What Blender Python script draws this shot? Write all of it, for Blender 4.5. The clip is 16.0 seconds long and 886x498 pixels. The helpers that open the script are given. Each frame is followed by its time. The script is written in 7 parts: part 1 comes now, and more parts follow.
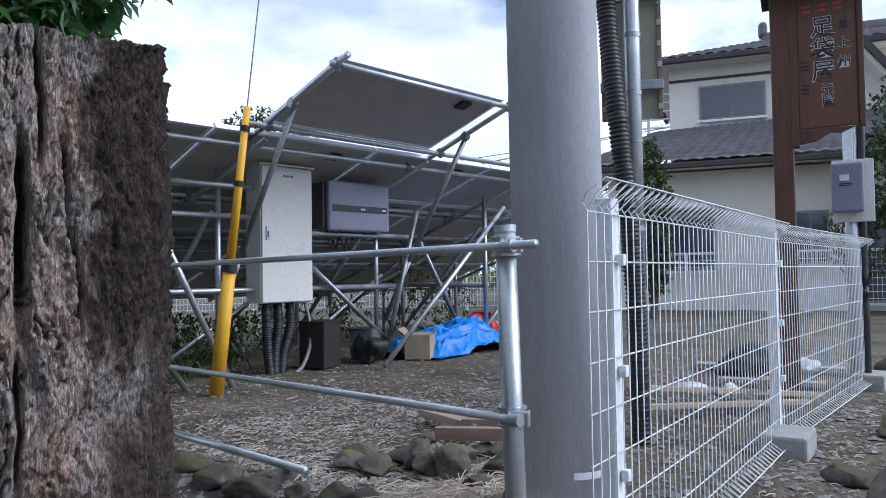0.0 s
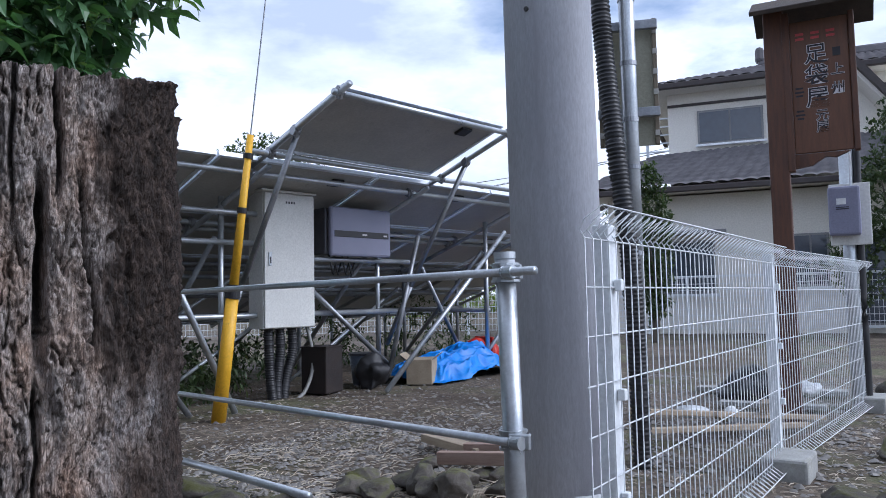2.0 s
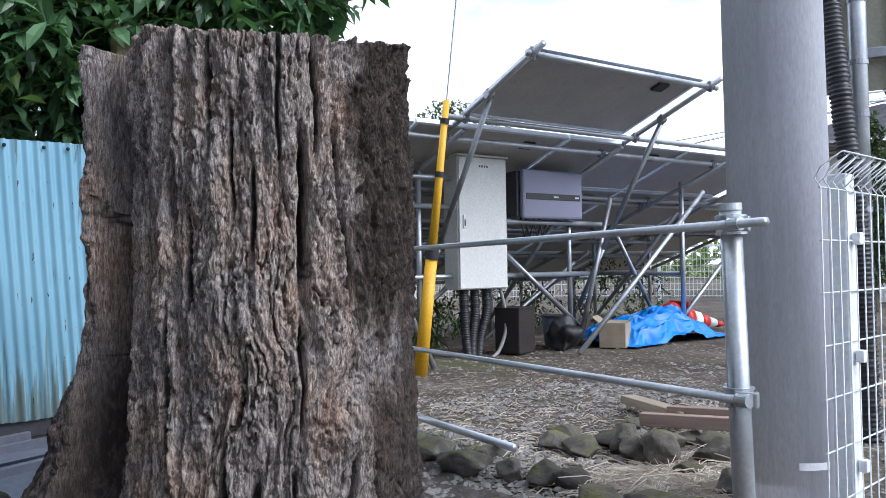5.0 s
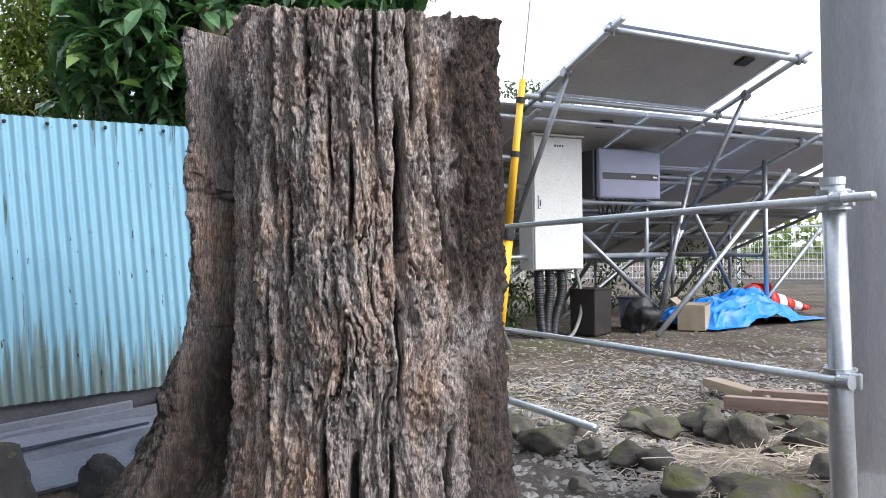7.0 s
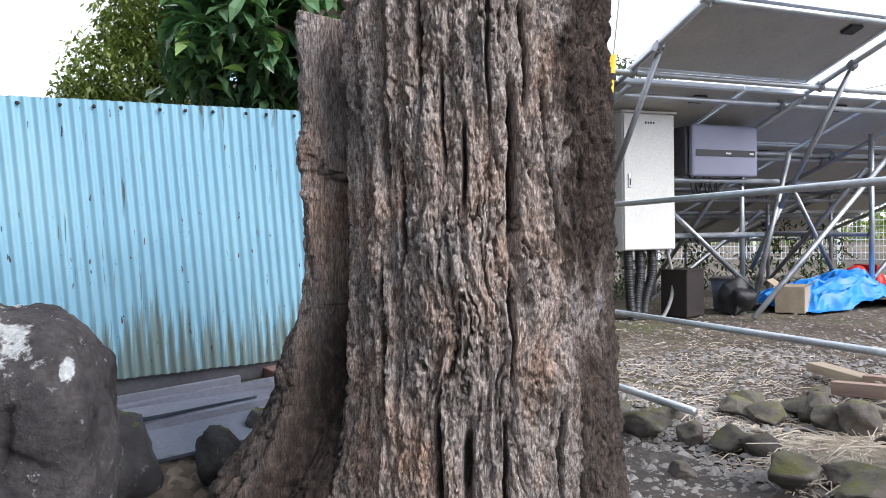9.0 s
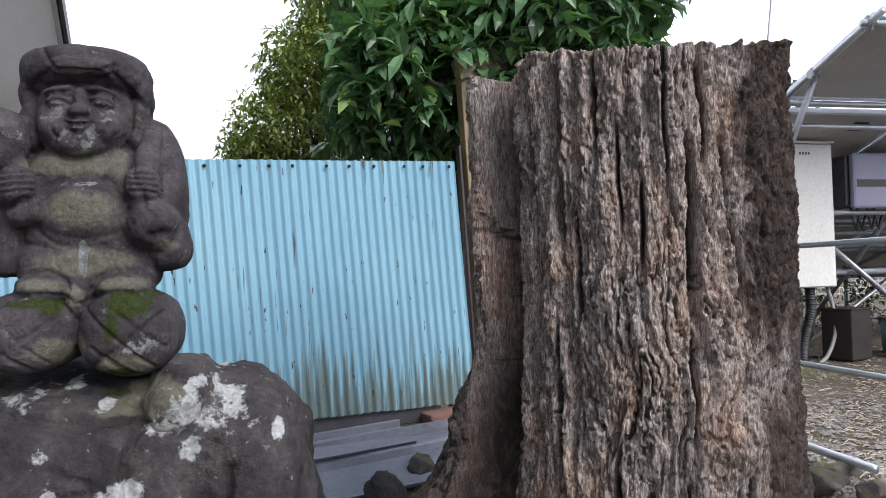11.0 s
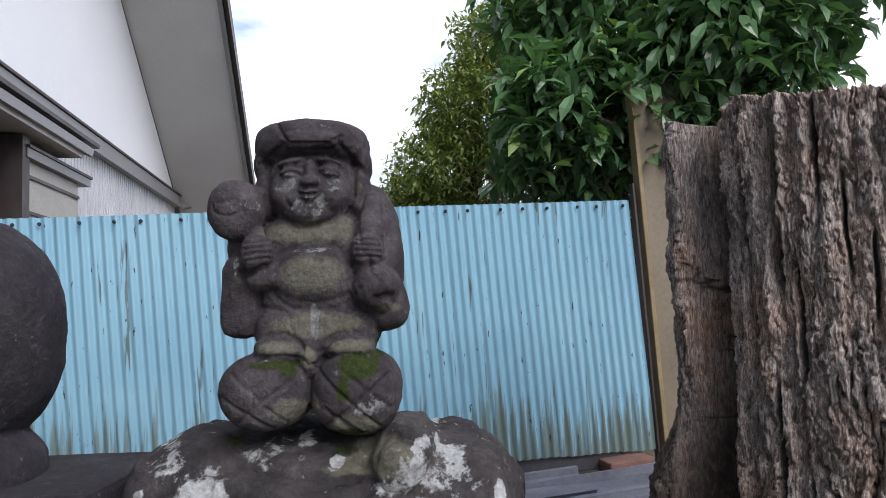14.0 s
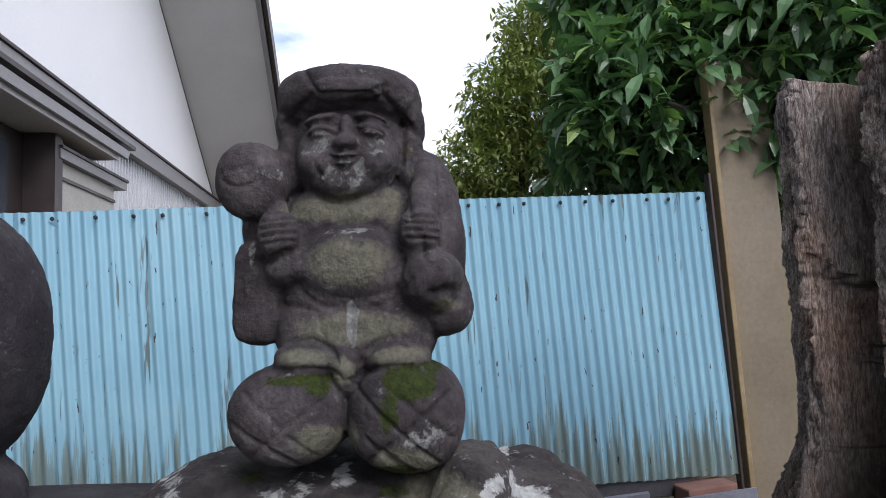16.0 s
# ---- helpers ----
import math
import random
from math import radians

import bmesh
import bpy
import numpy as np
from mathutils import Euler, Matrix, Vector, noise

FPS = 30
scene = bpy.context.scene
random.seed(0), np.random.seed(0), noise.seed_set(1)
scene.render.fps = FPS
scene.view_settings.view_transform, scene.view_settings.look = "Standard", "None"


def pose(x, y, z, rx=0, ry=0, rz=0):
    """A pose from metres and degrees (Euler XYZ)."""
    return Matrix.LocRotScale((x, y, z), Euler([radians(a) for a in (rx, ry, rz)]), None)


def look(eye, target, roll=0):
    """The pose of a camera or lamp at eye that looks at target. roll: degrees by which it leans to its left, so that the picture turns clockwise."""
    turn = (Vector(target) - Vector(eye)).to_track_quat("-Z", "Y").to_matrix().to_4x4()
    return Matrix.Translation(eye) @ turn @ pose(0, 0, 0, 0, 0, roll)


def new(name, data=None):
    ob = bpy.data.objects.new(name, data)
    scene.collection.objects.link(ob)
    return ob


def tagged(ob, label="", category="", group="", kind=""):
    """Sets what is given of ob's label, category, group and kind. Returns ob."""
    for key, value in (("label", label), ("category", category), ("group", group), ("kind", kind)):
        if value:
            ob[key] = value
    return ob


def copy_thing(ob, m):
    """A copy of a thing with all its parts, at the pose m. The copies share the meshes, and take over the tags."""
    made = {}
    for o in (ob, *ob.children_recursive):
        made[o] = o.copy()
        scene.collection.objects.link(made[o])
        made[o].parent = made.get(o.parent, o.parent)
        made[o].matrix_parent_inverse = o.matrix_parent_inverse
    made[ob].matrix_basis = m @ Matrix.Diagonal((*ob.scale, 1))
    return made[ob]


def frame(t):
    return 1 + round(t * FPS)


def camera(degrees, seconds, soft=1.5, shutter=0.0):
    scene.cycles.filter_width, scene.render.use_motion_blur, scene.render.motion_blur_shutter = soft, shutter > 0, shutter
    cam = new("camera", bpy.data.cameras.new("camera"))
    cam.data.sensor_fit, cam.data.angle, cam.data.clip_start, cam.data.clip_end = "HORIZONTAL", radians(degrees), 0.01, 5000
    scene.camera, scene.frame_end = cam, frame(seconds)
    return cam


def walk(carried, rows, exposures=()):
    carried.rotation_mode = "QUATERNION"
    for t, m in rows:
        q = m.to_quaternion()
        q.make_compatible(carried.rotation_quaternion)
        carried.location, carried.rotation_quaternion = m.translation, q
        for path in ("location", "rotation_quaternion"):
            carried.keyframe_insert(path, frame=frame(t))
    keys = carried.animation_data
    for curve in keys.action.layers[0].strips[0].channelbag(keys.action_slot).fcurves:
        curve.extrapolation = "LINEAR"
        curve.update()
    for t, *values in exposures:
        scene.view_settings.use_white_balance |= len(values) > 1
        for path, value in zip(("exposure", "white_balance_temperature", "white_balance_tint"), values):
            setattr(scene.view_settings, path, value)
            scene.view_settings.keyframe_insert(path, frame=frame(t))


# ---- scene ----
cam = camera(60.6, 16.0, soft=0.7)
PATH = [
    (0, (0.526, 0.21, 0.828), (-0.824, 1.685, 0.898), -0.9),
    (0.5, (0.538, 0.201, 0.83), (-0.771, 1.709, 0.932), -1.0),
    (1, (0.548, 0.193, 0.832), (-0.757, 1.702, 0.962), -1.2),
    (1.5, (0.556, 0.185, 0.832), (-0.769, 1.677, 0.966), -1.3),
    (2, (0.557, 0.176, 0.832), (-0.792, 1.647, 0.966), -1.2),
    (2.5, (0.545, 0.166, 0.832), (-0.858, 1.585, 0.977), -1.1),
    (3, (0.539, 0.152, 0.831), (-0.923, 1.509, 0.968), -1.1),
    (3.5, (0.535, 0.135, 0.826), (-0.988, 1.426, 0.953), -1.1),
    (4, (0.529, 0.122, 0.813), (-1.049, 1.347, 0.905), -1.1),
    (4.5, (0.526, 0.109, 0.808), (-1.101, 1.271, 0.875), -1.0),
    (7, (0.504, 0.059, 0.793), (-1.257, 1.009, 0.799), -0.8),
    (7.5, (0.497, 0.048, 0.791), (-1.284, 0.956, 0.778), -0.8),
    (8, (0.485, 0.035, 0.784), (-1.318, 0.9, 0.752), -0.8),
    (10.5, (0.475, -0.044, 0.822), (-1.454, 0.485, 0.841), -1.4),
    (11, (0.475, -0.071, 0.836), (-1.477, 0.359, 0.892), -1.5),
    (11.5, (0.48, -0.095, 0.848), (-1.493, 0.219, 0.939), -1.6),
    (12, (0.485, -0.112, 0.856), (-1.5, 0.108, 0.964), -1.8),
    (12.5, (0.488, -0.131, 0.864), (-1.504, 0.017, 0.956), -1.8),
    (13, (0.498, -0.158, 0.871), (-1.496, -0.04, 0.983), -1.8),
    (13.5, (0.492, -0.17, 0.886), (-1.502, -0.073, 1.009), -1.8),
    (14, (0.457, -0.175, 0.885), (-1.537, -0.114, 1.028), -1.8),
    (14.5, (0.383, -0.184, 0.883), (-1.61, -0.163, 1.042), -1.7),
    (15, (0.313, -0.199, 0.885), (-1.68, -0.212, 1.053), -1.7),
    (15.5, (0.245, -0.197, 0.884), (-1.747, -0.237, 1.058), -1.7),
    (16, (0.194, -0.209, 0.873), (-1.799, -0.251, 1.042), -1.7),
]
EXPOSURES = [(0, 0.33, 5650, 13), (3, 0.28, 5650, 14), (4, 0.64, 5750, 13), (4.5, 0.73, 5780, 12), (7, 1.23, 6300, 13), (8, 1.27, 6300, 13), (10.5, 1.05, 6430, 14), (12.5, 0.70, 6450, 16), (16, 0.66, 6420, 17)]
walk(cam, [(t, look(eye, target, roll)) for t, eye, target, roll in PATH], exposures=EXPOSURES)

# ---- world and light ----
SUN_ELEV, SUN_AZ = radians(36), radians(60)
world = bpy.data.worlds.new("sky")
scene.world = world
world.use_nodes = True
wt = world.node_tree
wt.nodes.clear()


def node(tree, kind, **values):
    n = tree.nodes.new(kind)
    for k, v in values.items():
        if k in n.inputs:
            n.inputs[k].default_value = v
    return n


def wire(tree, a, b):
    tree.links.new(a, b)


def ramp(tree, src, stops):
    r = tree.nodes.new("ShaderNodeValToRGB")
    els = r.color_ramp.elements
    while len(els) < len(stops):
        els.new(0.5)
    for el, (p, c) in zip(els, stops):
        el.position = p
        el.color = (*c, 1) if len(c) == 3 else c
    tree.links.new(src, r.inputs[0])
    return r.outputs[0]


def mixed(tree, fac, a, b, mode="MIX"):
    m = tree.nodes.new("ShaderNodeMix")
    m.data_type, m.blend_type = "RGBA", mode
    for sock, v in ((m.inputs[0], fac), (m.inputs[6], a), (m.inputs[7], b)):
        if hasattr(v, "is_output"):
            tree.links.new(v, sock)
        elif isinstance(v, (int, float)):
            sock.default_value = v
        else:
            sock.default_value = (*v, 1)
    return m.outputs[2]


sky = wt.nodes.new("ShaderNodeTexSky")
sky.sky_type, sky.sun_disc = "NISHITA", False
sky.sun_elevation, sky.sun_rotation = SUN_ELEV, SUN_AZ
skyscale = mixed(wt, 1.0, sky.outputs[0], (0.13, 0.13, 0.13), "MULTIPLY")
wco = wt.nodes.new("ShaderNodeTexCoord")
wmap = wt.nodes.new("ShaderNodeMapping")
wmap.inputs["Scale"].default_value = (1.0, 1.0, 2.6)
wmap.inputs["Location"].default_value = (0.35, 0.1, 0.2)
wire(wt, wco.outputs["Generated"], wmap.inputs["Vector"])
cloud = node(wt, "ShaderNodeTexNoise", Scale=1.9, Detail=9.0, Roughness=0.55)
wire(wt, wmap.outputs[0], cloud.inputs["Vector"])
shade = node(wt, "ShaderNodeTexNoise", Scale=3.1, Detail=7.0, Roughness=0.55)
wire(wt, wmap.outputs[0], shade.inputs["Vector"])
cover = ramp(wt, cloud.outputs[0], [(0.36, (0, 0, 0)), (0.47, (1, 1, 1))])
tone = ramp(wt, shade.outputs[0], [(0.36, (0.52, 0.59, 0.71)), (0.58, (1.0, 1.04, 1.11))])
bg = node(wt, "ShaderNodeBackground", Strength=1.0)
wire(wt, mixed(wt, cover, skyscale, tone), bg.inputs[0])
wout = wt.nodes.new("ShaderNodeOutputWorld")
wire(wt, bg.outputs[0], wout.inputs[0])

sun_data = bpy.data.lights.new("sun", "SUN")
sun_data.energy, sun_data.angle, sun_data.color = 1.9, radians(35), (1.0, 0.97, 0.93)
sun = new("sun", sun_data)
sun.rotation_euler = (radians(90) - SUN_ELEV, 0, radians(180) - SUN_AZ)


# ---- materials ----
def material(name, stops, scale=8.0, rough=0.7, metal=0.0, bump=0.3, fine=60.0, stretch=(1, 1, 1), spots=None, depth=0.01,
             moss=None, random_tint=0.0, spec=0.5, streak=None, clear=0.0):
    """A surface: broad noise through the colour stops, fine grain on top, optional stains and moss."""
    m = bpy.data.materials.new(name)
    m.use_nodes = True
    t = m.node_tree
    b = t.nodes["Principled BSDF"]
    co = t.nodes.new("ShaderNodeTexCoord")
    mp = t.nodes.new("ShaderNodeMapping")
    mp.inputs["Scale"].default_value = stretch
    wire(t, co.outputs["Object"], mp.inputs[0])
    n1 = node(t, "ShaderNodeTexNoise", Scale=scale, Detail=8.0, Roughness=0.62)
    wire(t, mp.outputs[0], n1.inputs["Vector"])
    n2 = node(t, "ShaderNodeTexNoise", Scale=fine, Detail=6.0, Roughness=0.7)
    wire(t, mp.outputs[0], n2.inputs["Vector"])
    col = ramp(t, n1.outputs[0], stops)
    grain = ramp(t, n2.outputs[0], [(0.3, (0.72, 0.72, 0.72)), (0.7, (1.2, 1.2, 1.2))])
    col = mixed(t, 0.55, col, mixed(t, 1.0, col, grain, "MULTIPLY"))
    if spots:
        size, lo, hi, colour = spots
        n3 = node(t, "ShaderNodeTexNoise", Scale=size, Detail=7.0, Roughness=0.7)
        wire(t, co.outputs["Object"], n3.inputs["Vector"])
        col = mixed(t, ramp(t, n3.outputs[0], [(lo, (0, 0, 0)), (hi, (1, 1, 1))]), col, colour)
    if streak:
        size, lo, hi, colour = streak
        mp2 = t.nodes.new("ShaderNodeMapping")
        mp2.inputs["Scale"].default_value = (size, size, size * 0.07)
        wire(t, co.outputs["Object"], mp2.inputs[0])
        n5 = node(t, "ShaderNodeTexNoise", Scale=1.0, Detail=5.0, Roughness=0.6)
        wire(t, mp2.outputs[0], n5.inputs["Vector"])
        col = mixed(t, ramp(t, n5.outputs[0], [(lo, (0, 0, 0)), (hi, (1, 1, 1))]), col, colour)
    if moss:
        size, lo, hi, colour = moss
        geo = t.nodes.new("ShaderNodeNewGeometry")
        sep = t.nodes.new("ShaderNodeSeparateXYZ")
        wire(t, geo.outputs["Normal"], sep.inputs[0])
        n4 = node(t, "ShaderNodeTexNoise", Scale=size, Detail=6.0, Roughness=0.7)
        wire(t, co.outputs["Object"], n4.inputs["Vector"])
        mul = t.nodes.new("ShaderNodeMath")
        mul.operation = "MULTIPLY_ADD"
        wire(t, sep.outputs[2], mul.inputs[0])
        mul.inputs[1].default_value = 0.3
        wire(t, n4.outputs[0], mul.inputs[2])
        col = mixed(t, ramp(t, mul.outputs[0], [(lo, (0, 0, 0)), (hi, (1, 1, 1))]), col, colour)
    if random_tint:
        inf = t.nodes.new("ShaderNodeObjectInfo")
        r = ramp(t, inf.outputs["Random"], [(0.0, (1 - random_tint,) * 3), (1.0, (1 + random_tint,) * 3)])
        col = mixed(t, 1.0, col, r, "MULTIPLY")
    wire(t, col, b.inputs["Base Color"])
    b.inputs["Metallic"].default_value = metal
    b.inputs["Specular IOR Level"].default_value = spec
    b.inputs["Coat Weight"].default_value = clear
    rr = ramp(t, n1.outputs[0], [(0.3, (max(rough - 0.12, 0.05),) * 3), (0.7, (min(rough + 0.12, 1.0),) * 3)])
    wire(t, rr, b.inputs["Roughness"])
    if bump:
        bp = node(t, "ShaderNodeBump", Strength=bump, Distance=depth)
        wire(t, n2.outputs[0], bp.inputs["Height"])
        wire(t, bp.outputs[0], b.inputs["Normal"])
    return m


GALV = material("galvanised steel", [(0.3, (0.42, 0.45, 0.48)), (0.7, (0.60, 0.63, 0.66))], 6, 0.38, 0.75, 0.08, 90, (1, 1, 1), depth=0.002)
GALV_DARK = material("dark galvanised steel", [(0.3, (0.22, 0.23, 0.25)), (0.7, (0.42, 0.44, 0.47))], 5, 0.45, 0.7, 0.1, 80, depth=0.002)
CONCRETE_POLE = material("spun concrete", [(0.3, (0.60, 0.615, 0.68)), (0.55, (0.71, 0.73, 0.80)), (0.75, (0.78, 0.80, 0.87))], 3.5, 0.62, 0, 0.25, 140, (1, 1, 0.25), streak=(9, 0.55, 0.75, (0.50, 0.51, 0.57)), depth=0.003)
CONCRETE = material("concrete block", [(0.3, (0.26, 0.26, 0.25)), (0.7, (0.40, 0.40, 0.38))], 12, 0.85, 0, 0.4, 120, spots=(9, 0.55, 0.7, (0.25, 0.25, 0.2)), depth=0.004)
WHITE_COAT = material("white coated steel", [(0.3, (0.74, 0.77, 0.80)), (0.7, (0.82, 0.85, 0.87))], 9, 0.42, 0, 0.05, 60)
CABINET_PAINT = material("cream enamel", [(0.3, (0.66, 0.66, 0.63)), (0.7, (0.72, 0.72, 0.69))], 4, 0.45, 0, 0.03, 60)
INVERTER_PAINT = material("blue grey enamel", [(0.3, (0.20, 0.205, 0.29)), (0.7, (0.235, 0.24, 0.33))], 4, 0.5, 0, 0.05, 100)
BLACK = material("black plastic", [(0.3, (0.012, 0.012, 0.014)), (0.7, (0.03, 0.03, 0.033))], 10, 0.5, 0, 0.15, 80, depth=0.002)
DARK_GREY = material("dark grey steel", [(0.3, (0.05, 0.05, 0.06)), (0.7, (0.09, 0.09, 0.1))], 10, 0.5, 0.2, 0.1, 80)
BACKSHEET = material("panel backsheet", [(0.3, (0.40, 0.39, 0.37)), (0.7, (0.52, 0.51, 0.48))], 2.5, 0.55, 0, 0.05, 50, spots=(7, 0.6, 0.75, (0.3, 0.3, 0.28)))
PANEL_GLASS = material("panel cells", [(0.3, (0.01, 0.015, 0.05)), (0.7, (0.02, 0.025, 0.07))], 4, 0.15, 0, 0.0, 60)
# pale, barely metallic: the sky's reflection is put into the base colour
ALU = material("anodised aluminium", [(0.3, (0.66, 0.71, 0.78)), (0.7, (0.74, 0.79, 0.86))], 8, 0.35, 0.15, 0.05, 90)
YELLOW = material("yellow plastic guard", [(0.3, (0.72, 0.38, 0.015)), (0.7, (0.85, 0.48, 0.03))], 6, 0.5, 0, 0.1, 60, spots=(14, 0.62, 0.75, (0.4, 0.22, 0.03)))
TARP_BLUE = material("blue tarpaulin", [(0.3, (0.008, 0.16, 0.58)), (0.7, (0.015, 0.25, 0.75))], 5, 0.45, 0, 0.3, 160, depth=0.003)
CARDBOARD = material("damp cardboard", [(0.3, (0.30, 0.24, 0.17)), (0.7, (0.42, 0.35, 0.26))], 8, 0.85, 0, 0.1, 90)
RUST_CAN = material("rusty brown can", [(0.3, (0.014, 0.011, 0.011)), (0.7, (0.034, 0.024, 0.021))], 9, 0.7, 0.1, 0.3, 80)
RED = material("red plastic", [(0.3, (0.45, 0.02, 0.015)), (0.7, (0.62, 0.04, 0.025))], 6, 0.5, 0, 0.1, 60)
WHITE_PLASTIC = material("white plastic", [(0.3, (0.62, 0.64, 0.66)), (0.7, (0.76, 0.78, 0.8))], 8, 0.5, 0, 0.1, 60)
TIMBER = material("sawn timber", [(0.3, (0.30, 0.235, 0.165)), (0.7, (0.46, 0.38, 0.28))], 6, 0.75, 0, 0.3, 90, (6, 0.6, 6), depth=0.003)
TIMBER_RED = material("reddish timber", [(0.3, (0.24, 0.155, 0.12)), (0.7, (0.40, 0.29, 0.235))], 6, 0.7, 0, 0.3, 90, (6, 0.6, 6), depth=0.003)
SIGN_WOOD = material("brown stained wood", [(0.3, (0.055, 0.022, 0.012)), (0.7, (0.12, 0.05, 0.026))], 7, 0.6, 0, 0.35, 70, (7, 7, 0.8), depth=0.004)
SIGN_BOARD = material("stained board", [(0.3, (0.085, 0.034, 0.016)), (0.7, (0.14, 0.06, 0.03))], 5, 0.5, 0, 0.2, 70, (6, 6, 0.7), depth=0.002)
SIGN_ROOF = material("weathered board roof", [(0.3, (0.03, 0.024, 0.02)), (0.7, (0.08, 0.06, 0.05))], 7, 0.8, 0, 0.35, 60)
INK = material("black lacquer", [(0.3, (0.006, 0.006, 0.01)), (0.7, (0.012, 0.012, 0.02))], 6, 0.4, 0, 0.0, 60)
PALE_INK = material("pale outline paint", [(0.3, (0.5, 0.48, 0.5)), (0.7, (0.65, 0.63, 0.65))], 6, 0.5, 0, 0.0, 60)
RED_INK = material("red paint", [(0.3, (0.35, 0.03, 0.03)), (0.7, (0.5, 0.07, 0.06))], 6, 0.5, 0, 0.0, 60)
BEIGE = material("stained beige board", [(0.3, (0.12, 0.10, 0.068)), (0.6, (0.19, 0.158, 0.112)), (0.8, (0.26, 0.22, 0.165))], 2.2, 0.65, 0, 0.1, 60, streak=(7, 0.55, 0.75, (0.17, 0.14, 0.075)), spots=(3, 0.58, 0.72, (0.16, 0.14, 0.12)))
BEIGE_TRIM = material("ochre edge trim", [(0.3, (0.16, 0.115, 0.055)), (0.7, (0.26, 0.20, 0.11))], 8, 0.6, 0, 0.1, 60)
HOUSE_WALL = material("white stucco", [(0.3, (0.82, 0.85, 0.88)), (0.7, (0.86, 0.885, 0.91))], 1.5, 0.8, 0, 0.15, 120, depth=0.003)
SOFFIT = material("grey soffit board", [(0.3, (0.54, 0.535, 0.52)), (0.7, (0.62, 0.615, 0.60))], 1.2, 0.7, 0, 0.08, 80)
FASCIA = material("dark brown fascia", [(0.3, (0.025, 0.018, 0.018)), (0.7, (0.05, 0.038, 0.036))], 6, 0.5, 0, 0.1, 60)
TRIM_GREY = material("grey painted trim", [(0.3, (0.20, 0.20, 0.205)), (0.7, (0.27, 0.27, 0.275))], 5, 0.5, 0, 0.08, 60)
SIDING = material("pale ribbed siding", [(0.3, (0.50, 0.52, 0.56)), (0.7, (0.60, 0.62, 0.66))], 3, 0.5, 0.1, 0.08, 60)
SHUTTER = material("weathered shutter box", [(0.3, (0.34, 0.33, 0.30)), (0.7, (0.44, 0.43, 0.40))], 5, 0.6, 0, 0.1, 60)
CREAM_WALL = material("cream house wall", [(0.3, (0.76, 0.73, 0.66)), (0.7, (0.82, 0.79, 0.73))], 0.8, 0.85, 0, 0.1, 30)
ROOF_TILE = material("grey clay roof tile", [(0.3, (0.09, 0.085, 0.09)), (0.7, (0.17, 0.16, 0.17))], 4, 0.6, 0, 0.1, 40, random_tint=0.15)
WINDOW_GLASS = material("reflecting window glass", [(0.3, (0.05, 0.06, 0.08)), (0.7, (0.07, 0.085, 0.11))], 0.7, 0.12, 0, 0.0, 10, spec=0.8)
BRICK_RED = material("red block", [(0.3, (0.15, 0.075, 0.06)), (0.7, (0.22, 0.12, 0.095))], 14, 0.9, 0, 0.3, 90)
TRAY = material("blue grey sheet metal", [(0.3, (0.26, 0.28, 0.34)), (0.7, (0.38, 0.40, 0.47))], 5, 0.55, 0.1, 0.1, 60, spots=(8, 0.6, 0.75, (0.16, 0.15, 0.14)))
STONE = material("dark weathered stone", [(0.34, (0.018, 0.016, 0.018)), (0.5, (0.038, 0.035, 0.037)), (0.62, (0.058, 0.058, 0.052)), (0.74, (0.10, 0.105, 0.092))], 11, 0.9, 0, 0.9, 80, spots=(18, 0.60, 0.68, (0.19, 0.195, 0.19)), moss=(9, 0.745, 0.80, (0.055, 0.07, 0.012)), depth=0.008)
FIELD_STONE = material("mossy field stone", [(0.32, (0.055, 0.046, 0.038)), (0.5, (0.105, 0.092, 0.078)), (0.7, (0.20, 0.185, 0.165))], 9, 0.9, 0, 0.9, 50, spots=(14, 0.58, 0.68, (0.2, 0.195, 0.17)), moss=(5, 0.68, 0.84, (0.095, 0.095, 0.03)), random_tint=0.35, depth=0.008)
SOIL = material("damp dark soil", [(0.3, (0.036, 0.029, 0.024)), (0.6, (0.08, 0.068, 0.058)), (0.75, (0.15, 0.135, 0.12))], 14, 0.95, 0, 0.9, 90, spots=(38, 0.6, 0.66, (0.2, 0.19, 0.175)), depth=0.012)
PEBBLE = material("grey gravel", [(0.3, (0.13, 0.12, 0.11)), (0.7, (0.32, 0.305, 0.285))], 3.0, 0.9, 0, 0.3, 60)
STRAW = material("dry straw", [(0.3, (0.28, 0.23, 0.17)), (0.7, (0.64, 0.57, 0.47))], 5, 0.85, 0, 0.0, 60)
BARK = material("tree bark", [(0.3, (0.06, 0.05, 0.04)), (0.7, (0.14, 0.12, 0.1))], 12, 0.9, 0, 0.5, 50, (1, 1, 0.3))
CABLE = material("grey cable", [(0.3, (0.22, 0.22, 0.21)), (0.7, (0.3, 0.3, 0.29))], 6, 0.6, 0, 0.0, 60)
GRASS_MAT = material("weeds", [(0.3, (0.03, 0.05, 0.018)), (0.7, (0.07, 0.10, 0.03))], 5, 0.8, 0, 0.0, 60)


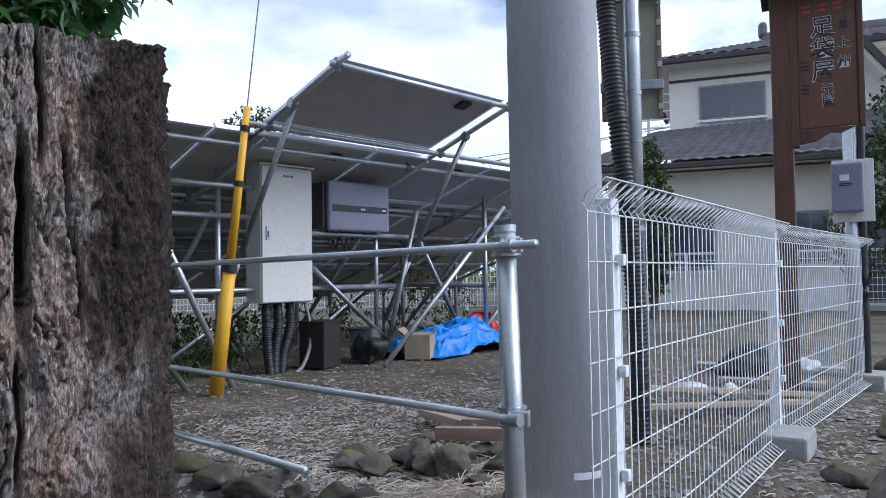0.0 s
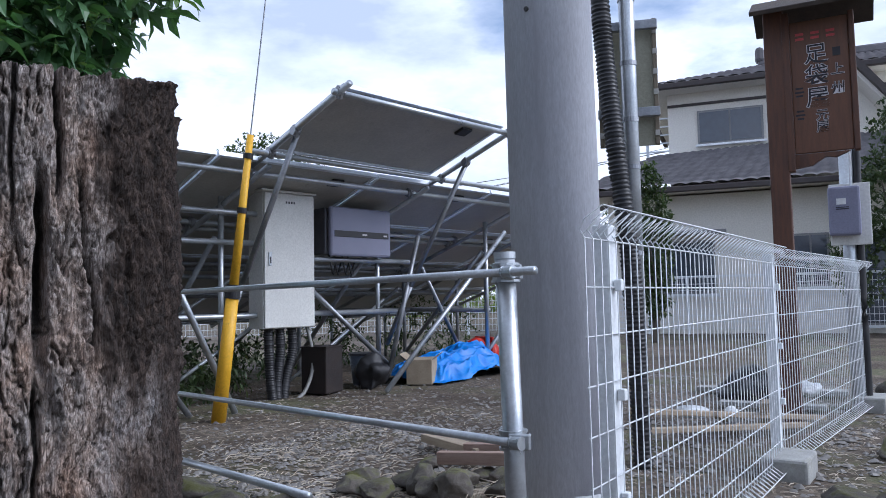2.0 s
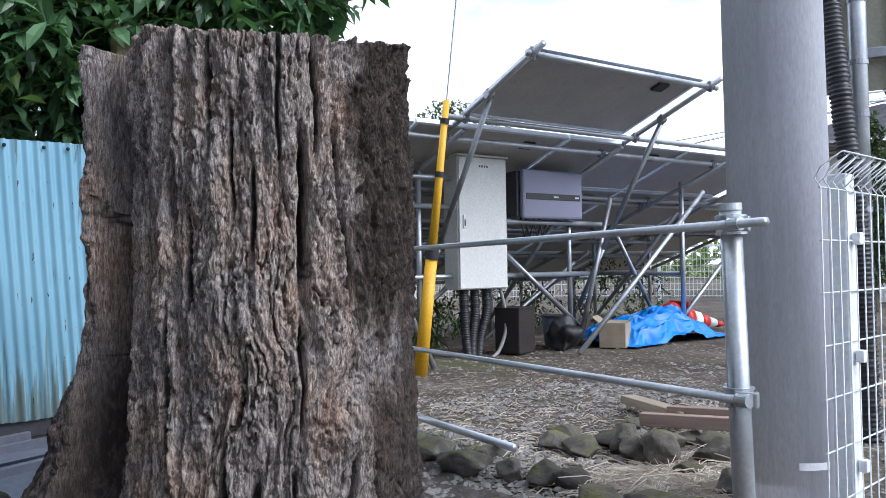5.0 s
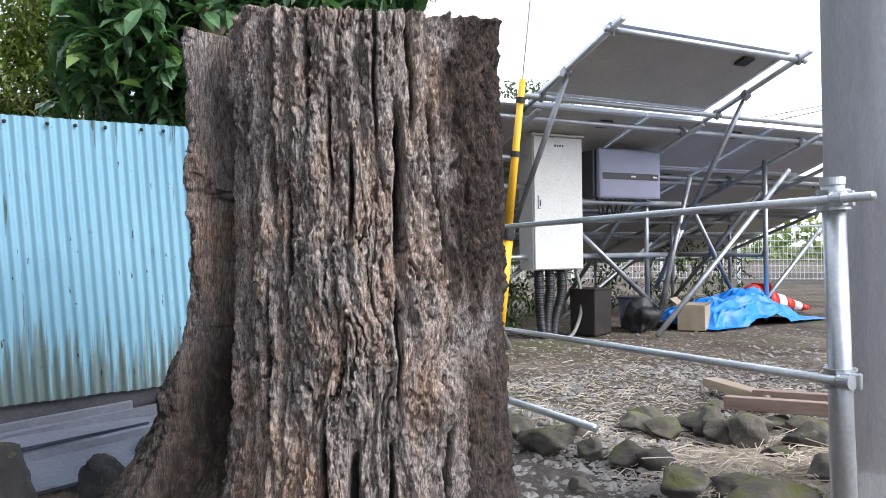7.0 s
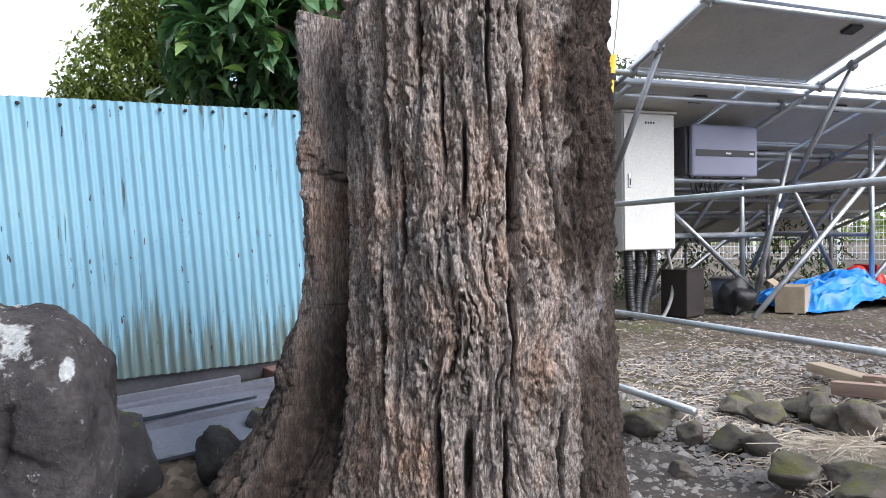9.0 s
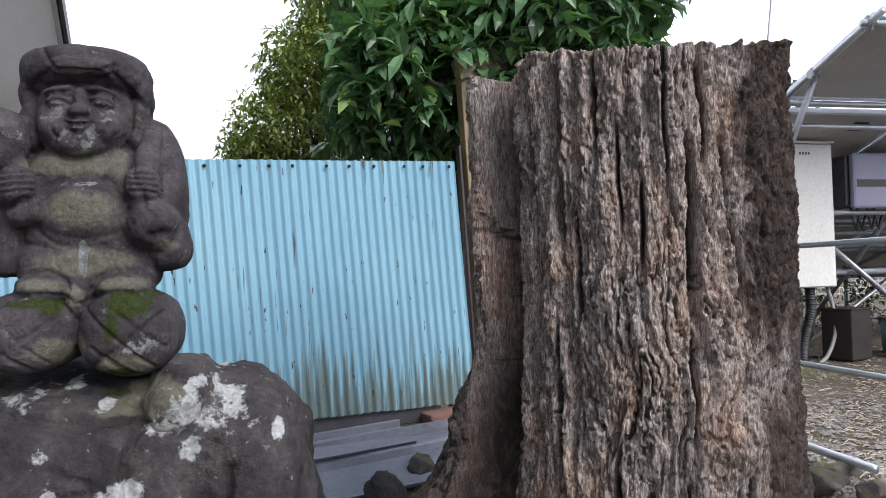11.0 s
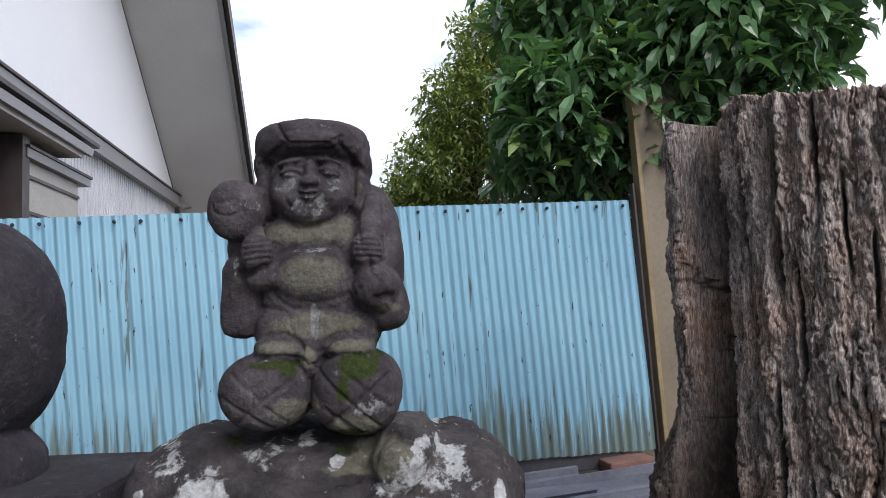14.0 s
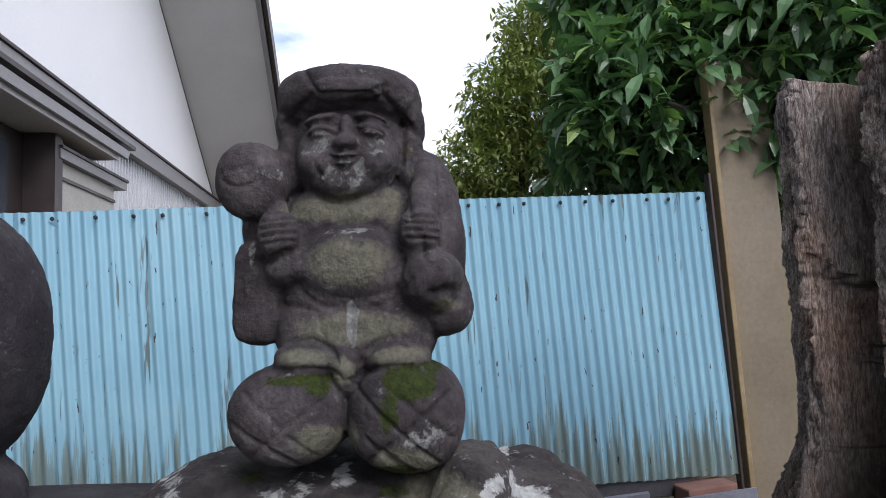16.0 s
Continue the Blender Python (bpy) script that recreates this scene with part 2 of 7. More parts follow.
def leaf_material(name, dark, mid, light, rough=0.38):
    m = bpy.data.materials.new(name)
    m.use_nodes = True
    t = m.node_tree
    b = t.nodes["Principled BSDF"]
    geo = t.nodes.new("ShaderNodeNewGeometry")
    col = ramp(t, geo.outputs["Random Per Island"], [(0.0, dark), (0.55, mid), (0.93, mid), (1.0, light)])
    wire(t, col, b.inputs["Base Color"])
    b.inputs["Roughness"].default_value = rough
    b.inputs["Transmission Weight"].default_value = 0.0
    tr = node(t, "ShaderNodeBsdfTranslucent")
    wire(t, mixed(t, 1.0, col, (1.3, 1.6, 0.7), "MULTIPLY"), tr.inputs[0])
    mx = t.nodes.new("ShaderNodeMixShader")
    mx.inputs[0].default_value = 0.25
    wire(t, b.outputs[0], mx.inputs[1])
    wire(t, tr.outputs[0], mx.inputs[2])
    wire(t, mx.outputs[0], t.nodes["Material Output"].inputs[0])
    return m


LAUREL_LEAF = leaf_material("glossy laurel leaf", (0.045, 0.095, 0.05), (0.11, 0.215, 0.10), (0.26, 0.40, 0.11), 0.27)
LIGHT_LEAF = leaf_material("yellow green leaf", (0.10, 0.14, 0.04), (0.21, 0.26, 0.075), (0.36, 0.41, 0.16), 0.45)
DARK_LEAF = leaf_material("deep green leaf", (0.032, 0.050, 0.028), (0.068, 0.10, 0.045), (0.12, 0.17, 0.06), 0.36)
HEDGE_LEAF = leaf_material("hedge leaf", (0.028, 0.048, 0.022), (0.066, 0.094, 0.04), (0.17, 0.185, 0.07), 0.5)


def stump_material():
    """Grey weathered wood with long fibres, brown between, shade painted into cracks, and dark bark colour beyond its
    remnant.
    """
    m = bpy.data.materials.new("weathered stump wood")
    m.use_nodes = True
    t = m.node_tree
    b = t.nodes["Principled BSDF"]
    co = t.nodes.new("ShaderNodeTexCoord")

    def fibres(sx, sz, scale, detail=8.0, dist=0.0):
        mp = t.nodes.new("ShaderNodeMapping")
        mp.inputs["Scale"].default_value = (sx, sx, sz)
        wire(t, co.outputs["Object"], mp.inputs[0])
        n = node(t, "ShaderNodeTexNoise", Scale=scale, Detail=detail, Roughness=0.68, Distortion=dist)
        wire(t, mp.outputs[0], n.inputs["Vector"])
        return n.outputs[0]
    broad = fibres(1, 0.55, 9.0, 8)
    fibre = fibres(1, 0.17, 130.0, 10, 2.2)
    hair = fibres(1, 0.2, 420.0, 7, 1.2)
    chip = fibres(1, 0.45, 60.0, 10, 1.2)
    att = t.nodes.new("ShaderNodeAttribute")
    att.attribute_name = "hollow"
    att2 = t.nodes.new("ShaderNodeAttribute")
    att2.attribute_name = "bark_tone"
    col = ramp(t, fibre, [(0.32, (0.085, 0.067, 0.057)), (0.43, (0.26, 0.215, 0.19)), (0.53, (0.455, 0.405, 0.37)), (0.66, (0.68, 0.635, 0.60))])
    warm = ramp(t, broad, [(0.34, (0.55, 0.54, 0.56)), (0.45, (0.95, 0.97, 1.0)), (0.56, (1.08, 0.98, 0.92)), (0.68, (0.95, 0.72, 0.58))])
    col = mixed(t, 1.0, col, warm, "MULTIPLY")
    col = mixed(t, 0.75, col, mixed(t, 1.0, col, ramp(t, hair, [(0.34, (0.35, 0.33, 0.32)), (0.6, (1.3, 1.3, 1.3))]), "MULTIPLY"))
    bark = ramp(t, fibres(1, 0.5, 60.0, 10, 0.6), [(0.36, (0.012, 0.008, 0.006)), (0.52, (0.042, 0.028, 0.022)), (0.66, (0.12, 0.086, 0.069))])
    col = mixed(t, 0.8, col, mixed(t, 1.0, col, ramp(t, chip, [(0.36, (0.34, 0.31, 0.30)), (0.5, (0.95, 0.93, 0.92)), (0.66, (1.3, 1.28, 1.25))]), "MULTIPLY"))
    att3 = t.nodes.new("ShaderNodeAttribute")
    att3.attribute_name = "silver"
    col = mixed(t, att3.outputs["Fac"], col, mixed(t, 1.0, col, (1.15, 1.3, 1.45), "MULTIPLY"))
    # bark colour, on the remnant and spread beyond it
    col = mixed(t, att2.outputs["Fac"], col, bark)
    # paints shade into cracks, fissures and the recess as near black
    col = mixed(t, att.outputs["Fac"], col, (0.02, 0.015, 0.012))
    wire(t, col, b.inputs["Base Color"])
    b.inputs["Roughness"].default_value = 0.88
    add = t.nodes.new("ShaderNodeMath")
    add.operation = "MULTIPLY_ADD"
    wire(t, hair, add.inputs[0])
    add.inputs[1].default_value = 0.4
    wire(t, fibre, add.inputs[2])
    bp = node(t, "ShaderNodeBump", Strength=1.0, Distance=0.008)
    wire(t, add.outputs[0], bp.inputs["Height"])
    wire(t, bp.outputs[0], b.inputs["Normal"])
    return m


STUMP_WOOD = stump_material()


def corrugated_material():
    """Sky blue paint on corrugated sheet: faded, with grey-green algae rising from the foot and rust specks."""
    m = bpy.data.materials.new("faded blue corrugated sheet")
    m.use_nodes = True
    t = m.node_tree
    b = t.nodes["Principled BSDF"]
    co = t.nodes.new("ShaderNodeTexCoord")
    n1 = node(t, "ShaderNodeTexNoise", Scale=2.2, Detail=7.0, Roughness=0.6)
    wire(t, co.outputs["Object"], n1.inputs["Vector"])
    col = ramp(t, n1.outputs[0], [(0.3, (0.165, 0.335, 0.44)), (0.55, (0.20, 0.385, 0.485)), (0.75, (0.25, 0.43, 0.51))])

    def streaks(sx, sz, detail=6.0):
        mp = t.nodes.new("ShaderNodeMapping")
        mp.inputs["Scale"].default_value = (sx, sx, sz)
        wire(t, co.outputs["Object"], mp.inputs[0])
        n = node(t, "ShaderNodeTexNoise", Scale=1.0, Detail=detail, Roughness=0.62)
        wire(t, mp.outputs[0], n.inputs["Vector"])
        return n.outputs[0]
    sep = t.nodes.new("ShaderNodeSeparateXYZ")
    wire(t, co.outputs["Object"], sep.inputs[0])
    # the algae reach up to some 0.25 m above the lower edge, each run of water to its own height
    rise = t.nodes.new("ShaderNodeMath")
    rise.operation = "MULTIPLY_ADD"
    wire(t, streaks(46, 1.3), rise.inputs[0])
    rise.inputs[1].default_value = 1.15
    foot = t.nodes.new("ShaderNodeMath")
    foot.operation = "MULTIPLY_ADD"
    foot.inputs[1].default_value = -1.25
    foot.inputs[2].default_value = 0.615
    slope = t.nodes.new("ShaderNodeMath")
    slope.operation = "MULTIPLY_ADD"
    wire(t, sep.outputs[1], slope.inputs[0])
    slope.inputs[1].default_value = 0.0
    wire(t, sep.outputs[2], slope.inputs[2])
    wire(t, slope.outputs[0], foot.inputs[0])
    wire(t, foot.outputs[0], rise.inputs[2])
    col = mixed(t, ramp(t, rise.outputs[0], [(0.54, (0, 0, 0)), (0.60, (0.7, 0.7, 0.7)), (0.74, (0.92, 0.92, 0.92))]), col, (0.12, 0.155, 0.135))
    col = mixed(t, ramp(t, streaks(30, 2.0, 4), [(0.64, (0, 0, 0)), (0.675, (0.9, 0.9, 0.9))]), col, (0.075, 0.10, 0.10))
    col = mixed(t, ramp(t, streaks(60, 18, 3), [(0.68, (0, 0, 0)), (0.70, (1, 1, 1))]), col, (0.045, 0.03, 0.025))
    wire(t, col, b.inputs["Base Color"])
    b.inputs["Roughness"].default_value = 0.55
    bp = node(t, "ShaderNodeBump", Strength=0.1, Distance=0.004)
    wire(t, n1.outputs[0], bp.inputs["Height"])
    wire(t, bp.outputs[0], b.inputs["Normal"])
    return m


BLUE_SHEET = corrugated_material()


def ground_material():
    """Gravelly soil with straw, darker damp earth and thin grass in patches."""
    m = bpy.data.materials.new("gravel soil")
    m.use_nodes = True
    t = m.node_tree
    b = t.nodes["Principled BSDF"]
    co = t.nodes.new("ShaderNodeTexCoord")

    def n(scale, detail=8.0, rough=0.65):
        x = node(t, "ShaderNodeTexNoise", Scale=scale, Detail=detail, Roughness=rough)
        wire(t, co.outputs["Object"], x.inputs["Vector"])
        return x.outputs[0]
    col = ramp(t, n(1.1), [(0.35, (0.052, 0.038, 0.027)), (0.5, (0.102, 0.080, 0.060)), (0.68, (0.18, 0.152, 0.122))])
    vor = node(t, "ShaderNodeTexVoronoi", Scale=42.0)
    wire(t, co.outputs["Object"], vor.inputs["Vector"])
    peb = ramp(t, vor.outputs["Color"], [(0.15, (0.55, 0.54, 0.52)), (0.6, (1.0, 0.98, 0.95)), (0.95, (1.75, 1.72, 1.68))])
    col = mixed(t, 1.0, col, peb, "MULTIPLY")
    col = mixed(t, ramp(t, n(0.9, 5), [(0.50, (0, 0, 0)), (0.62, (0.75, 0.75, 0.75))]), col, mixed(t, n(60), (0.05, 0.058, 0.022), (0.15, 0.15, 0.07)))
    col = mixed(t, ramp(t, n(2.7, 8), [(0.56, (0, 0, 0)), (0.66, (0.7, 0.7, 0.7))]), col, (0.075, 0.055, 0.04))
    wire(t, col, b.inputs["Base Color"])
    b.inputs["Roughness"].default_value = 0.93
    add = t.nodes.new("ShaderNodeMath")
    add.operation = "MULTIPLY_ADD"
    wire(t, vor.outputs["Distance"], add.inputs[0])
    add.inputs[1].default_value = -0.7
    wire(t, n(25), add.inputs[2])
    bp = node(t, "ShaderNodeBump", Strength=0.7, Distance=0.02)
    wire(t, add.outputs[0], bp.inputs["Height"])
    wire(t, bp.outputs[0], b.inputs["Normal"])
    return m


GROUND = ground_material()


# ---- builders ----
def thing(name, label, category, group="", kind="", at=(0, 0, 0), rz=0.0):
    e = new(name)
    e.empty_display_size = 0.05
    e.matrix_basis = pose(*at, 0, 0, rz)
    return tagged(e, label, category, group, kind)


def finish(me, mat, smooth):
    me.materials.append(mat)
    if smooth:
        me.shade_smooth()
    return me


def part(name, bm, mat, parent=None, label="", smooth=False):
    me = bpy.data.meshes.new(name)
    bmesh.ops.recalc_face_normals(bm, faces=bm.faces)
    bm.to_mesh(me)
    bm.free()
    ob = new(name, finish(me, mat, smooth))
    if parent is not None:
        ob.parent = parent
    if label:
        ob["label"] = label
    return ob


def share(name, me, parent, m):
    """Another object on a mesh that exists already."""
    ob = new(name, me)
    ob.parent = parent
    ob.matrix_basis = m
    return ob


def raw(name, verts, faces, mat, parent=None, smooth=False):
    me = bpy.data.meshes.new(name)
    me.from_pydata([tuple(v) for v in verts], [], [tuple(f) for f in faces])
    me.update()
    ob = new(name, finish(me, mat, smooth))
    if parent is not None:
        ob.parent = parent
    return ob


def box(bm, size, at=(0, 0, 0), turn=None, bevel=0.0):
    """A box of that size centred at that place, its edges bevelled."""
    m = Matrix.Translation(at) @ (turn or Matrix()) @ Matrix.Diagonal((*size, 1))
    made = bmesh.ops.create_cube(bm, size=1.0, matrix=m)["verts"]
    if bevel:
        edges = list({e for v in made for e in v.link_edges})
        bmesh.ops.bevel(bm, geom=edges, offset=bevel, segments=2, affect="EDGES", profile=0.5)
    return bm


def span(bm, lo, hi, bevel=0.0):
    """A box from its lowest to its highest corner."""
    return box(bm, [b - a for a, b in zip(lo, hi)], [(a + b) / 2 for a, b in zip(lo, hi)], None, bevel)


def rod(bm, a, b, r, seg=12, r2=None, hollow=False):
    """A round bar from a to b."""
    a, b = Vector(a), Vector(b)
    way = b - a
    m = Matrix.Translation((a + b) / 2) @ way.to_track_quat("Z", "Y").to_matrix().to_4x4()
    bmesh.ops.create_cone(bm, cap_ends=True, segments=seg, radius1=r, radius2=r if r2 is None else r2, depth=way.length, matrix=m)
    return bm


def hose(bm, pts, radius, seg=8, ribs=0.0, pitch=0.02):
    """A tube along a line of points, ribbed like a conduit when ribs is given."""
    pts = [Vector(p) for p in pts]
    path = []
    for i in range(len(pts) - 1):
        p0, p1, p2, p3 = pts[max(i - 1, 0)], pts[i], pts[i + 1], pts[min(i + 2, len(pts) - 1)]
        steps = max(2, int((p2 - p1).length / (pitch / 3 if ribs else 0.05)))
        steps = min(steps, 400)
        for k in range(steps):
            u = k / steps
            path.append(0.5 * ((2 * p1) + (p2 - p0) * u + (2 * p0 - 5 * p1 + 4 * p2 - p3) * u * u + (3 * p1 - p0 - 3 * p2 + p3) * u ** 3))
    path.append(pts[-1])
    rings = []
    length = 0.0
    for i, p in enumerate(path):
        way = (path[min(i + 1, len(path) - 1)] - path[max(i - 1, 0)]).normalized()
        q = way.to_track_quat("Z", "Y")
        if i:
            length += (p - path[i - 1]).length
        r = radius * (1 + (ribs if (length / pitch) % 1.0 < 0.55 else -ribs))
        rings.append([bm.verts.new(p + q @ Vector((math.cos(2 * math.pi * k / seg) * r, math.sin(2 * math.pi * k / seg) * r, 0))) for k in range(seg)])
    for a, b in zip(rings, rings[1:]):
        for k in range(seg):
            bm.faces.new((a[k], a[(k + 1) % seg], b[(k + 1) % seg], b[k]))
    bm.faces.new(rings[0]), bm.faces.new(rings[-1])
    return bm


def stone_mesh(bm, size, seed, at=(0, 0, 0), sub=3, rough=0.22, facets=5):
    """A field stone: a lumpy ball with some flattened sides."""
    rnd = random.Random(seed)
    made = bmesh.ops.create_icosphere(bm, subdivisions=sub, radius=1.0)["verts"]
    planes = [(Vector((rnd.gauss(0, 1), rnd.gauss(0, 1), rnd.gauss(0, 1))).normalized(), rnd.uniform(0.55, 0.85)) for _ in range(facets)]
    off = Vector((rnd.uniform(0, 50), rnd.uniform(0, 50), rnd.uniform(0, 50)))
    for v in made:
        p = v.co.copy()
        for n, d in planes:
            over = p.dot(n) - d
            if over > 0:
                p -= n * over * 0.85
        p *= 1 + rough * noise.noise(p * 1.6 + off) + rough * 0.35 * noise.noise(p * 5 + off)
        v.co = Vector((p.x * size[0], p.y * size[1], p.z * size[2])) + Vector(at)
    return bm


def clamp_band(bm, at, axis, r, width=0.05):
    """A two-piece swivel coupler round a pipe: band, flanges and bolt."""
    axis = Vector(axis).normalized()
    at = Vector(at)
    rod(bm, at - axis * width / 2, at + axis * width / 2, r * 1.28, 14)
    rod(bm, at - axis * width * 0.62, at - axis * width * 0.46, r * 1.42, 14)
    rod(bm, at + axis * width * 0.46, at + axis * width * 0.62, r * 1.42, 14)
    return bm


# ---- ground ----
def smooth(a, b, x):
    u = min(max((x - a) / (b - a), 0), 1)
    return u * u * (3 - 2 * u)


def ground_z(x, y):
    """Flat yard; a low bank in front of the corrugated fence, a shallow dip between the stump and the yard's stone edge."""
    bank = 0.24 * smooth(-1.25, -1.75, x) * smooth(1.0, 0.55, y) * smooth(-6, -4, x)
    dip = -0.05 * smooth(2.1, 1.7, y) * smooth(-2.6, -1.6, x)
    near = smooth(60, 15, math.hypot(x, y))
    bumps = 0.018 * noise.noise(Vector((x * 1.7, y * 1.7, 3))) + 0.008 * noise.noise(Vector((x * 6, y * 6, 7)))
    return bank + dip + bumps * near - 0.01


def ground_sheet():
    def line(lo, hi):
        pts, v = [], 0.0
        step = 0.1
        out = [0.0]
        while out[-1] < 3000:
            step = 0.1 if out[-1] < 7 else step * 1.22
            out.append(out[-1] + step)
        return out
    pos = line(0, 0)
    xs = sorted([-p for p in pos[1:]] + pos)
    verts = [(x - 1.5, y + 2.5, ground_z(x - 1.5, y + 2.5)) for y in xs for x in xs]
    n = len(xs)
    faces = [(j * n + i, j * n + i + 1, (j + 1) * n + i + 1, (j + 1) * n + i) for j in range(n - 1) for i in range(n - 1)]
    return tagged(raw("ground", verts, faces, GROUND, None, True), "gravelly soil ground with straw and thin grass", "ground", kind="structure")


ground_sheet()


def soil_bed():
    """Damp dark soil between the stump and the yard's stone edge, feathered at its rim."""
    nx, ny = 60, 44
    verts, faces = [], []
    for j in range(ny + 1):
        for i in range(nx + 1):
            u, v = i / nx, j / ny
            x, y = -2.9 + 2.3 * u + 0.06 * noise.noise(Vector((v * 5, 1, 0))), 0.75 + 1.2 * v + 0.10 * noise.noise(Vector((u * 6, 2, 0)))
            rim = min(u, 1 - u, v, 1 - v)
            verts.append((x, y, ground_z(x, y) + (0.012 * smooth(0, 0.12, rim) - 0.004) + 0.012 * noise.noise(Vector((x * 14, y * 14, 0))) * smooth(0, 0.1, rim)))
    faces = [(j * (nx + 1) + i, j * (nx + 1) + i + 1, (j + 1) * (nx + 1) + i + 1, (j + 1) * (nx + 1) + i) for j in range(ny) for i in range(nx)]
    tagged(raw("soil_bed", verts, faces, SOIL, None, True), "damp dark soil between the stump and the stones", "ground", kind="structure")


soil_bed()


# ---- old tree stump ----
STUMP = (-0.95, 0.66)


def stump():
    """A cut trunk, weathered to the fibre: plates and furrows along the grain, open cracks, a torn flap with a hollow beside it."""
    angles = [-142 + 226.0 * i / 680 for i in range(680)] + [84 + 134.0 * i / 110 for i in range(110)]
    na, nz = len(angles), 400
    cracks = [(-58, 0.86, 1.17, 0.06, 0.95), (-51, 0.70, 0.95, 0.02, 0.4), (-35, 0.88, 1.08, 0.022, 0.35), (-27, 0.80, 1.0, 0.018, 0.4), (-10, 0.74, 1.04, 0.065, 0.85), (-5, 0.98, 1.25, 0.03, 0.45), (-11, 0.62, 0.70, 0.05, 0.8), (-12, 0.5, 0.74, 0.018, 0.45),
              (3, 0.88, 1.06, 0.026, 0.5), (6, 0.70, 0.92, 0.02, 0.5), (-60, 0.15, 0.75, 0.02, 0.6), (33, 0.55, 0.8, 0.015, 0.5), (-70, 0.7, 1.25, 0.02, 0.6), (-38, 0.1, 0.5, 0.02, 0.6), (-18, 0.95, 1.25, 0.014, 0.35), (-43, 1.0, 1.25, 0.018, 0.4),
              (-104, 0.3, 1.2, 0.03, 1.3), (-118, 0.5, 1.3, 0.03, 1.5), (130, 0.1, 1.2, 0.05, 3), (180, 0.1, 1.2, 0.05, 3), (-27, 0.30, 0.46, 0.04, 0.9), (-14, 0.0, 0.5, 0.022, 0.5), (7, 0.0, 0.5, 0.02, 0.6), (20, 0.1, 0.5, 0.018, 0.6), (40, 0.05, 0.5, 0.02, 0.7)]
    N = noise.noise
    verts, hollow, bark_tone, silver = [], [], [], []
    tops = []
    for th in angles:
        a = radians(th)
        ca, sa = math.cos(a), math.sin(a)
        flap = smooth(-93, -96, th) * smooth(-142, -134, th)
        gap = smooth(-79, -82, th) * (1 - flap) if th > -120 else 0.0
        tz = 1.208 + 0.05 * smooth(0, 70, th) + 0.028 * smooth(-30, -80, th) + 0.008 * N(Vector((ca * 9, sa * 9, 5))) + 0.006 * N(Vector((ca * 34, sa * 34, 1))) + 0.004 * N(Vector((ca * 110, sa * 110, 1)))
        tz -= 0.012 * flap + 0.035 * gap + 0.045 * smooth(64, 68, th)
        tops.append((a, ca, sa, flap, gap, tz))
    for j in range(nz + 1):
        v = j / nz
        for i in range(na):
            th = angles[i]
            a, ca, sa, flap, gap, tz = tops[i]
            z = -0.06 + (tz + 0.06) * v
            r = 0.279 + 0.006 * smooth(0.9, 0.35, z) + 0.05 * smooth(0.4, -0.05, z)
            left = math.exp(-((th + 110) / 24) ** 2)
            r += 0.064 * flap - 0.05 * gap * smooth(0.25, 0.6, z)
            r += left * (0.05 * smooth(0.68, 0.5, z) + 0.13 * smooth(0.5, 0.26, z))
            r += left * smooth(0.75, 0.45, z) * 0.03 * (0.4 - abs(N(Vector((ca * 16, sa * 16, z * 2.2))) + 0.5 * N(Vector((ca * 34, sa * 34, z * 5)))))
            r += 0.06 * smooth(0.34, 0.0, z) * max(0.0, math.sin(a * 5 + 0.6))
            slow = N(Vector((z * 2.1, 4.2, 0)))
            wander = 2.4 * slow + 0.9 * N(Vector((z * 7, 9.2, 0)))
            k = math.exp(-((th + 28) / 17) ** 2 - ((z - 0.72) / 0.12) ** 2)
            k2 = math.exp(-((th - 4) / 10) ** 2 - ((z - 0.54) / 0.08) ** 2)
            k3 = math.exp(-((th + 75) / 6) ** 2 - ((z - 1.08) / 0.045) ** 2)
            r += 0.026 * k + 0.024 * k2 + 0.012 * k3
            bend = 2.5 * k * math.sin((z - 0.7) * 16) + 7 * k2 * math.sin((z - 0.52) * 24) + 5 * k3 * math.sin((z - 1.0) * 50) + wander
            # low on the trunk the fibres swirl
            low = smooth(0.7, 0.45, z)
            swirl = (2.0 + 4 * low) * N(Vector((ca * 5, sa * 5, z * 5))) + 1.0 * N(Vector((ca * 13, sa * 13, z * 15))) + 1.2 * N(Vector((ca * 45, sa * 45, z * 70)))
            b = radians(th + bend + swirl)
            cb, sb = math.cos(b), math.sin(b)
            zz = z + 0.05 * (k + low * 0.5) * N(Vector((cb * 8, sb * 8, z * 4)))
            r += 0.012 * N(Vector((cb * 3.2, sb * 3.2, zz * 1.3)))
            plate = N(Vector((cb * 9, sb * 9, zz * 3.6)))
            r += 0.006 * max(-1, min(1, plate * 3.5)) + 0.005 * max(-1, min(1, 3 * N(Vector((cb * 17, sb * 17, zz * 12 + 5)))))
            r += 0.002 * N(Vector((ca * 14, sa * 14, z * 40))) + 0.0025 * N(Vector((ca * 32, sa * 32, z * 95)))
            e1 = abs(N(Vector((cb * 19, sb * 19, zz * 6.5 + 3))))
            fissure = max(0.0, 0.08 - e1) / 0.08 * smooth(-0.25, 0.25, N(Vector((cb * 6, sb * 6, zz * 6 + 20))))
            r -= 0.017 * fissure
            e2 = abs(N(Vector((cb * 42, sb * 42, zz * 17 + 7))))
            r -= 0.0045 * max(0.0, 0.13 - e2) / 0.13
            e3 = abs(N(Vector((cb * 27, sb * 27, zz * 22 + 11))))
            r -= 0.007 * max(0.0, 0.09 - e3) / 0.09
            f3 = N(Vector((cb * 85, sb * 85, zz * 60)))
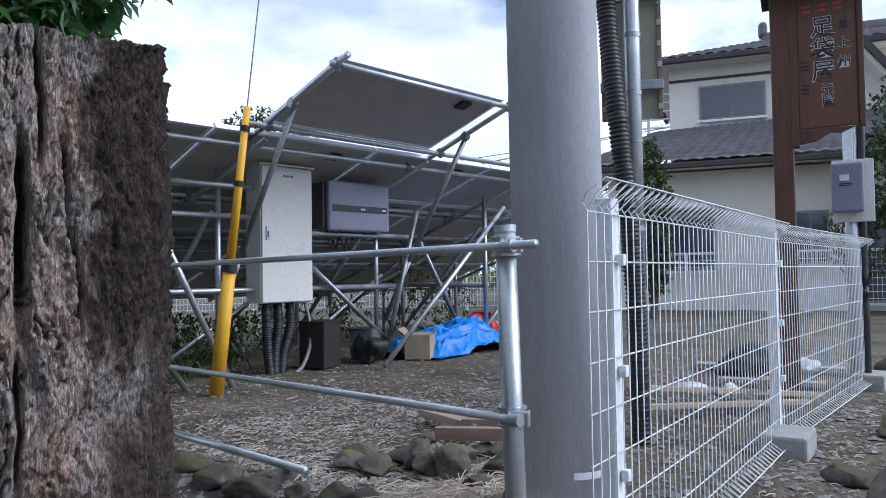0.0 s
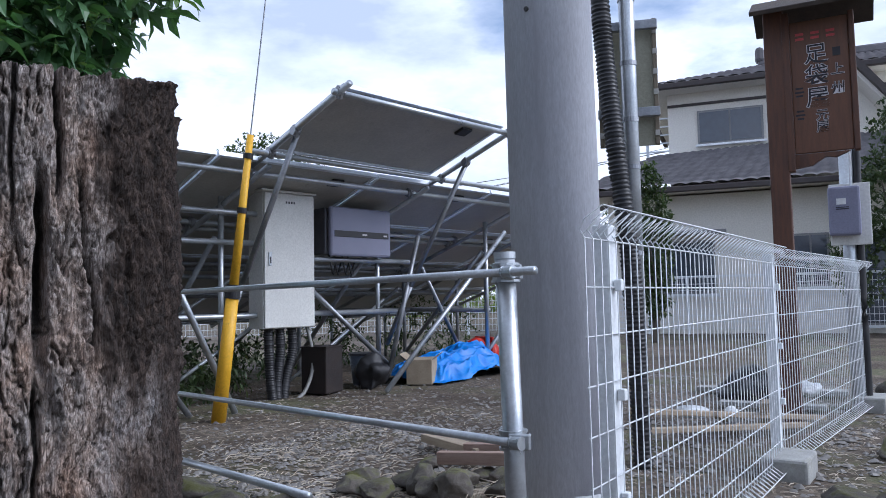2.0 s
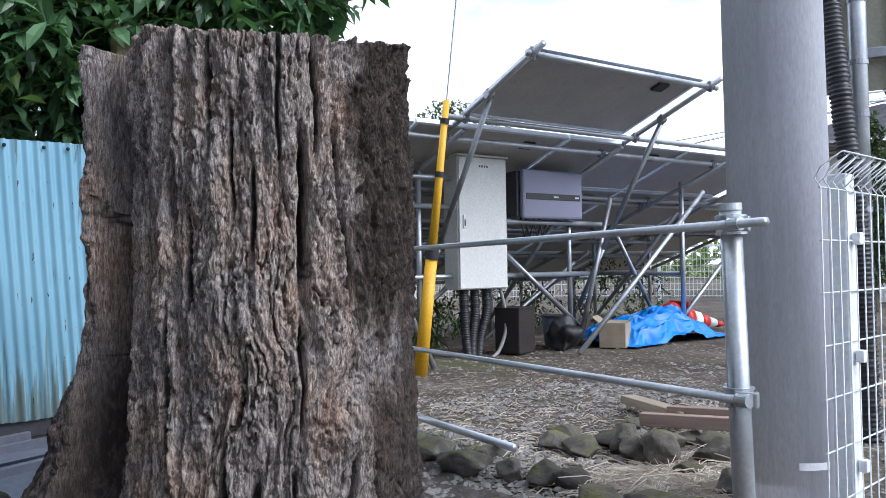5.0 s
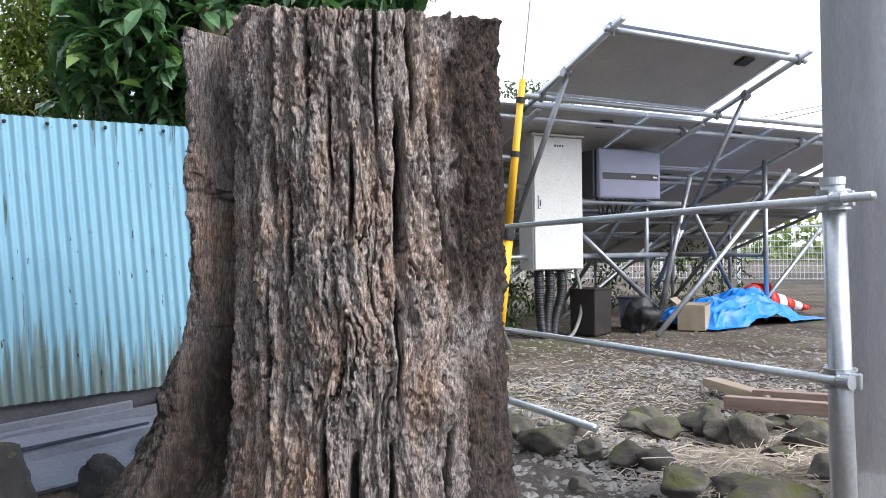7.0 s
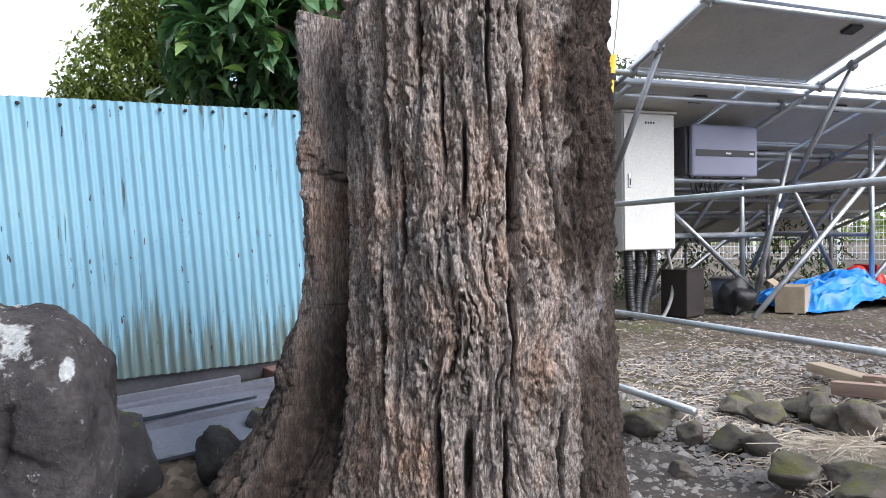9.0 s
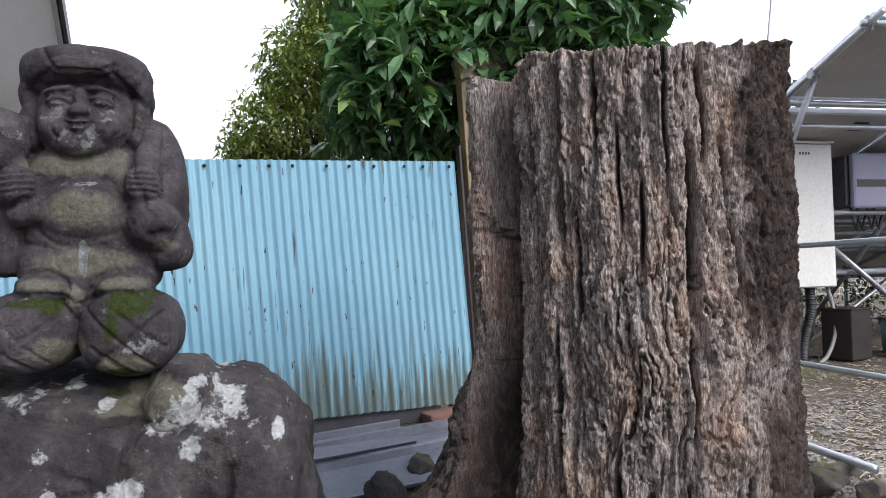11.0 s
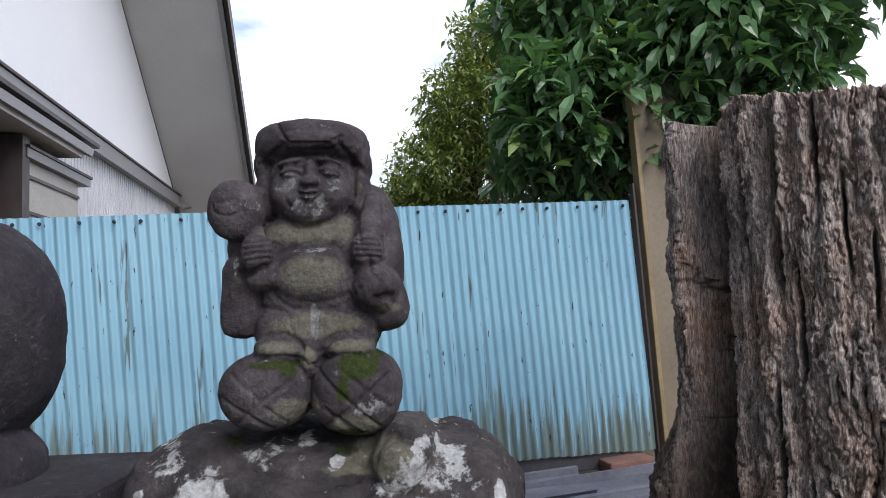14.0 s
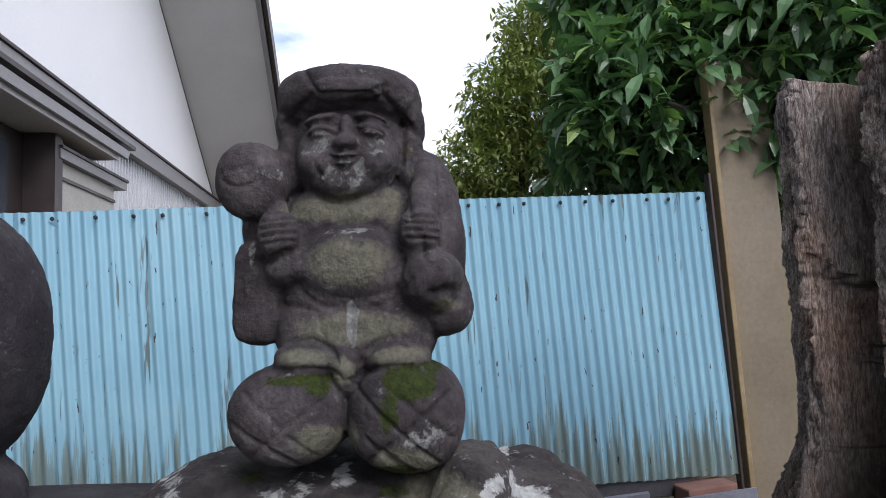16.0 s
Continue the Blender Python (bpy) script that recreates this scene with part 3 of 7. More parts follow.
            r += 0.0034 * f3 + 0.0034 * N(Vector((cb * 170, sb * 170, zz * 90)))
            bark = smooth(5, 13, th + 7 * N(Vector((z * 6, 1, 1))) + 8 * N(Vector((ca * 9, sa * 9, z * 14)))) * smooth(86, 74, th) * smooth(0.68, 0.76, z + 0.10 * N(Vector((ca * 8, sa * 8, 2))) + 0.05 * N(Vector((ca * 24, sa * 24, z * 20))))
            silver.append(math.exp(-((th - 26) / 11) ** 2 - ((z - 0.66) / 0.065) ** 2))
            if bark > 0:
                r += bark * (0.006 + 0.0065 * N(Vector((ca * 34, sa * 34, z * 40))) + 0.003 * N(Vector((ca * 80, sa * 80, z * 60))))
            # amount of shade painted into fissures and cracks
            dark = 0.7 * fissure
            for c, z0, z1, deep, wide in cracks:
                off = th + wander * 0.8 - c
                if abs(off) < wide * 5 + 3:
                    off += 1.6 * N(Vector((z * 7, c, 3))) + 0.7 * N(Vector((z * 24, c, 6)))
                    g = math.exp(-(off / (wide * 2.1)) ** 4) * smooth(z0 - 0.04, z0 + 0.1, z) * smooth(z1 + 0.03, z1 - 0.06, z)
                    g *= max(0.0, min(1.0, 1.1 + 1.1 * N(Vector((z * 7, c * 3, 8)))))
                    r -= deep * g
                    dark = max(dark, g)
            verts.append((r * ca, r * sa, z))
            # painted shade, also across the recess beside the flap
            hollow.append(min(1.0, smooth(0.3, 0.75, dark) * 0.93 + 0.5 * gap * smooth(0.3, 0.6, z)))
            # bark colour: the remnant, plus right flank, lower left and gap made darker
            bark_tone.append(min(1.0, max(bark, (0.35 + 0.57 * smooth(8, 26, th)) * smooth(0, 22, th) * smooth(95, 80, th) * (1 - 0.75 * silver[-1]), 0.8 * smooth(-68, -86, th) * smooth(0.85, 0.5, z)) + 0.45 * gap))
    faces = [(j * na + i, j * na + (i + 1) % na, (j + 1) * na + (i + 1) % na, (j + 1) * na + i) for j in range(nz) for i in range(na)]
    # the cut top: rings that sink a little towards the heart, painted darker inwards
    last = nz * na
    for ring, (f, drop) in enumerate(((0.93, 0.006), (0.7, 0.03), (0.4, 0.07))):
        start = len(verts)
        for i in range(na):
            x, y, z = verts[nz * na + i]
            verts.append((x * f, y * f, z - drop + 0.012 * noise.noise(Vector((x * f * 40, y * f * 40, 2)))))
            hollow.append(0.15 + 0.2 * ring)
            bark_tone.append(0), silver.append(0)
        faces += [(last + i, last + (i + 1) % na, start + (i + 1) % na, start + i) for i in range(na)]
        last = start
    verts.append((0, 0, 1.1))
    hollow.append(0.7), bark_tone.append(0), silver.append(0)
    faces += [(last + i, last + (i + 1) % na, len(verts) - 1) for i in range(na)]
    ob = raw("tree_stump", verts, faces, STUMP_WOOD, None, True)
    for key, values in (("hollow", hollow), ("bark_tone", bark_tone), ("silver", silver)):
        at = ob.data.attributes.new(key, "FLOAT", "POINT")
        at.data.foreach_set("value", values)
    ob.location = (*STUMP, 0)
    tagged(ob, "tall grey weathered tree stump with deep cracks standing on soil", "tree stump")


stump()


# ---- stone statues on their rocks ----
def blob(bm, at, size, turn=(0, 0, 0), seg=3):
    m = pose(*at, *turn) @ Matrix.Diagonal((*size, 1))
    bmesh.ops.create_icosphere(bm, subdivisions=seg, radius=1.0, matrix=m)


def carve(ob, voxel, soft):
    re = ob.modifiers.new("remesh", "REMESH")
    re.mode, re.voxel_size = "VOXEL", voxel
    sm = ob.modifiers.new("smooth", "SMOOTH")
    sm.factor, sm.iterations = 0.5, soft
    tex = bpy.data.textures.new("stone_relief", "CLOUDS")
    tex.noise_scale, tex.noise_depth = 0.035, 4
    ds = ob.modifiers.new("relief", "DISPLACE")
    ds.texture, ds.strength, ds.mid_level = tex, 0.009, 0.5
    tex2 = bpy.data.textures.new("stone_pits", "CLOUDS")
    tex2.noise_scale, tex2.noise_depth = 0.012, 3
    ds2 = ob.modifiers.new("pits", "DISPLACE")
    ds2.texture, ds2.strength, ds2.mid_level = tex2, 0.004, 0.5
    return ob


def lump(bm, at, size, turn=(0, 0, 0), power=(1, 1, 1), seg=4):
    """A ball squared off along its axes: a power below one fills its corners."""
    made = bmesh.ops.create_icosphere(bm, subdivisions=seg, radius=1.0)["verts"]
    m = pose(*at, *turn)
    for v in made:
        v.co = m @ Vector([math.copysign(abs(c) ** p, c) * k for c, p, k in zip(v.co, power, size)])


def settle(ob):
    """The mesh as its modifiers leave it, so that lines can be cut into it."""
    me = bpy.data.meshes.new_from_object(ob.evaluated_get(bpy.context.evaluated_depsgraph_get()))
    ob.modifiers.clear()
    ob.data = me
    me.shade_smooth()
    return me


def chisel(me, cuts):
    """Cut lines into the front, or raise them: (points in y and z, width, depth)."""
    n = len(me.vertices)
    co, no = np.empty(n * 3), np.empty(n * 3)
    me.vertices.foreach_get("co", co)
    me.vertices.foreach_get("normal", no)
    co, no = co.reshape(-1, 3), no.reshape(-1, 3)
    deep = np.zeros(n)
    for pts, width, depth in cuts:
        near = np.full(n, 9.0)
        for (y0, z0), (y1, z1) in zip(pts, pts[1:]):
            dy, dz = y1 - y0, z1 - z0
            u = np.clip(((co[:, 1] - y0) * dy + (co[:, 2] - z0) * dz) / (dy * dy + dz * dz + 1e-12), 0, 1)
            near = np.minimum(near, np.hypot(co[:, 1] - y0 - u * dy, co[:, 2] - z0 - u * dz))
        deep += depth * np.exp(-(near / width) ** 2)
    deep *= np.clip((no[:, 0] - 0.05) / 0.3, 0, 1) * (co[:, 0] > -0.03)
    co -= no * deep[:, None]
    me.vertices.foreach_set("co", co.ravel())
    me.update()


def growth(me, key, spots):
    """Where lichen, moss or worn stone sits on the front: (y, z, half width, half height, weight)."""
    n = len(me.vertices)
    co = np.empty(n * 3)
    me.vertices.foreach_get("co", co)
    co = co.reshape(-1, 3)
    value = np.zeros(n)
    for y, z, ry, rz, w in spots:
        d = np.hypot((co[:, 1] - y) / ry, (co[:, 2] - z) / rz)
        value = np.maximum(value, w * np.clip(1.5 - d, 0, 1))
    me.attributes.new(key, "FLOAT", "POINT").data.foreach_set("value", value.astype(np.float32))


def arc(cy, cz, ry, rz, a0, a1, n=9):
    return [(cy + ry * math.cos(radians(a0 + (a1 - a0) * i / n)), cz + rz * math.sin(radians(a0 + (a1 - a0) * i / n))) for i in range(n + 1)]


def statue(at, rz):
    """A squat figure of plain rounded volumes: soft flat cap, round head, belly, a mallet held up, a sack behind, two bales beneath."""
    bm = bmesh.new()
    # bales, end on; y to the figure's left, x to its front
    lump(bm, (0.0, -0.061, 0.052), (0.098, 0.067, 0.056), (0, 0, 0), (0.42, 0.9, 0.9))
    lump(bm, (0.0, 0.069, 0.047), (0.102, 0.065, 0.061), (-6, 0, 0), (0.42, 0.88, 0.88))
    box(bm, (0.15, 0.12, 0.1), (-0.05, 0.0, 0.07), None, 0.03)
    # puffed trouser hems and the robe's end between them
    lump(bm, (0.02, -0.040, 0.110), (0.062, 0.040, 0.020), (-5, 0, 0), (0.8, 0.85, 0.9))
    lump(bm, (0.02, 0.060, 0.109), (0.062, 0.038, 0.022), (6, 0, 0), (0.8, 0.85, 0.9))
    lump(bm, (0.03, 0.003, 0.100), (0.045, 0.018, 0.034))
    # skirt, narrower at the waist
    lump(bm, (-0.025, 0.009, 0.140), (0.078, 0.094, 0.045), (0, 0, 0), (0.6, 0.55, 0.7))
    lump(bm, (-0.03, 0.010, 0.175), (0.078, 0.085, 0.05), (0, 0, 0), (0.6, 0.6, 0.8))
    # trunk with a broad belly, chest above its fold
    lump(bm, (-0.035, 0.006, 0.235), (0.075, 0.092, 0.085), (0, 0, 0), (0.65, 0.7, 0.7))
    lump(bm, (0.015, 0.013, 0.217), (0.050, 0.066, 0.046), (0, 0, 0), (0.8, 0.85, 0.85))
    lump(bm, (-0.01, 0.010, 0.272), (0.046, 0.082, 0.040), (0, 0, 0), (0.8, 0.8, 0.8))
    # the arm with the mallet: fist, forearm, square hanging sleeve
    lump(bm, (0.052, -0.069, 0.252), (0.026, 0.023, 0.027), (0, 0, 10), (0.8, 0.8, 0.8))
    lump(bm, (0.026, -0.058, 0.218), (0.036, 0.031, 0.021), (14, 0, 0), (0.8, 0.8, 0.8))
    box(bm, (0.11, 0.060, 0.122), (-0.022, -0.102, 0.190), pose(0, 0, 0, -3, 0, 0), 0.02)
    lump(bm, (-0.03, -0.088, 0.262), (0.055, 0.042, 0.048), (20, 0, 0))
    rod(bm, (0.045, -0.066, 0.265), (0.02, -0.084, 0.305), 0.012, 12)
    lump(bm, (0.0, -0.106, 0.320), (0.066, 0.0415, 0.0455), (0, 4, 4), (0.36, 0.95, 0.95), 5)
    # the arm with the sack: fist, wide cuff, hanging sleeve
    lump(bm, (0.052, 0.090, 0.252), (0.026, 0.023, 0.025), (0, 0, -10), (0.8, 0.8, 0.8))
    lump(bm, (0.022, 0.100, 0.197), (0.056, 0.036, 0.036), (-20, 0, 0), (0.8, 0.8, 0.8))
    lump(bm, (0.036, 0.090, 0.226), (0.03, 0.022, 0.02))
    lump(bm, (-0.02, 0.112, 0.178), (0.06, 0.034, 0.046), (12, 0, 0), (0.7, 0.75, 0.75))
    rod(bm, (0.045, 0.092, 0.268), (0.0, 0.098, 0.335), 0.019, 12, 0.015)
    lump(bm, (-0.055, 0.092, 0.290), (0.062, 0.044, 0.075), (10, 0, 0), (0.8, 0.85, 0.85))
    lump(bm, (-0.045, 0.105, 0.225), (0.06, 0.036, 0.075), (-4, 0, 0), (0.8, 0.85, 0.85))
    # head with full cheeks, long ears
    lump(bm, (-0.035, 0.002, 0.355), (0.072, 0.074, 0.080))
    lump(bm, (-0.002, 0.003, 0.343), (0.052, 0.061, 0.056), (0, 0, 0), (0.8, 0.92, 0.95))
    lump(bm, (0.022, 0.005, 0.312), (0.030, 0.034, 0.022))
    for s in (-1, 1):
        lump(bm, (0.030, 0.005 + s * 0.033, 0.334), (0.022, 0.021, 0.019), seg=3)
        lump(bm, (0.035, 0.007 + s * 0.028, 0.371), (0.017, 0.019, 0.0095), (s * -10, 0, 0), seg=3)
        lump(bm, (0.030, 0.006 + s * 0.028, 0.387), (0.017, 0.022, 0.007), (s * -14, 0, 0), seg=3)
        lump(bm, (-0.012, 0.006 + s * 0.076, 0.352), (0.022, 0.013, 0.04), (s * 4, 0, 0), seg=3)
        lump(bm, (-0.004, 0.006 + s * 0.074, 0.324), (0.018, 0.0155, 0.019), seg=3)
    lump(bm, (0.047, 0.009, 0.356), (0.018, 0.0145, 0.0105), seg=3)
    lump(bm, (0.042, 0.008, 0.372), (0.014, 0.007, 0.018), seg=3)
    lump(bm, (0.046, 0.007, 0.3395), (0.013, 0.017, 0.0045), seg=3)
    lump(bm, (0.045, 0.007, 0.3305), (0.013, 0.013, 0.0048), seg=3)
    # soft cap: a full crown, a rim that dips to the sides, a turned-up fold in front
    lump(bm, (-0.036, 0.003, 0.422), (0.086, 0.089, 0.034), (0, -5, 0), (0.8, 0.8, 0.75), 5)
    lump(bm, (-0.034, 0.003, 0.405), (0.083, 0.087, 0.022), (0, -12, 0), (0.8, 0.8, 0.8), 5)
    lump(bm, (-0.072, 0.003, 0.38), (0.055, 0.085, 0.06))
    for s in (-1, 1):
        lump(bm, (-0.03, 0.004 + s * 0.078, 0.392), (0.04, 0.013, 0.03), seg=3)
    lump(bm, (0.044, 0.010, 0.418), (0.015, 0.042, 0.012), (0, -10, 0), (0.7, 0.6, 0.7), 3)
    ob = part("stone_statue", bm, STATUE_STONE, None, "", True)
    carve(ob, 0.0026, 3)
    ob.modifiers["relief"].strength = 0.004
    ob.modifiers["pits"].strength = 0.0026
    me = settle(ob)
    cuts = [(arc(-0.020, 0.362, 0.017, 0.0085, 160, 20), 0.0026, 0.0045), (arc(0.036, 0.364, 0.017, 0.0085, 160, 20), 0.0026, 0.0045),
            (arc(-0.020, 0.376, 0.019, 0.006, 170, 30), 0.003, 0.003), (arc(0.036, 0.378, 0.019, 0.006, 150, 10), 0.003, 0.003),
            (arc(0.007, 0.345, 0.019, 0.0098, 205, 335), 0.0026, 0.0055), (arc(0.007, 0.335, 0.016, 0.009, 220, 320), 0.003, 0.003),
            (arc(-0.002, 0.335, 0.026, 0.022, 130, 220), 0.003, 0.003), (arc(0.016, 0.335, 0.026, 0.022, 50, -40), 0.003, 0.003),
            ([(-0.010, 0.349), (0.0, 0.346), (0.018, 0.346), (0.027, 0.349)], 0.003, 0.003), (arc(0.005, 0.345, 0.058, 0.056, 200, 340, 16), 0.004, 0.004),
            ([(-0.042, 0.448), (-0.022, 0.411), (0.04, 0.410), (0.056, 0.424)], 0.0028, 0.0045), ([(-0.024, 0.414), (-0.075, 0.390)], 0.004, 0.004), ([(0.05, 0.414), (0.088, 0.372)], 0.004, 0.004),
            (arc(0.013, 0.222, 0.058, 0.045, 165, 15, 14), 0.0045, 0.004), (arc(0.013, 0.215, 0.07, 0.050, 200, 340, 14), 0.0045, 0.004),
            ([(-0.074, 0.176), (-0.03, 0.166), (0.0, 0.172)], 0.003, 0.003), ([(0.03, 0.170), (0.05, 0.163), (0.068, 0.17)], 0.003, 0.003), ([(0.012, 0.176), (0.010, 0.12)], 0.003, 0.003), ([(-0.028, 0.165), (-0.02, 0.135)], 0.003, 0.002), ([(0.055, 0.16), (0.045, 0.13)], 0.003, 0.002),
            (arc(-0.040, 0.098, 0.04, 0.036, 160, 20), 0.003, 0.004), (arc(0.060, 0.097, 0.04, 0.037, 165, 20), 0.003, 0.004), (arc(-0.040, 0.086, 0.045, 0.018, 170, 10), 0.0035, 0.004), (arc(0.060, 0.086, 0.045, 0.018, 170, 10), 0.0035, 0.004),
            (arc(-0.108, 0.320, 0.023, 0.014, 170, 375, 14), 0.0024, 0.0035), ([(-0.122, 0.325), (-0.096, 0.329)], 0.003, 0.002),
            ([(-0.100, 0.226), (-0.080, 0.221), (-0.056, 0.232)], 0.003, 0.005), (arc(0.100, 0.200, 0.034, 0.036, 150, 300), 0.003, 0.003),
            ([(0.104, 0.178), (0.122, 0.182)], 0.008, 0.012), ([(0.100, 0.212), (0.108, 0.206)], 0.006, 0.004),
            ([(0.070, 0.300), (0.083, 0.262)], 0.004, 0.004), ([(0.112, 0.345), (0.122, 0.30), (0.119, 0.25)], 0.004, 0.004), ([(0.096, 0.24), (0.094, 0.222)], 0.003, 0.004)]
    for s, y in ((-1, -0.066), (1, 0.092)):
        cuts += [([(y - 0.017, 0.2405 + q * 0.0085 + s * 0.001), (y + 0.018, 0.2415 + q * 0.0085 - s * 0.002)], 0.0019, 0.0042) for q in range(4)]
    # rope lines across the bales, crumbled here and there
    cuts += [([(-0.116, 0.050), (-0.078, 0.026), (-0.046, 0.004)], 0.0026, 0.0035), ([(-0.095, 0.012), (-0.06, 0.040), (-0.010, 0.075)], 0.0026, 0.0035), ([(-0.1, 0.082), (-0.06, 0.045)], 0.003, 0.002), ([(-0.050, 0.035), (-0.02, 0.006)], 0.003, 0.002),
             ([(0.012, 0.090), (0.05, 0.052), (0.105, 0.002)], 0.0026, 0.0045), ([(0.030, 0.006), (0.07, 0.035), (0.118, 0.075)], 0.0026, 0.0045), ([(0.030, 0.03), (0.062, 0.001)], 0.003, 0.0045), ([(0.060, 0.078), (0.12, 0.028)], 0.003, 0.003), ([(0.05, 0.015), (0.085, -0.012)], 0.003, 0.004)]
    chisel(me, cuts)
    growth(me, "sage", [(0.012, 0.218, 0.05, 0.03, 1.10), (0.0, 0.283, 0.075, 0.02, 1.05), (0.055, 0.285, 0.02, 0.03, 0.85), (0.012, 0.145, 0.075, 0.022, 1.00), (-0.04, 0.115, 0.036, 0.012, 1.05), (0.062, 0.115, 0.036, 0.012, 1.05), (0.003, 0.10, 0.014, 0.02, 1.05),
                        (-0.02, 0.028, 0.03, 0.022, 1.00), (0.07, 0.005, 0.04, 0.02, 1.05), (0.012, 0.03, 0.012, 0.025, 0.75), (0.118, 0.168, 0.02, 0.01, 0.85), (0.085, 0.31, 0.012, 0.03, 0.65), (0.075, 0.35, 0.01, 0.015, 0.65), (-0.1, 0.2, 0.02, 0.03, 0.65)])
    growth(me, "pale", [(0.004, 0.322, 0.045, 0.025, 0.57), (-0.03, 0.352, 0.028, 0.018, 0.55), (0.04, 0.352, 0.025, 0.02, 0.55), (0.007, 0.337, 0.014, 0.006, 0.6), (-0.02, 0.368, 0.012, 0.005, 0.55), (0.037, 0.368, 0.014, 0.006, 0.55), (0.012, 0.15, 0.008, 0.03, 0.85), (0.0, 0.255, 0.05, 0.006, 0.6),
                        (0.09, 0.03, 0.03, 0.02, 0.6), (-0.05, 0.095, 0.02, 0.006, 0.6), (-0.105, 0.235, 0.006, 0.02, 0.6), (0.1, 0.225, 0.012, 0.008, 0.55), (0.0, 0.2, 0.03, 0.008, 0.45), (-0.07, 0.32, 0.03, 0.01, 0.5)])
    growth(me, "moss", [(0.075, 0.088, 0.034, 0.022, 1.0), (0.055, 0.06, 0.02, 0.03, 0.75), (-0.035, 0.092, 0.05, 0.008, 0.9), (-0.022, 0.084, 0.016, 0.01, 0.9), (0.06, -0.004, 0.035, 0.009, 0.85), (-0.09, 0.002, 0.02, 0.008, 0.8), (-0.03, 0.128, 0.016, 0.006, 0.6), (0.09, 0.10, 0.03, 0.01, 0.8)])
    ob.matrix_basis = pose(*at, 0, 0, rz)
    return ob


def carved_stone(name, stops, pale, sage, moss, scale, depth):
    """Dark weathered stone with lichen, worn greenish faces and moss where they have settled, pitted all over."""
    m = bpy.data.materials.new(name)
    m.use_nodes = True
    t = m.node_tree
    b = t.nodes["Principled BSDF"]
    co = t.nodes.new("ShaderNodeTexCoord")

    def n(size, detail=8.0, rough=0.65):
        x = node(t, "ShaderNodeTexNoise", Scale=size, Detail=detail, Roughness=rough)
        wire(t, co.outputs["Object"], x.inputs["Vector"])
        return x.outputs[0]

    def mask(key, size, lo, hi):
        att = t.nodes.new("ShaderNodeAttribute")
        att.attribute_name = key
        f = t.nodes.new("ShaderNodeMath")
        f.operation = "MULTIPLY_ADD"
        wire(t, n(size, 9.0, 0.72), f.inputs[0])
        f.inputs[1].default_value = 1.5
        wire(t, att.outputs["Fac"], f.inputs[2])
        return ramp(t, scaled(f.outputs[0], 1 / 2.4), [(lo / 2.4, (0, 0, 0)), (hi / 2.4, (1, 1, 1))])

    def scaled(sock, k):
        f = t.nodes.new("ShaderNodeMath")
        f.operation = "MULTIPLY"
        wire(t, sock, f.inputs[0])
        f.inputs[1].default_value = k
        return f.outputs[0]
    fine = n(scale * 9, 7.0, 0.7)
    col = ramp(t, n(scale), stops)
    col = mixed(t, mask("sage", scale * 1.6, 1.30, 1.62), col, mixed(t, n(scale * 3), tuple(c * 0.65 for c in sage), sage))
    col = mixed(t, ramp(t, n(scale * 5, 6.0, 0.75), [(0.615, (0, 0, 0)), (0.66, (0.8, 0.8, 0.8))]), col, tuple(c * 0.7 for c in pale))
    col = mixed(t, mask("pale", scale * 3.2, 1.30, 1.42), col, mixed(t, fine, tuple(c * 0.7 for c in pale), tuple(min(1, c * 1.25) for c in pale)))
    col = mixed(t, mask("moss", scale * 3, 1.35, 1.50), col, mixed(t, fine, tuple(c * 0.25 for c in moss), tuple(c * 1.6 for c in moss)))
    col = mixed(t, 0.7, col, mixed(t, 1.0, col, ramp(t, fine, [(0.32, (0.5, 0.49, 0.49)), (0.66, (1.35, 1.35, 1.35))]), "MULTIPLY"))
    wire(t, col, b.inputs["Base Color"])
    b.inputs["Roughness"].default_value = 0.9
    b.inputs["Specular IOR Level"].default_value = 0.3
    add = t.nodes.new("ShaderNodeMath")
    add.operation = "MULTIPLY_ADD"
    wire(t, n(scale * 3.5, 8.0, 0.7), add.inputs[0])
    add.inputs[1].default_value = 1.6
    wire(t, fine, add.inputs[2])
    bp = node(t, "ShaderNodeBump", Strength=0.9, Distance=depth)
    wire(t, add.outputs[0], bp.inputs["Height"])
    wire(t, bp.outputs[0], b.inputs["Normal"])
    return m


STATUE_STONE = carved_stone("carved weathered stone", [(0.36, (0.027, 0.023, 0.027)), (0.5, (0.052, 0.046, 0.051)), (0.62, (0.078, 0.071, 0.076)), (0.74, (0.11, 0.105, 0.106))],
                            (0.19, 0.20, 0.20), (0.14, 0.138, 0.108), (0.024, 0.036, 0.005), 16, 0.0045)
ROCK = carved_stone("lichened boulder", [(0.36, (0.020, 0.018, 0.019)), (0.5, (0.042, 0.038, 0.040)), (0.62, (0.068, 0.062, 0.062)), (0.74, (0.10, 0.095, 0.09))],
                    (0.40, 0.42, 0.42), (0.15, 0.145, 0.11), (0.030, 0.042, 0.010), 10, 0.008)
tagged(statue((-0.70, -0.342, 0.714), 0), "squat dark stone statue with flat cap, mallet and sack, mossy lap", "statue", "garden statues")


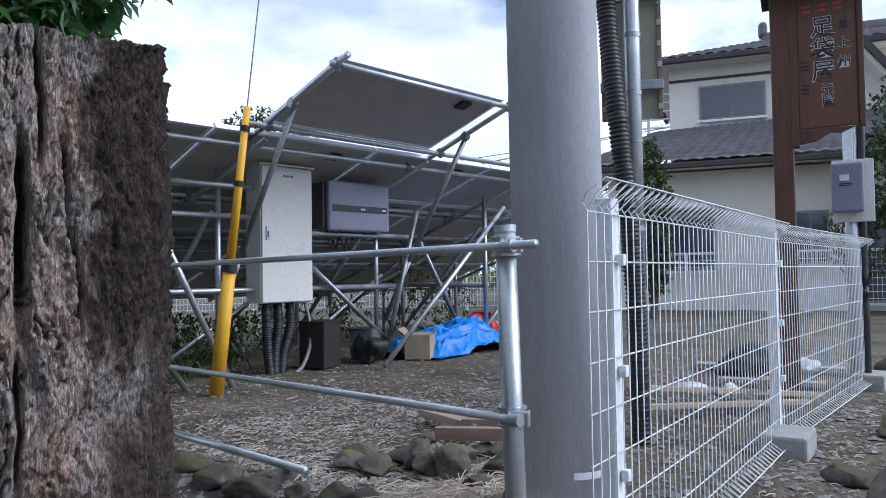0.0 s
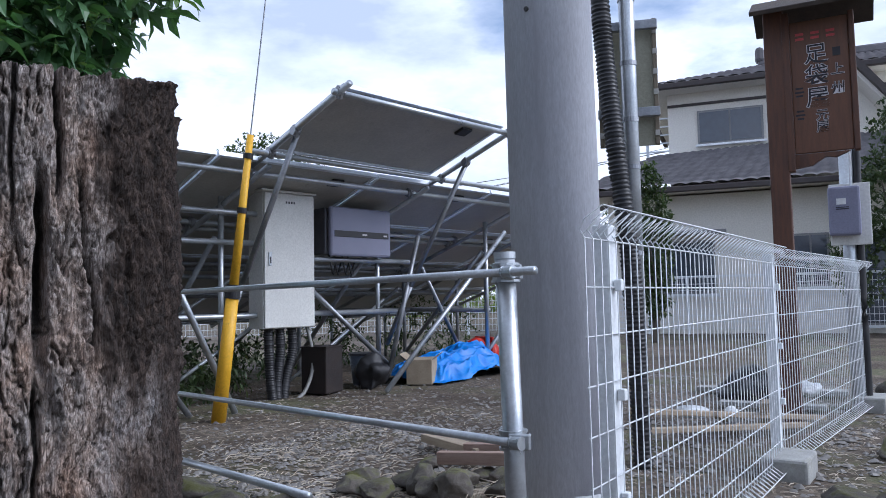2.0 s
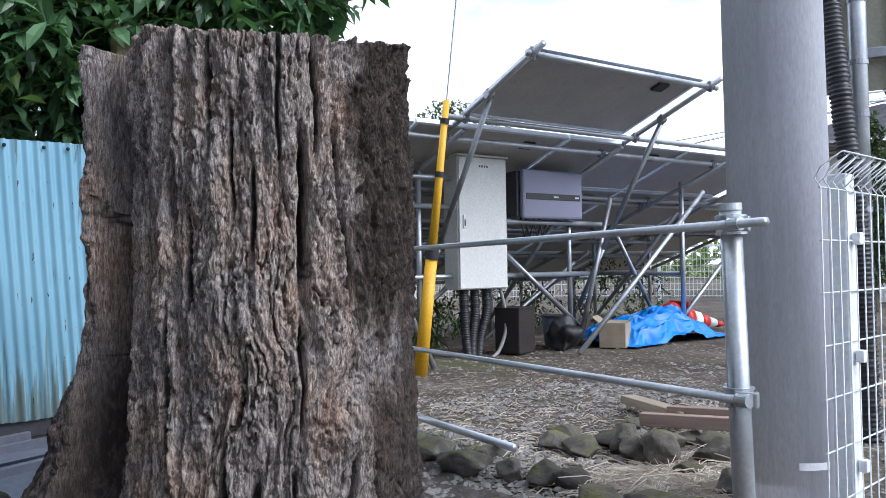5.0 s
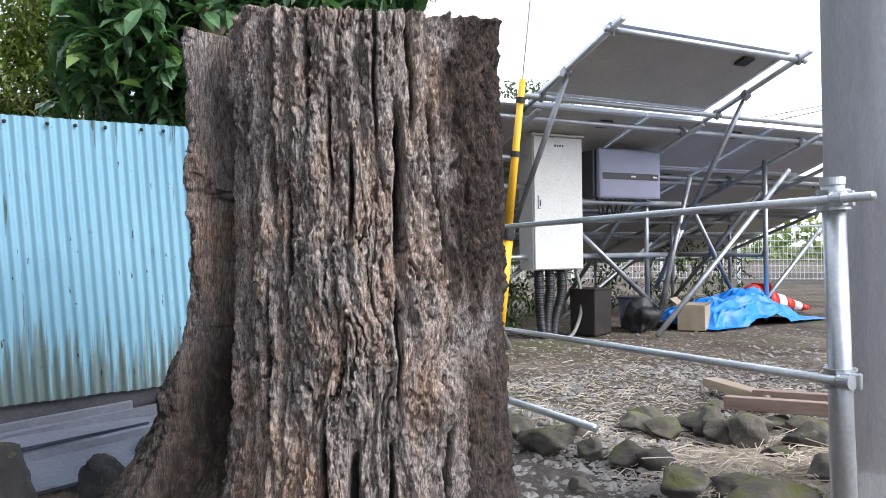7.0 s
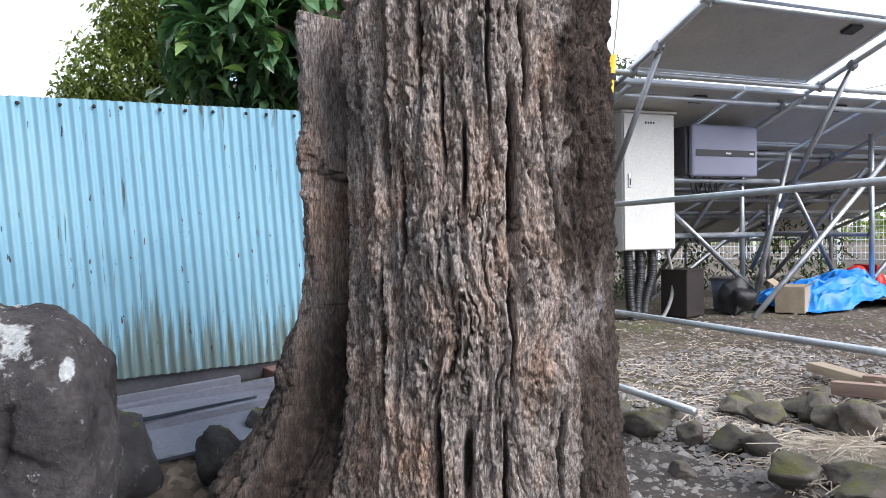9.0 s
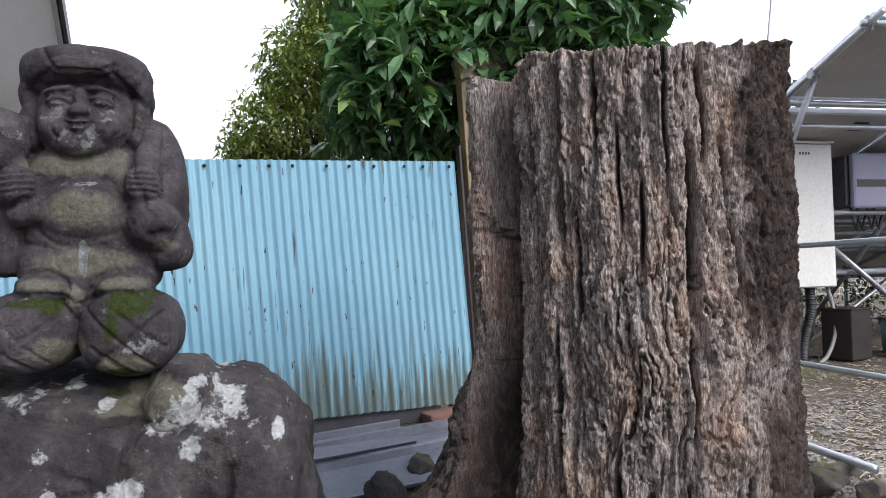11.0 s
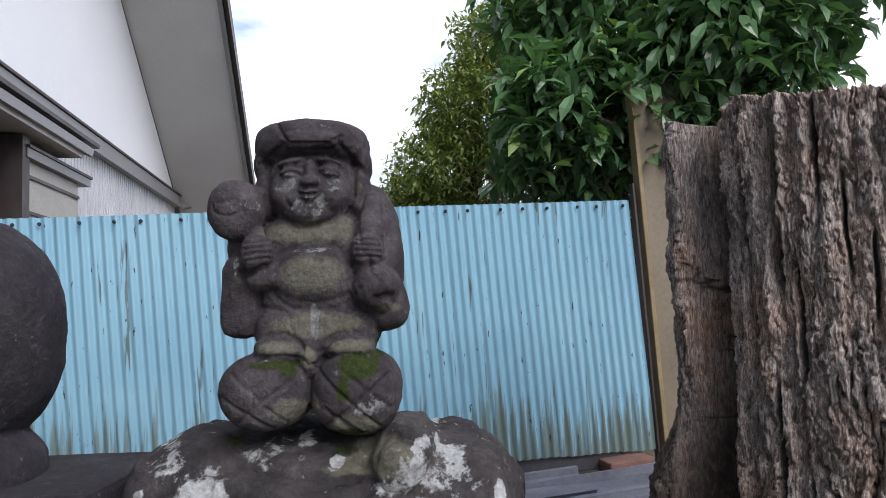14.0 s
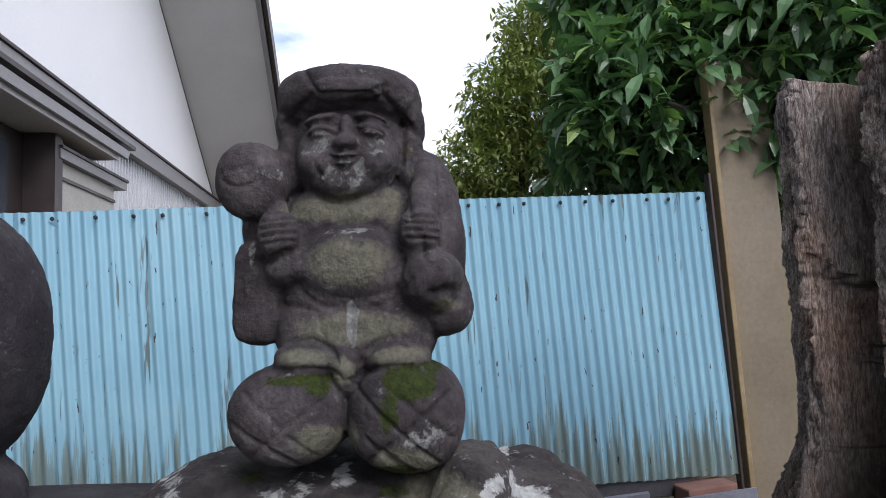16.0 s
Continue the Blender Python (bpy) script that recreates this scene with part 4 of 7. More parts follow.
def neighbour_statue(at, rz):
    """The neighbour shows only its sleeve, round side and rump."""
    bm = bmesh.new()
    lump(bm, (0.0, 0.0, 0.27), (0.16, 0.165, 0.19), (0, 0, 0), (0.85, 0.85, 0.85))
    lump(bm, (0.06, -0.06, 0.29), (0.13, 0.115, 0.15), (0, 0, 0), (0.8, 0.8, 0.8))
    lump(bm, (0.02, -0.015, 0.055), (0.16, 0.158, 0.085), (0, 0, 0), (0.8, 0.85, 0.85))
    lump(bm, (0.04, -0.1, 0.15), (0.13, 0.09, 0.09))
    lump(bm, (0.0, -0.09, 0.47), (0.09, 0.09, 0.09))
    ob = part("stone_statue", bm, SMOOTH_STONE, None, "", True)
    carve(ob, 0.005, 5)
    ob.modifiers["relief"].strength = 0.006
    ob.modifiers["pits"].strength = 0.003
    me = settle(ob)
    chisel(me, [([(-0.15, 0.36), (-0.02, 0.40), (0.05, 0.37)], 0.006, 0.006), ([(-0.02, 0.30), (0.0, 0.2), (-0.06, 0.13)], 0.007, 0.008), ([(-0.14, 0.12), (0.0, 0.135), (0.13, 0.115)], 0.008, 0.008), ([(-0.1, 0.25), (-0.02, 0.24)], 0.006, 0.005)])
    growth(me, "sage", [(-0.02, 0.18, 0.03, 0.04, 0.6)])
    growth(me, "pale", [(0.0, 0.18, 0.012, 0.02, 0.7), (-0.03, 0.30, 0.01, 0.01, 0.8), (0.06, 0.10, 0.02, 0.01, 0.5)])
    ob.matrix_basis = pose(*at, 0, 0, rz)
    return ob


SMOOTH_STONE = carved_stone("dark smooth stone", [(0.34, (0.016, 0.014, 0.017)), (0.5, (0.028, 0.025, 0.030)), (0.7, (0.048, 0.045, 0.050))], (0.16, 0.165, 0.16), (0.07, 0.07, 0.06), (0.03, 0.04, 0.01), 13, 0.004)
tagged(neighbour_statue((-0.77, -0.925, 0.59), 0), "dark smooth rounded stone statue seen from its side", "statue", "garden statues")


def plinth():
    """A low block under the second statue, two lifting holes in its upper edge."""
    p = thing("plinth", "low dark stone plinth with two holes under the second statue", "plinth", at=(-0.80, -0.90, 0.0), rz=-3)
    bm = bmesh.new()
    box(bm, (0.34, 0.52, 0.12), (0, 0, 0.575), None, 0.012)
    box(bm, (0.30, 0.40, 0.53), (0, -0.02, 0.25), None, 0.02)
    bmesh.ops.subdivide_edges(bm, edges=list(bm.edges), cuts=3, use_grid_fill=True)
    for v in bm.verts:
        v.co += Vector((1, 1, 1)) * 0.005 * noise.noise(v.co * 16)
    part("block", bm, SMOOTH_STONE, p)
    for y in (0.12, 0.19):
        bm = bmesh.new()
        rod(bm, (0.14, y, 0.622), (0.176, y, 0.612), 0.009, 12)
        part("lifting_hole", bm, BLACK, p, "dark lifting hole")


plinth()


def base_rock():
    """A squared-off boulder: shoulders on either side, a cleft, a cement bed round the statue's foot."""
    bm = bmesh.new()
    lump(bm, (0.0, 0.0, 0.36), (0.30, 0.30, 0.345), (0, 0, 0), (0.72, 0.72, 0.72), 6)
    lump(bm, (0.06, 0.195, 0.49), (0.20, 0.125, 0.205), (0, 0, 0), (0.8, 0.8, 0.75), 5)
    lump(bm, (0.06, -0.165, 0.50), (0.20, 0.145, 0.205), (0, 0, 0), (0.8, 0.85, 0.75), 5)
    lump(bm, (0.12, -0.03, 0.42), (0.18, 0.25, 0.26), (0, 0, 0), (0.8, 0.85, 0.7), 5)
    lump(bm, (0.0, 0.03, 0.1), (0.36, 0.40, 0.24), seg=5)
    lump(bm, (0.12, 0.13, 0.665), (0.13, 0.055, 0.05), (30, 0, 0), seg=4)
    ob = part("rock", bm, ROCK, None, "", True)
    carve(ob, 0.0055, 5)
    ob.modifiers["relief"].strength = 0.035
    ob.modifiers["relief"].texture.noise_scale = 0.1
    ob.modifiers["pits"].strength = 0.014
    ob.modifiers["pits"].texture.noise_scale = 0.035
    me = settle(ob)
    chisel(me, [([(0.085, 0.64), (0.075, 0.60), (0.085, 0.55)], 0.008, 0.02), ([(-0.14, 0.665), (-0.05, 0.658), (0.02, 0.645), (0.07, 0.65)], 0.005, 0.010), ([(-0.16, 0.565), (-0.06, 0.55), (0.05, 0.57)], 0.007, 0.010), ([(0.20, 0.58), (0.19, 0.50)], 0.008, 0.016), ([(-0.02, 0.60), (0.03, 0.58)], 0.006, 0.008),
                ([(-0.25, 0.6), (-0.2, 0.62), (-0.12, 0.61)], 0.006, 0.008), ([(0.1, 0.53), (0.18, 0.54), (0.25, 0.50)], 0.008, 0.01)])
    growth(me, "pale", [(-0.145, 0.612, 0.044, 0.05, 1.05), (0.17, 0.66, 0.085, 0.035, 0.62), (0.125, 0.64, 0.05, 0.02, 0.64), (0.22, 0.635, 0.05, 0.025, 0.52), (0.15, 0.605, 0.022, 0.022, 0.68), (0.07, 0.555, 0.035, 0.028, 0.78), (-0.01, 0.69, 0.02, 0.008, 0.75), (0.035, 0.665, 0.014, 0.01, 0.75), (-0.07, 0.675, 0.04, 0.018, 0.58), (-0.215, 0.675, 0.05, 0.03, 0.58), (-0.03, 0.615, 0.016, 0.014, 0.68), (-0.015, 0.565, 0.012, 0.012, 0.85), (0.265, 0.62, 0.012, 0.02, 0.7), (0.165, 0.69, 0.03, 0.015, 0.68), (-0.11, 0.55, 0.02, 0.012, 0.8), (-0.235, 0.63, 0.012, 0.014, 0.7)])
    growth(me, "sage", [(0.105, 0.675, 0.05, 0.03, 1.3), (0.07, 0.66, 0.05, 0.012, 1.2)])
    growth(me, "moss", [(0.05, 0.678, 0.035, 0.008, 0.8), (-0.12, 0.69, 0.02, 0.008, 0.7), (0.13, 0.52, 0.04, 0.02, 0.65), (0.16, 0.47, 0.04, 0.03, 0.6), (-0.28, 0.50, 0.03, 0.08, 0.8)])
    ob.location = (-0.83, -0.338, 0.0)
    return tagged(ob, "large dark boulder with pale lichen patches under the statue", "rock")


base_rock()


# ---- corrugated fence ----
def fence_x(y):
    return -2.04 - 0.22 * y


def corrugated_fence():
    """Sheets of small-wave corrugated steel, lapped, on a foot board; the ribs lean slightly."""
    f = thing("corrugated_fence", "sky blue corrugated metal fence, algae-streaked at its foot", "fence")
    way = Vector((-0.22, 1.0, 0)).normalized()
    out = Vector((way.y, -way.x, 0))
    y_end, width = 0.618, 0.66
    for s in range(7):
        verts, faces = [], []
        cols = int(width / 0.004) + 1
        zs = [i / 6 for i in range(7)]
        for i in range(cols + 1):
            u = -width * i / cols
            w = 0.0058 * math.sin(2 * math.pi * (u - s * width) / 0.0318) + 0.002 * (s % 2)
            for v in zs:
                d = u - s * width
                lo = 0.362 + 0.004 * noise.noise(Vector((d * 9, 0, 0)))
                hi = 1.226 + 0.03 * d
                z = lo + (hi - lo) * v
                p = Vector((fence_x(y_end), y_end, z)) + way * (d - 0.068 * (z - 0.362)) + out * (w + 0.012 * noise.noise(Vector((d * 2, v * 2, 4))))
                verts.append(p)
        k = len(zs)
        for i in range(cols):
            for j in range(k - 1):
                faces.append((i * k + j, i * k + j + 1, (i + 1) * k + j + 1, (i + 1) * k + j))
        raw("sheet", verts, faces, BLUE_SHEET, f, True)
    # fixing nails below the top edge
    nail = None
    for n in range(48):
        d = -0.03 - n * 0.092 - 0.012 * math.sin(n * 2.3)
        p = Vector((fence_x(y_end), y_end, 1.206 + 0.03 * d)) + way * (d - 0.055) + out * 0.008
        if nail is None:
            bm = bmesh.new()
            bmesh.ops.create_icosphere(bm, subdivisions=1, radius=0.0065)
            nail = part("nail", bm, RUST_CAN, f)
            nail.location = p
        else:
            share("nail", nail.data, f, Matrix.Translation(p))
    return f


corrugated_fence()

bm = bmesh.new()
for k in range(4):
    y0, y1 = 0.5 - k * 1.2, 0.5 - (k + 1) * 1.2 + 0.01
    box(bm, (0.03, 1.19, 0.06), ((fence_x(y0) + fence_x(y1)) / 2 - 0.035, (y0 + y1) / 2, 0.335), pose(0, 0, 0, 0, 0, 12.4), 0.004)
tagged(part("foot_board", bm, DARK_GREY), "dark foot board under the corrugated fence", "board", kind="structure")


def fence_end_board():
    """A tall stained board that stands at the fence's end, an ochre strip on its edge."""
    e = thing("beige_board", "tall stained beige board with ochre edge strip at fence end", "board", at=(-2.235, 0.735, 0.0), rz=12)
    lean = pose(0, 0, 0, 3.0, 0, 0)
    bm = bmesh.new()
    box(bm, (0.03, 0.2, 1.5), (0, 0.0, 0.92), lean, 0.004)
    part("panel", bm, BEIGE, e)
    bm = bmesh.new()
    box(bm, (0.045, 0.016, 1.5), (0.006, -0.109, 0.92), lean, 0.003)
    part("edge_strip", bm, BEIGE_TRIM, e, "ochre edge strip")
    bm = bmesh.new()
    box(bm, (0.03, 0.01, 1.1), (0.0, -0.124, 0.74), lean, 0.003)
    part("dark_edge", bm, FASCIA, e, "dark inner edge")


fence_end_board()


def sheet_tray(at, rz, length, width, tilt):
    """A lipped sheet of roofing steel that lies on the soil."""
    bm = bmesh.new()
    prof = [(-width / 2, 0.03), (-width / 2 + 0.004, 0.03), (-width / 2 + 0.01, 0.0), (-width * 0.2, 0.0), (-width * 0.18, 0.02), (-width * 0.13, 0.02), (-width * 0.11, 0.0), (width / 2 - 0.02, 0.0), (width / 2 - 0.012, 0.022), (width / 2, 0.022)]
    rows = [[bm.verts.new((p, y, z + dz)) for p, z in prof] for y in (-length / 2, length / 2) for dz in (0.0,)]
    for a, b, c, d in zip(rows[0], rows[0][1:], rows[1][1:], rows[1]):
        bm.faces.new((a, b, c, d))
    bmesh.ops.solidify(bm, geom=list(bm.faces), thickness=0.003)
    ob = part("metal_sheet", bm, TRAY)
    ob.matrix_basis = pose(*at, tilt, 14, rz)
    return tagged(ob, "blue-grey lipped metal roofing sheet lying below the fence", "metal sheet", "loose sheets")


sheet_tray((-1.99, -0.10, 0.275), 13, 0.9, 0.26, 3)
sheet_tray((-1.86, 0.12, 0.225), 9, 1.1, 0.34, 5)
bm = bmesh.new()
box(bm, (0.1, 0.16, 0.066), (0, 0, 0), None, 0.006)
ob = part("red_block", bm, BRICK_RED)
ob.matrix_basis = pose(-2.13, 0.50, 0.315, 4, 0, 13)
tagged(ob, "reddish concrete block under the fence's lower edge", "block")


# ---- field stones ----
def field_stone(at, size, seed, rz=0, mat=FIELD_STONE, label="grey field stone half covered in moss on soil", rough=0.2):
    bm = bmesh.new()
    stone_mesh(bm, size, seed, sub=4, rough=rough, facets=16)
    ob = part("field_stone", bm, mat, None, "", True)
    ob.matrix_basis = pose(*at, 0, 0, rz)
    return tagged(ob, label, "stone", "field stones")


for i, (x, y, z, sx, sy, sz) in enumerate([
        (-1.28, 1.89, 0.05, 0.083, 0.07, 0.072), (-1.21, 2.04, 0.03, 0.078, 0.06, 0.05), (-1.08, 2.05, 0.03, 0.15, 0.11, 0.065), (-1.59, 2.55, 0.06, 0.1, 0.08, 0.08),
        (-1.7, 2.52, 0.04, 0.085, 0.065, 0.065), (-1.56, 2.04, 0.03, 0.075, 0.06, 0.052), (-1.67, 2.02, 0.03, 0.09, 0.07, 0.058), (-1.83, 1.96, 0.02, 0.065, 0.05, 0.055),
        (-2.03, 1.89, 0.03, 0.12, 0.09, 0.062), (-1.57, 2.88, 0.04, 0.085, 0.065, 0.065), (-1.91, 2.42, 0.03, 0.105, 0.08, 0.055), (-1.95, 2.68, 0.03, 0.11, 0.08, 0.05),
        (-1.59, 1.72, -0.02, 0.055, 0.045, 0.035), (-1.78, 2.98, 0.02, 0.078, 0.06, 0.042), (-2.16, 3.02, 0.02, 0.075, 0.06, 0.04), (-2.3, 1.88, 0.02, 0.13, 0.1, 0.07), (-2.6, 1.92, 0.02, 0.14, 0.1, 0.075), (-1.12, 2.42, 0.03, 0.09, 0.08, 0.07),
        (-0.1, 3.3, 0.02, 0.16, 0.13, 0.13), (-0.35, 3.55, 0.0, 0.1, 0.09, 0.08), (0.05, 3.9, 0.0, 0.2, 0.18, 0.14), (-0.3, 4.6, 0.02, 0.2, 0.16, 0.13), (-0.45, 5.6, 0.03, 0.2, 0.16, 0.15), (-0.75, 6.9, 0.05, 0.25, 0.2, 0.2),
        (-1.5, 1.02, 0.0, 0.09, 0.07, 0.05), (-1.9, 1.25, 0.02, 0.1, 0.08, 0.06), (-1.82, 2.61, 0.05, 0.1, 0.08, 0.07), (-2.05, 2.4, 0.03, 0.09, 0.08, 0.05), (-1.45, 2.72, 0.05, 0.08, 0.07, 0.07), (-2.12, 2.1, 0.02, 0.08, 0.06, 0.045),
        (-2.2, 2.6, 0.02, 0.09, 0.08, 0.045), (-1.74, 2.75, 0.05, 0.09, 0.07, 0.06), (-1.4, 2.5, 0.03, 0.06, 0.05, 0.04), (-2.45, 2.0, 0.01, 0.07, 0.06, 0.04)]):
    field_stone((x, y, z - 0.012), (sx * 1.15, sy * 1.15, sz), 40 + i, i * 47)
for i, (x, y, z, sx, sy, sz) in enumerate([(-1.72, -0.06, 0.205, 0.17, 0.18, 0.19), (-1.62, 0.21, 0.20, 0.08, 0.07, 0.09), (-1.85, 0.36, 0.22, 0.06, 0.055, 0.06), (-1.55, 0.33, 0.21, 0.05, 0.05, 0.04),
                                           (-1.55, -0.75, 0.3, 0.12, 0.22, 0.12), (-1.45, -1.15, 0.36, 0.13, 0.22, 0.12), (-1.35, -0.4, 0.25, 0.14, 0.2, 0.18)]):
    field_stone((x, y, z), (sx, sy, sz), 80 + i, i * 31, STONE, "dark blocky garden stone standing before the blue fence")
field_stone((-0.77, -0.93, 0.28), (0.26, 0.22, 0.34), 97, 0, STONE, "dark boulder that carries the second statue")


def scattered(name, label, count, spots, mat, seed, lo, hi, kind):
    """Loose pebbles or straw strewn over stretches of ground, joined as one."""
    rnd = random.Random(seed)
    verts, faces = [], []
    for _ in range(count):
        x0, x1, y0, y1 = rnd.choice(spots)
        x, y = rnd.uniform(x0, x1), rnd.uniform(y0, y1)
        if math.hypot(x - STUMP[0], y - STUMP[1]) < 0.36:
            continue
        z = ground_z(x, y)
        s = rnd.uniform(lo, hi) * (0.6 + rnd.random() ** 3)
        n = len(verts)
        a = rnd.uniform(0, math.pi * 2)
        c, d = math.cos(a), math.sin(a)
        if kind == "pebble":
            f = rnd.uniform(0.45, 0.8)
            for p in ((1, 0, 0), (0.2, 0.75, 0.15), (-0.9, 0.35, 0), (-0.6, -0.7, 0.1), (0.5, -0.65, 0), (0.15, 0.1, 0.8), (-0.35, -0.1, 0.7)):
                px, py, pz = (v * s * rnd.uniform(0.8, 1.15) for v in p)
                verts.append((x + px * c - py * d, y + px * d + py * c, z + pz * f + s * 0.1))
            faces += [(n, n + 1, n + 5), (n + 1, n + 6, n + 5), (n + 1, n + 2, n + 6), (n + 2, n + 3, n + 6), (n + 3, n + 5, n + 6), (n + 3, n + 4, n + 5), (n + 4, n, n + 5), (n, n + 4, n + 3), (n, n + 3, n + 2), (n, n + 2, n + 1)]
        else:
            w, length = rnd.uniform(0.0012, 0.0028), s
            lift = rnd.uniform(0.0, 0.25) * length
            bend = rnd.uniform(-0.15, 0.15) * length
            for u, h in ((-0.5, 0.003), (0.0, 0.006 + lift * 0.7), (0.5, 0.004 + lift * rnd.random())):
                mx, my = x + c * u * length - d * bend * (1 - abs(u) * 2), y + d * u * length + c * bend * (1 - abs(u) * 2)
                verts += [(mx - d * w, my + c * w, z + h), (mx + d * w, my - c * w, z + h), (mx, my, z + h + w * 1.4)]
            for k in (0, 3):
                faces += [(n + k, n + k + 1, n + k + 4, n + k + 3), (n + k + 1, n + k + 2, n + k + 5, n + k + 4), (n + k + 2, n + k, n + k + 3, n + k + 5)]
    return tagged(raw(name, verts, faces, mat), label, name, kind="stuff")


scattered("gravel", "loose grey gravel strewn over the yard", 14000, [(-6, -1.0, 1.9, 6.5), (-2.8, -0.9, 1.0, 2.4), (-3.5, -1.2, 2.0, 4.0), (-2.6, -1.1, 1.2, 2.0)], PEBBLE, 3, 0.008, 0.022, "pebble")
scattered("gravel", "loose grey gravel beyond the mesh fence", 5000, [(-3.5, -0.9, 3.5, 8.0), (-0.9, 0.6, 2.6, 7.0)], PEBBLE, 4, 0.008, 0.025, "pebble")
scattered("straw", "dry broken straw lying among the stones", 4600, [(-3.2, -1.2, 2.1, 3.3), (-2.2, -1.0, 2.0, 2.9), (-3.6, -0.9, 1.9, 3.8), (-1.7, -0.75, 1.85, 2.6), (-5, -2, 2.4, 4.6), (-0.8, 0.4, 3.0, 6.5)], STRAW, 5, 0.02, 0.07, "straw")
scattered("straw", "dry straw heap by the concrete pole", 5200, [(-1.5, -0.8, 2.0, 2.5), (-1.6, -1.05, 2.1, 2.9), (-1.45, -1.0, 2.2, 2.7)], STRAW, 6, 0.08, 0.2, "straw")


# ---- concrete pole and rail post ----
def concrete_pole():
    p = thing("utility_pole", "smooth grey concrete utility pole set in the soil", "utility pole", at=(-0.90, 2.32, 0))
    bm = bmesh.new()
    bmesh.ops.create_cone(bm, cap_ends=True, segments=64, radius1=0.154, radius2=0.136, depth=9.2, matrix=pose(0.012, 0.008, 0, 0.15, -0.4, 0) @ Matrix.Translation((0, 0, 4.4)))
    part("shaft", bm, CONCRETE_POLE, p, "", True)
    bm = bmesh.new()
    way = Vector((0.526 + 0.9, 0.21 - 2.32, 0)).normalized()
    side = Vector((-way.y, way.x, 0))
    rod(bm, way * 0.14 - side * 0.065 + Vector((0, 0, 1.78)), way * 0.146 - side * 0.066 + Vector((0, 0, 1.78)), 0.008, 16)
    part("bolt_hole", bm, BLACK, p, "dark bolt hole")
    bm = bmesh.new()
    for k in range(9):
        a0 = math.atan2(way.y, way.x) + 0.18 + k * 0.07
        a1 = a0 + 0.07
        v = [bm.verts.new((0.0125 + math.cos(a) * 0.1552, 0.008 + math.sin(a) * 0.1552, z)) for a, z in ((a0, 0.19), (a1, 0.19), (a1, 0.212), (a0, 0.212))]
        bm.faces.new(v)
    part("paint_band", bm, WHITE_PLASTIC, p, "short white paint mark")


concrete_pole()


def rail_post():
    """A galvanised scaffold post with two couplers that hold thin rails."""
    f = thing("pipe_railing", "galvanised pipe post with couplers and two thin rails", "railing")
    top, foot = Vector((-0.551, 1.60, 0.930)), Vector((-0.533, 1.612, -0.05))
    axis = (top - foot).normalized()
    bm = bmesh.new()
    rod(bm, foot, top, 0.0243, 24)
    part("post", bm, GALV, f, "", True)
    bm = bmesh.new()
    rod(bm, top - axis * 0.004, top + axis * 0.012, 0.0262, 24)
    part("cap", bm, GALV, f)
    for z, zl, stub in ((0.893, 0.885, 0.11), (0.504, 0.458, 0.025)):
        at = foot + axis * ((z + 0.05) / axis.z)
        away = Vector((-3.1, 1.86, zl)) - at
        away.normalize()
        off = Vector((0.25, -0.95, 0)).normalized() * 0.034
        bm = bmesh.new()
        rod(bm, at + off - away * stub, at + off + away * 2.7, 0.0100, 16)
        part("rail", bm, GALV, f, "", True)
        bm = bmesh.new()
        clamp_band(bm, at, axis, 0.0243, 0.036)
        clamp_band(bm, at + off - away * 0.028, away, 0.0109, 0.026)
        box(bm, (0.05, 0.02, 0.034), at + off * 0.6 - away * 0.03, pose(0, 0, 0, 0, 0, 20), 0.003)
        box(bm, (0.016, 0.014, 0.05), at - off * 0.2 + away * 0.036, pose(0, 0, 0, 0, 0, 20), 0.003)
        for s in (-1, 1):
            rod(bm, at - away * 0.036 + axis * 0.008 * s - off * 0.9, at - away * 0.036 + axis * 0.008 * s + off * 1.3, 0.004, 8)
        part("coupler", bm, GALV, f, "bright pressed steel coupler")


rail_post()
bm = bmesh.new()
a, b = Vector((-1.97, 2.10, 0.05)), Vector((-3.5, 2.13, 0.06))
rod(bm, a, b, 0.017, 16)
tagged(part("loose_pipe", bm, GALV, None, "", True), "thin galvanised pipe lying along the stones", "pipe")


# ---- white mesh fence ----
def wire_loop(bm, pts, r, seg=6):
    rings = []
    for i, p in enumerate(pts):
        p = Vector(p)
        way = (Vector(pts[min(i + 1, len(pts) - 1)]) - Vector(pts[max(i - 1, 0)])).normalized()
        q = way.to_track_quat("Z", "Y")
        rings.append([bm.verts.new(p + q @ Vector((math.cos(2 * math.pi * k / seg) * r, math.sin(2 * math.pi * k / seg) * r, 0))) for k in range(seg)])
    for a, b in zip(rings, rings[1:]):
        for k in range(seg):
            bm.faces.new((a[k], a[(k + 1) % seg], b[(k + 1) % seg], b[k]))
    return bm


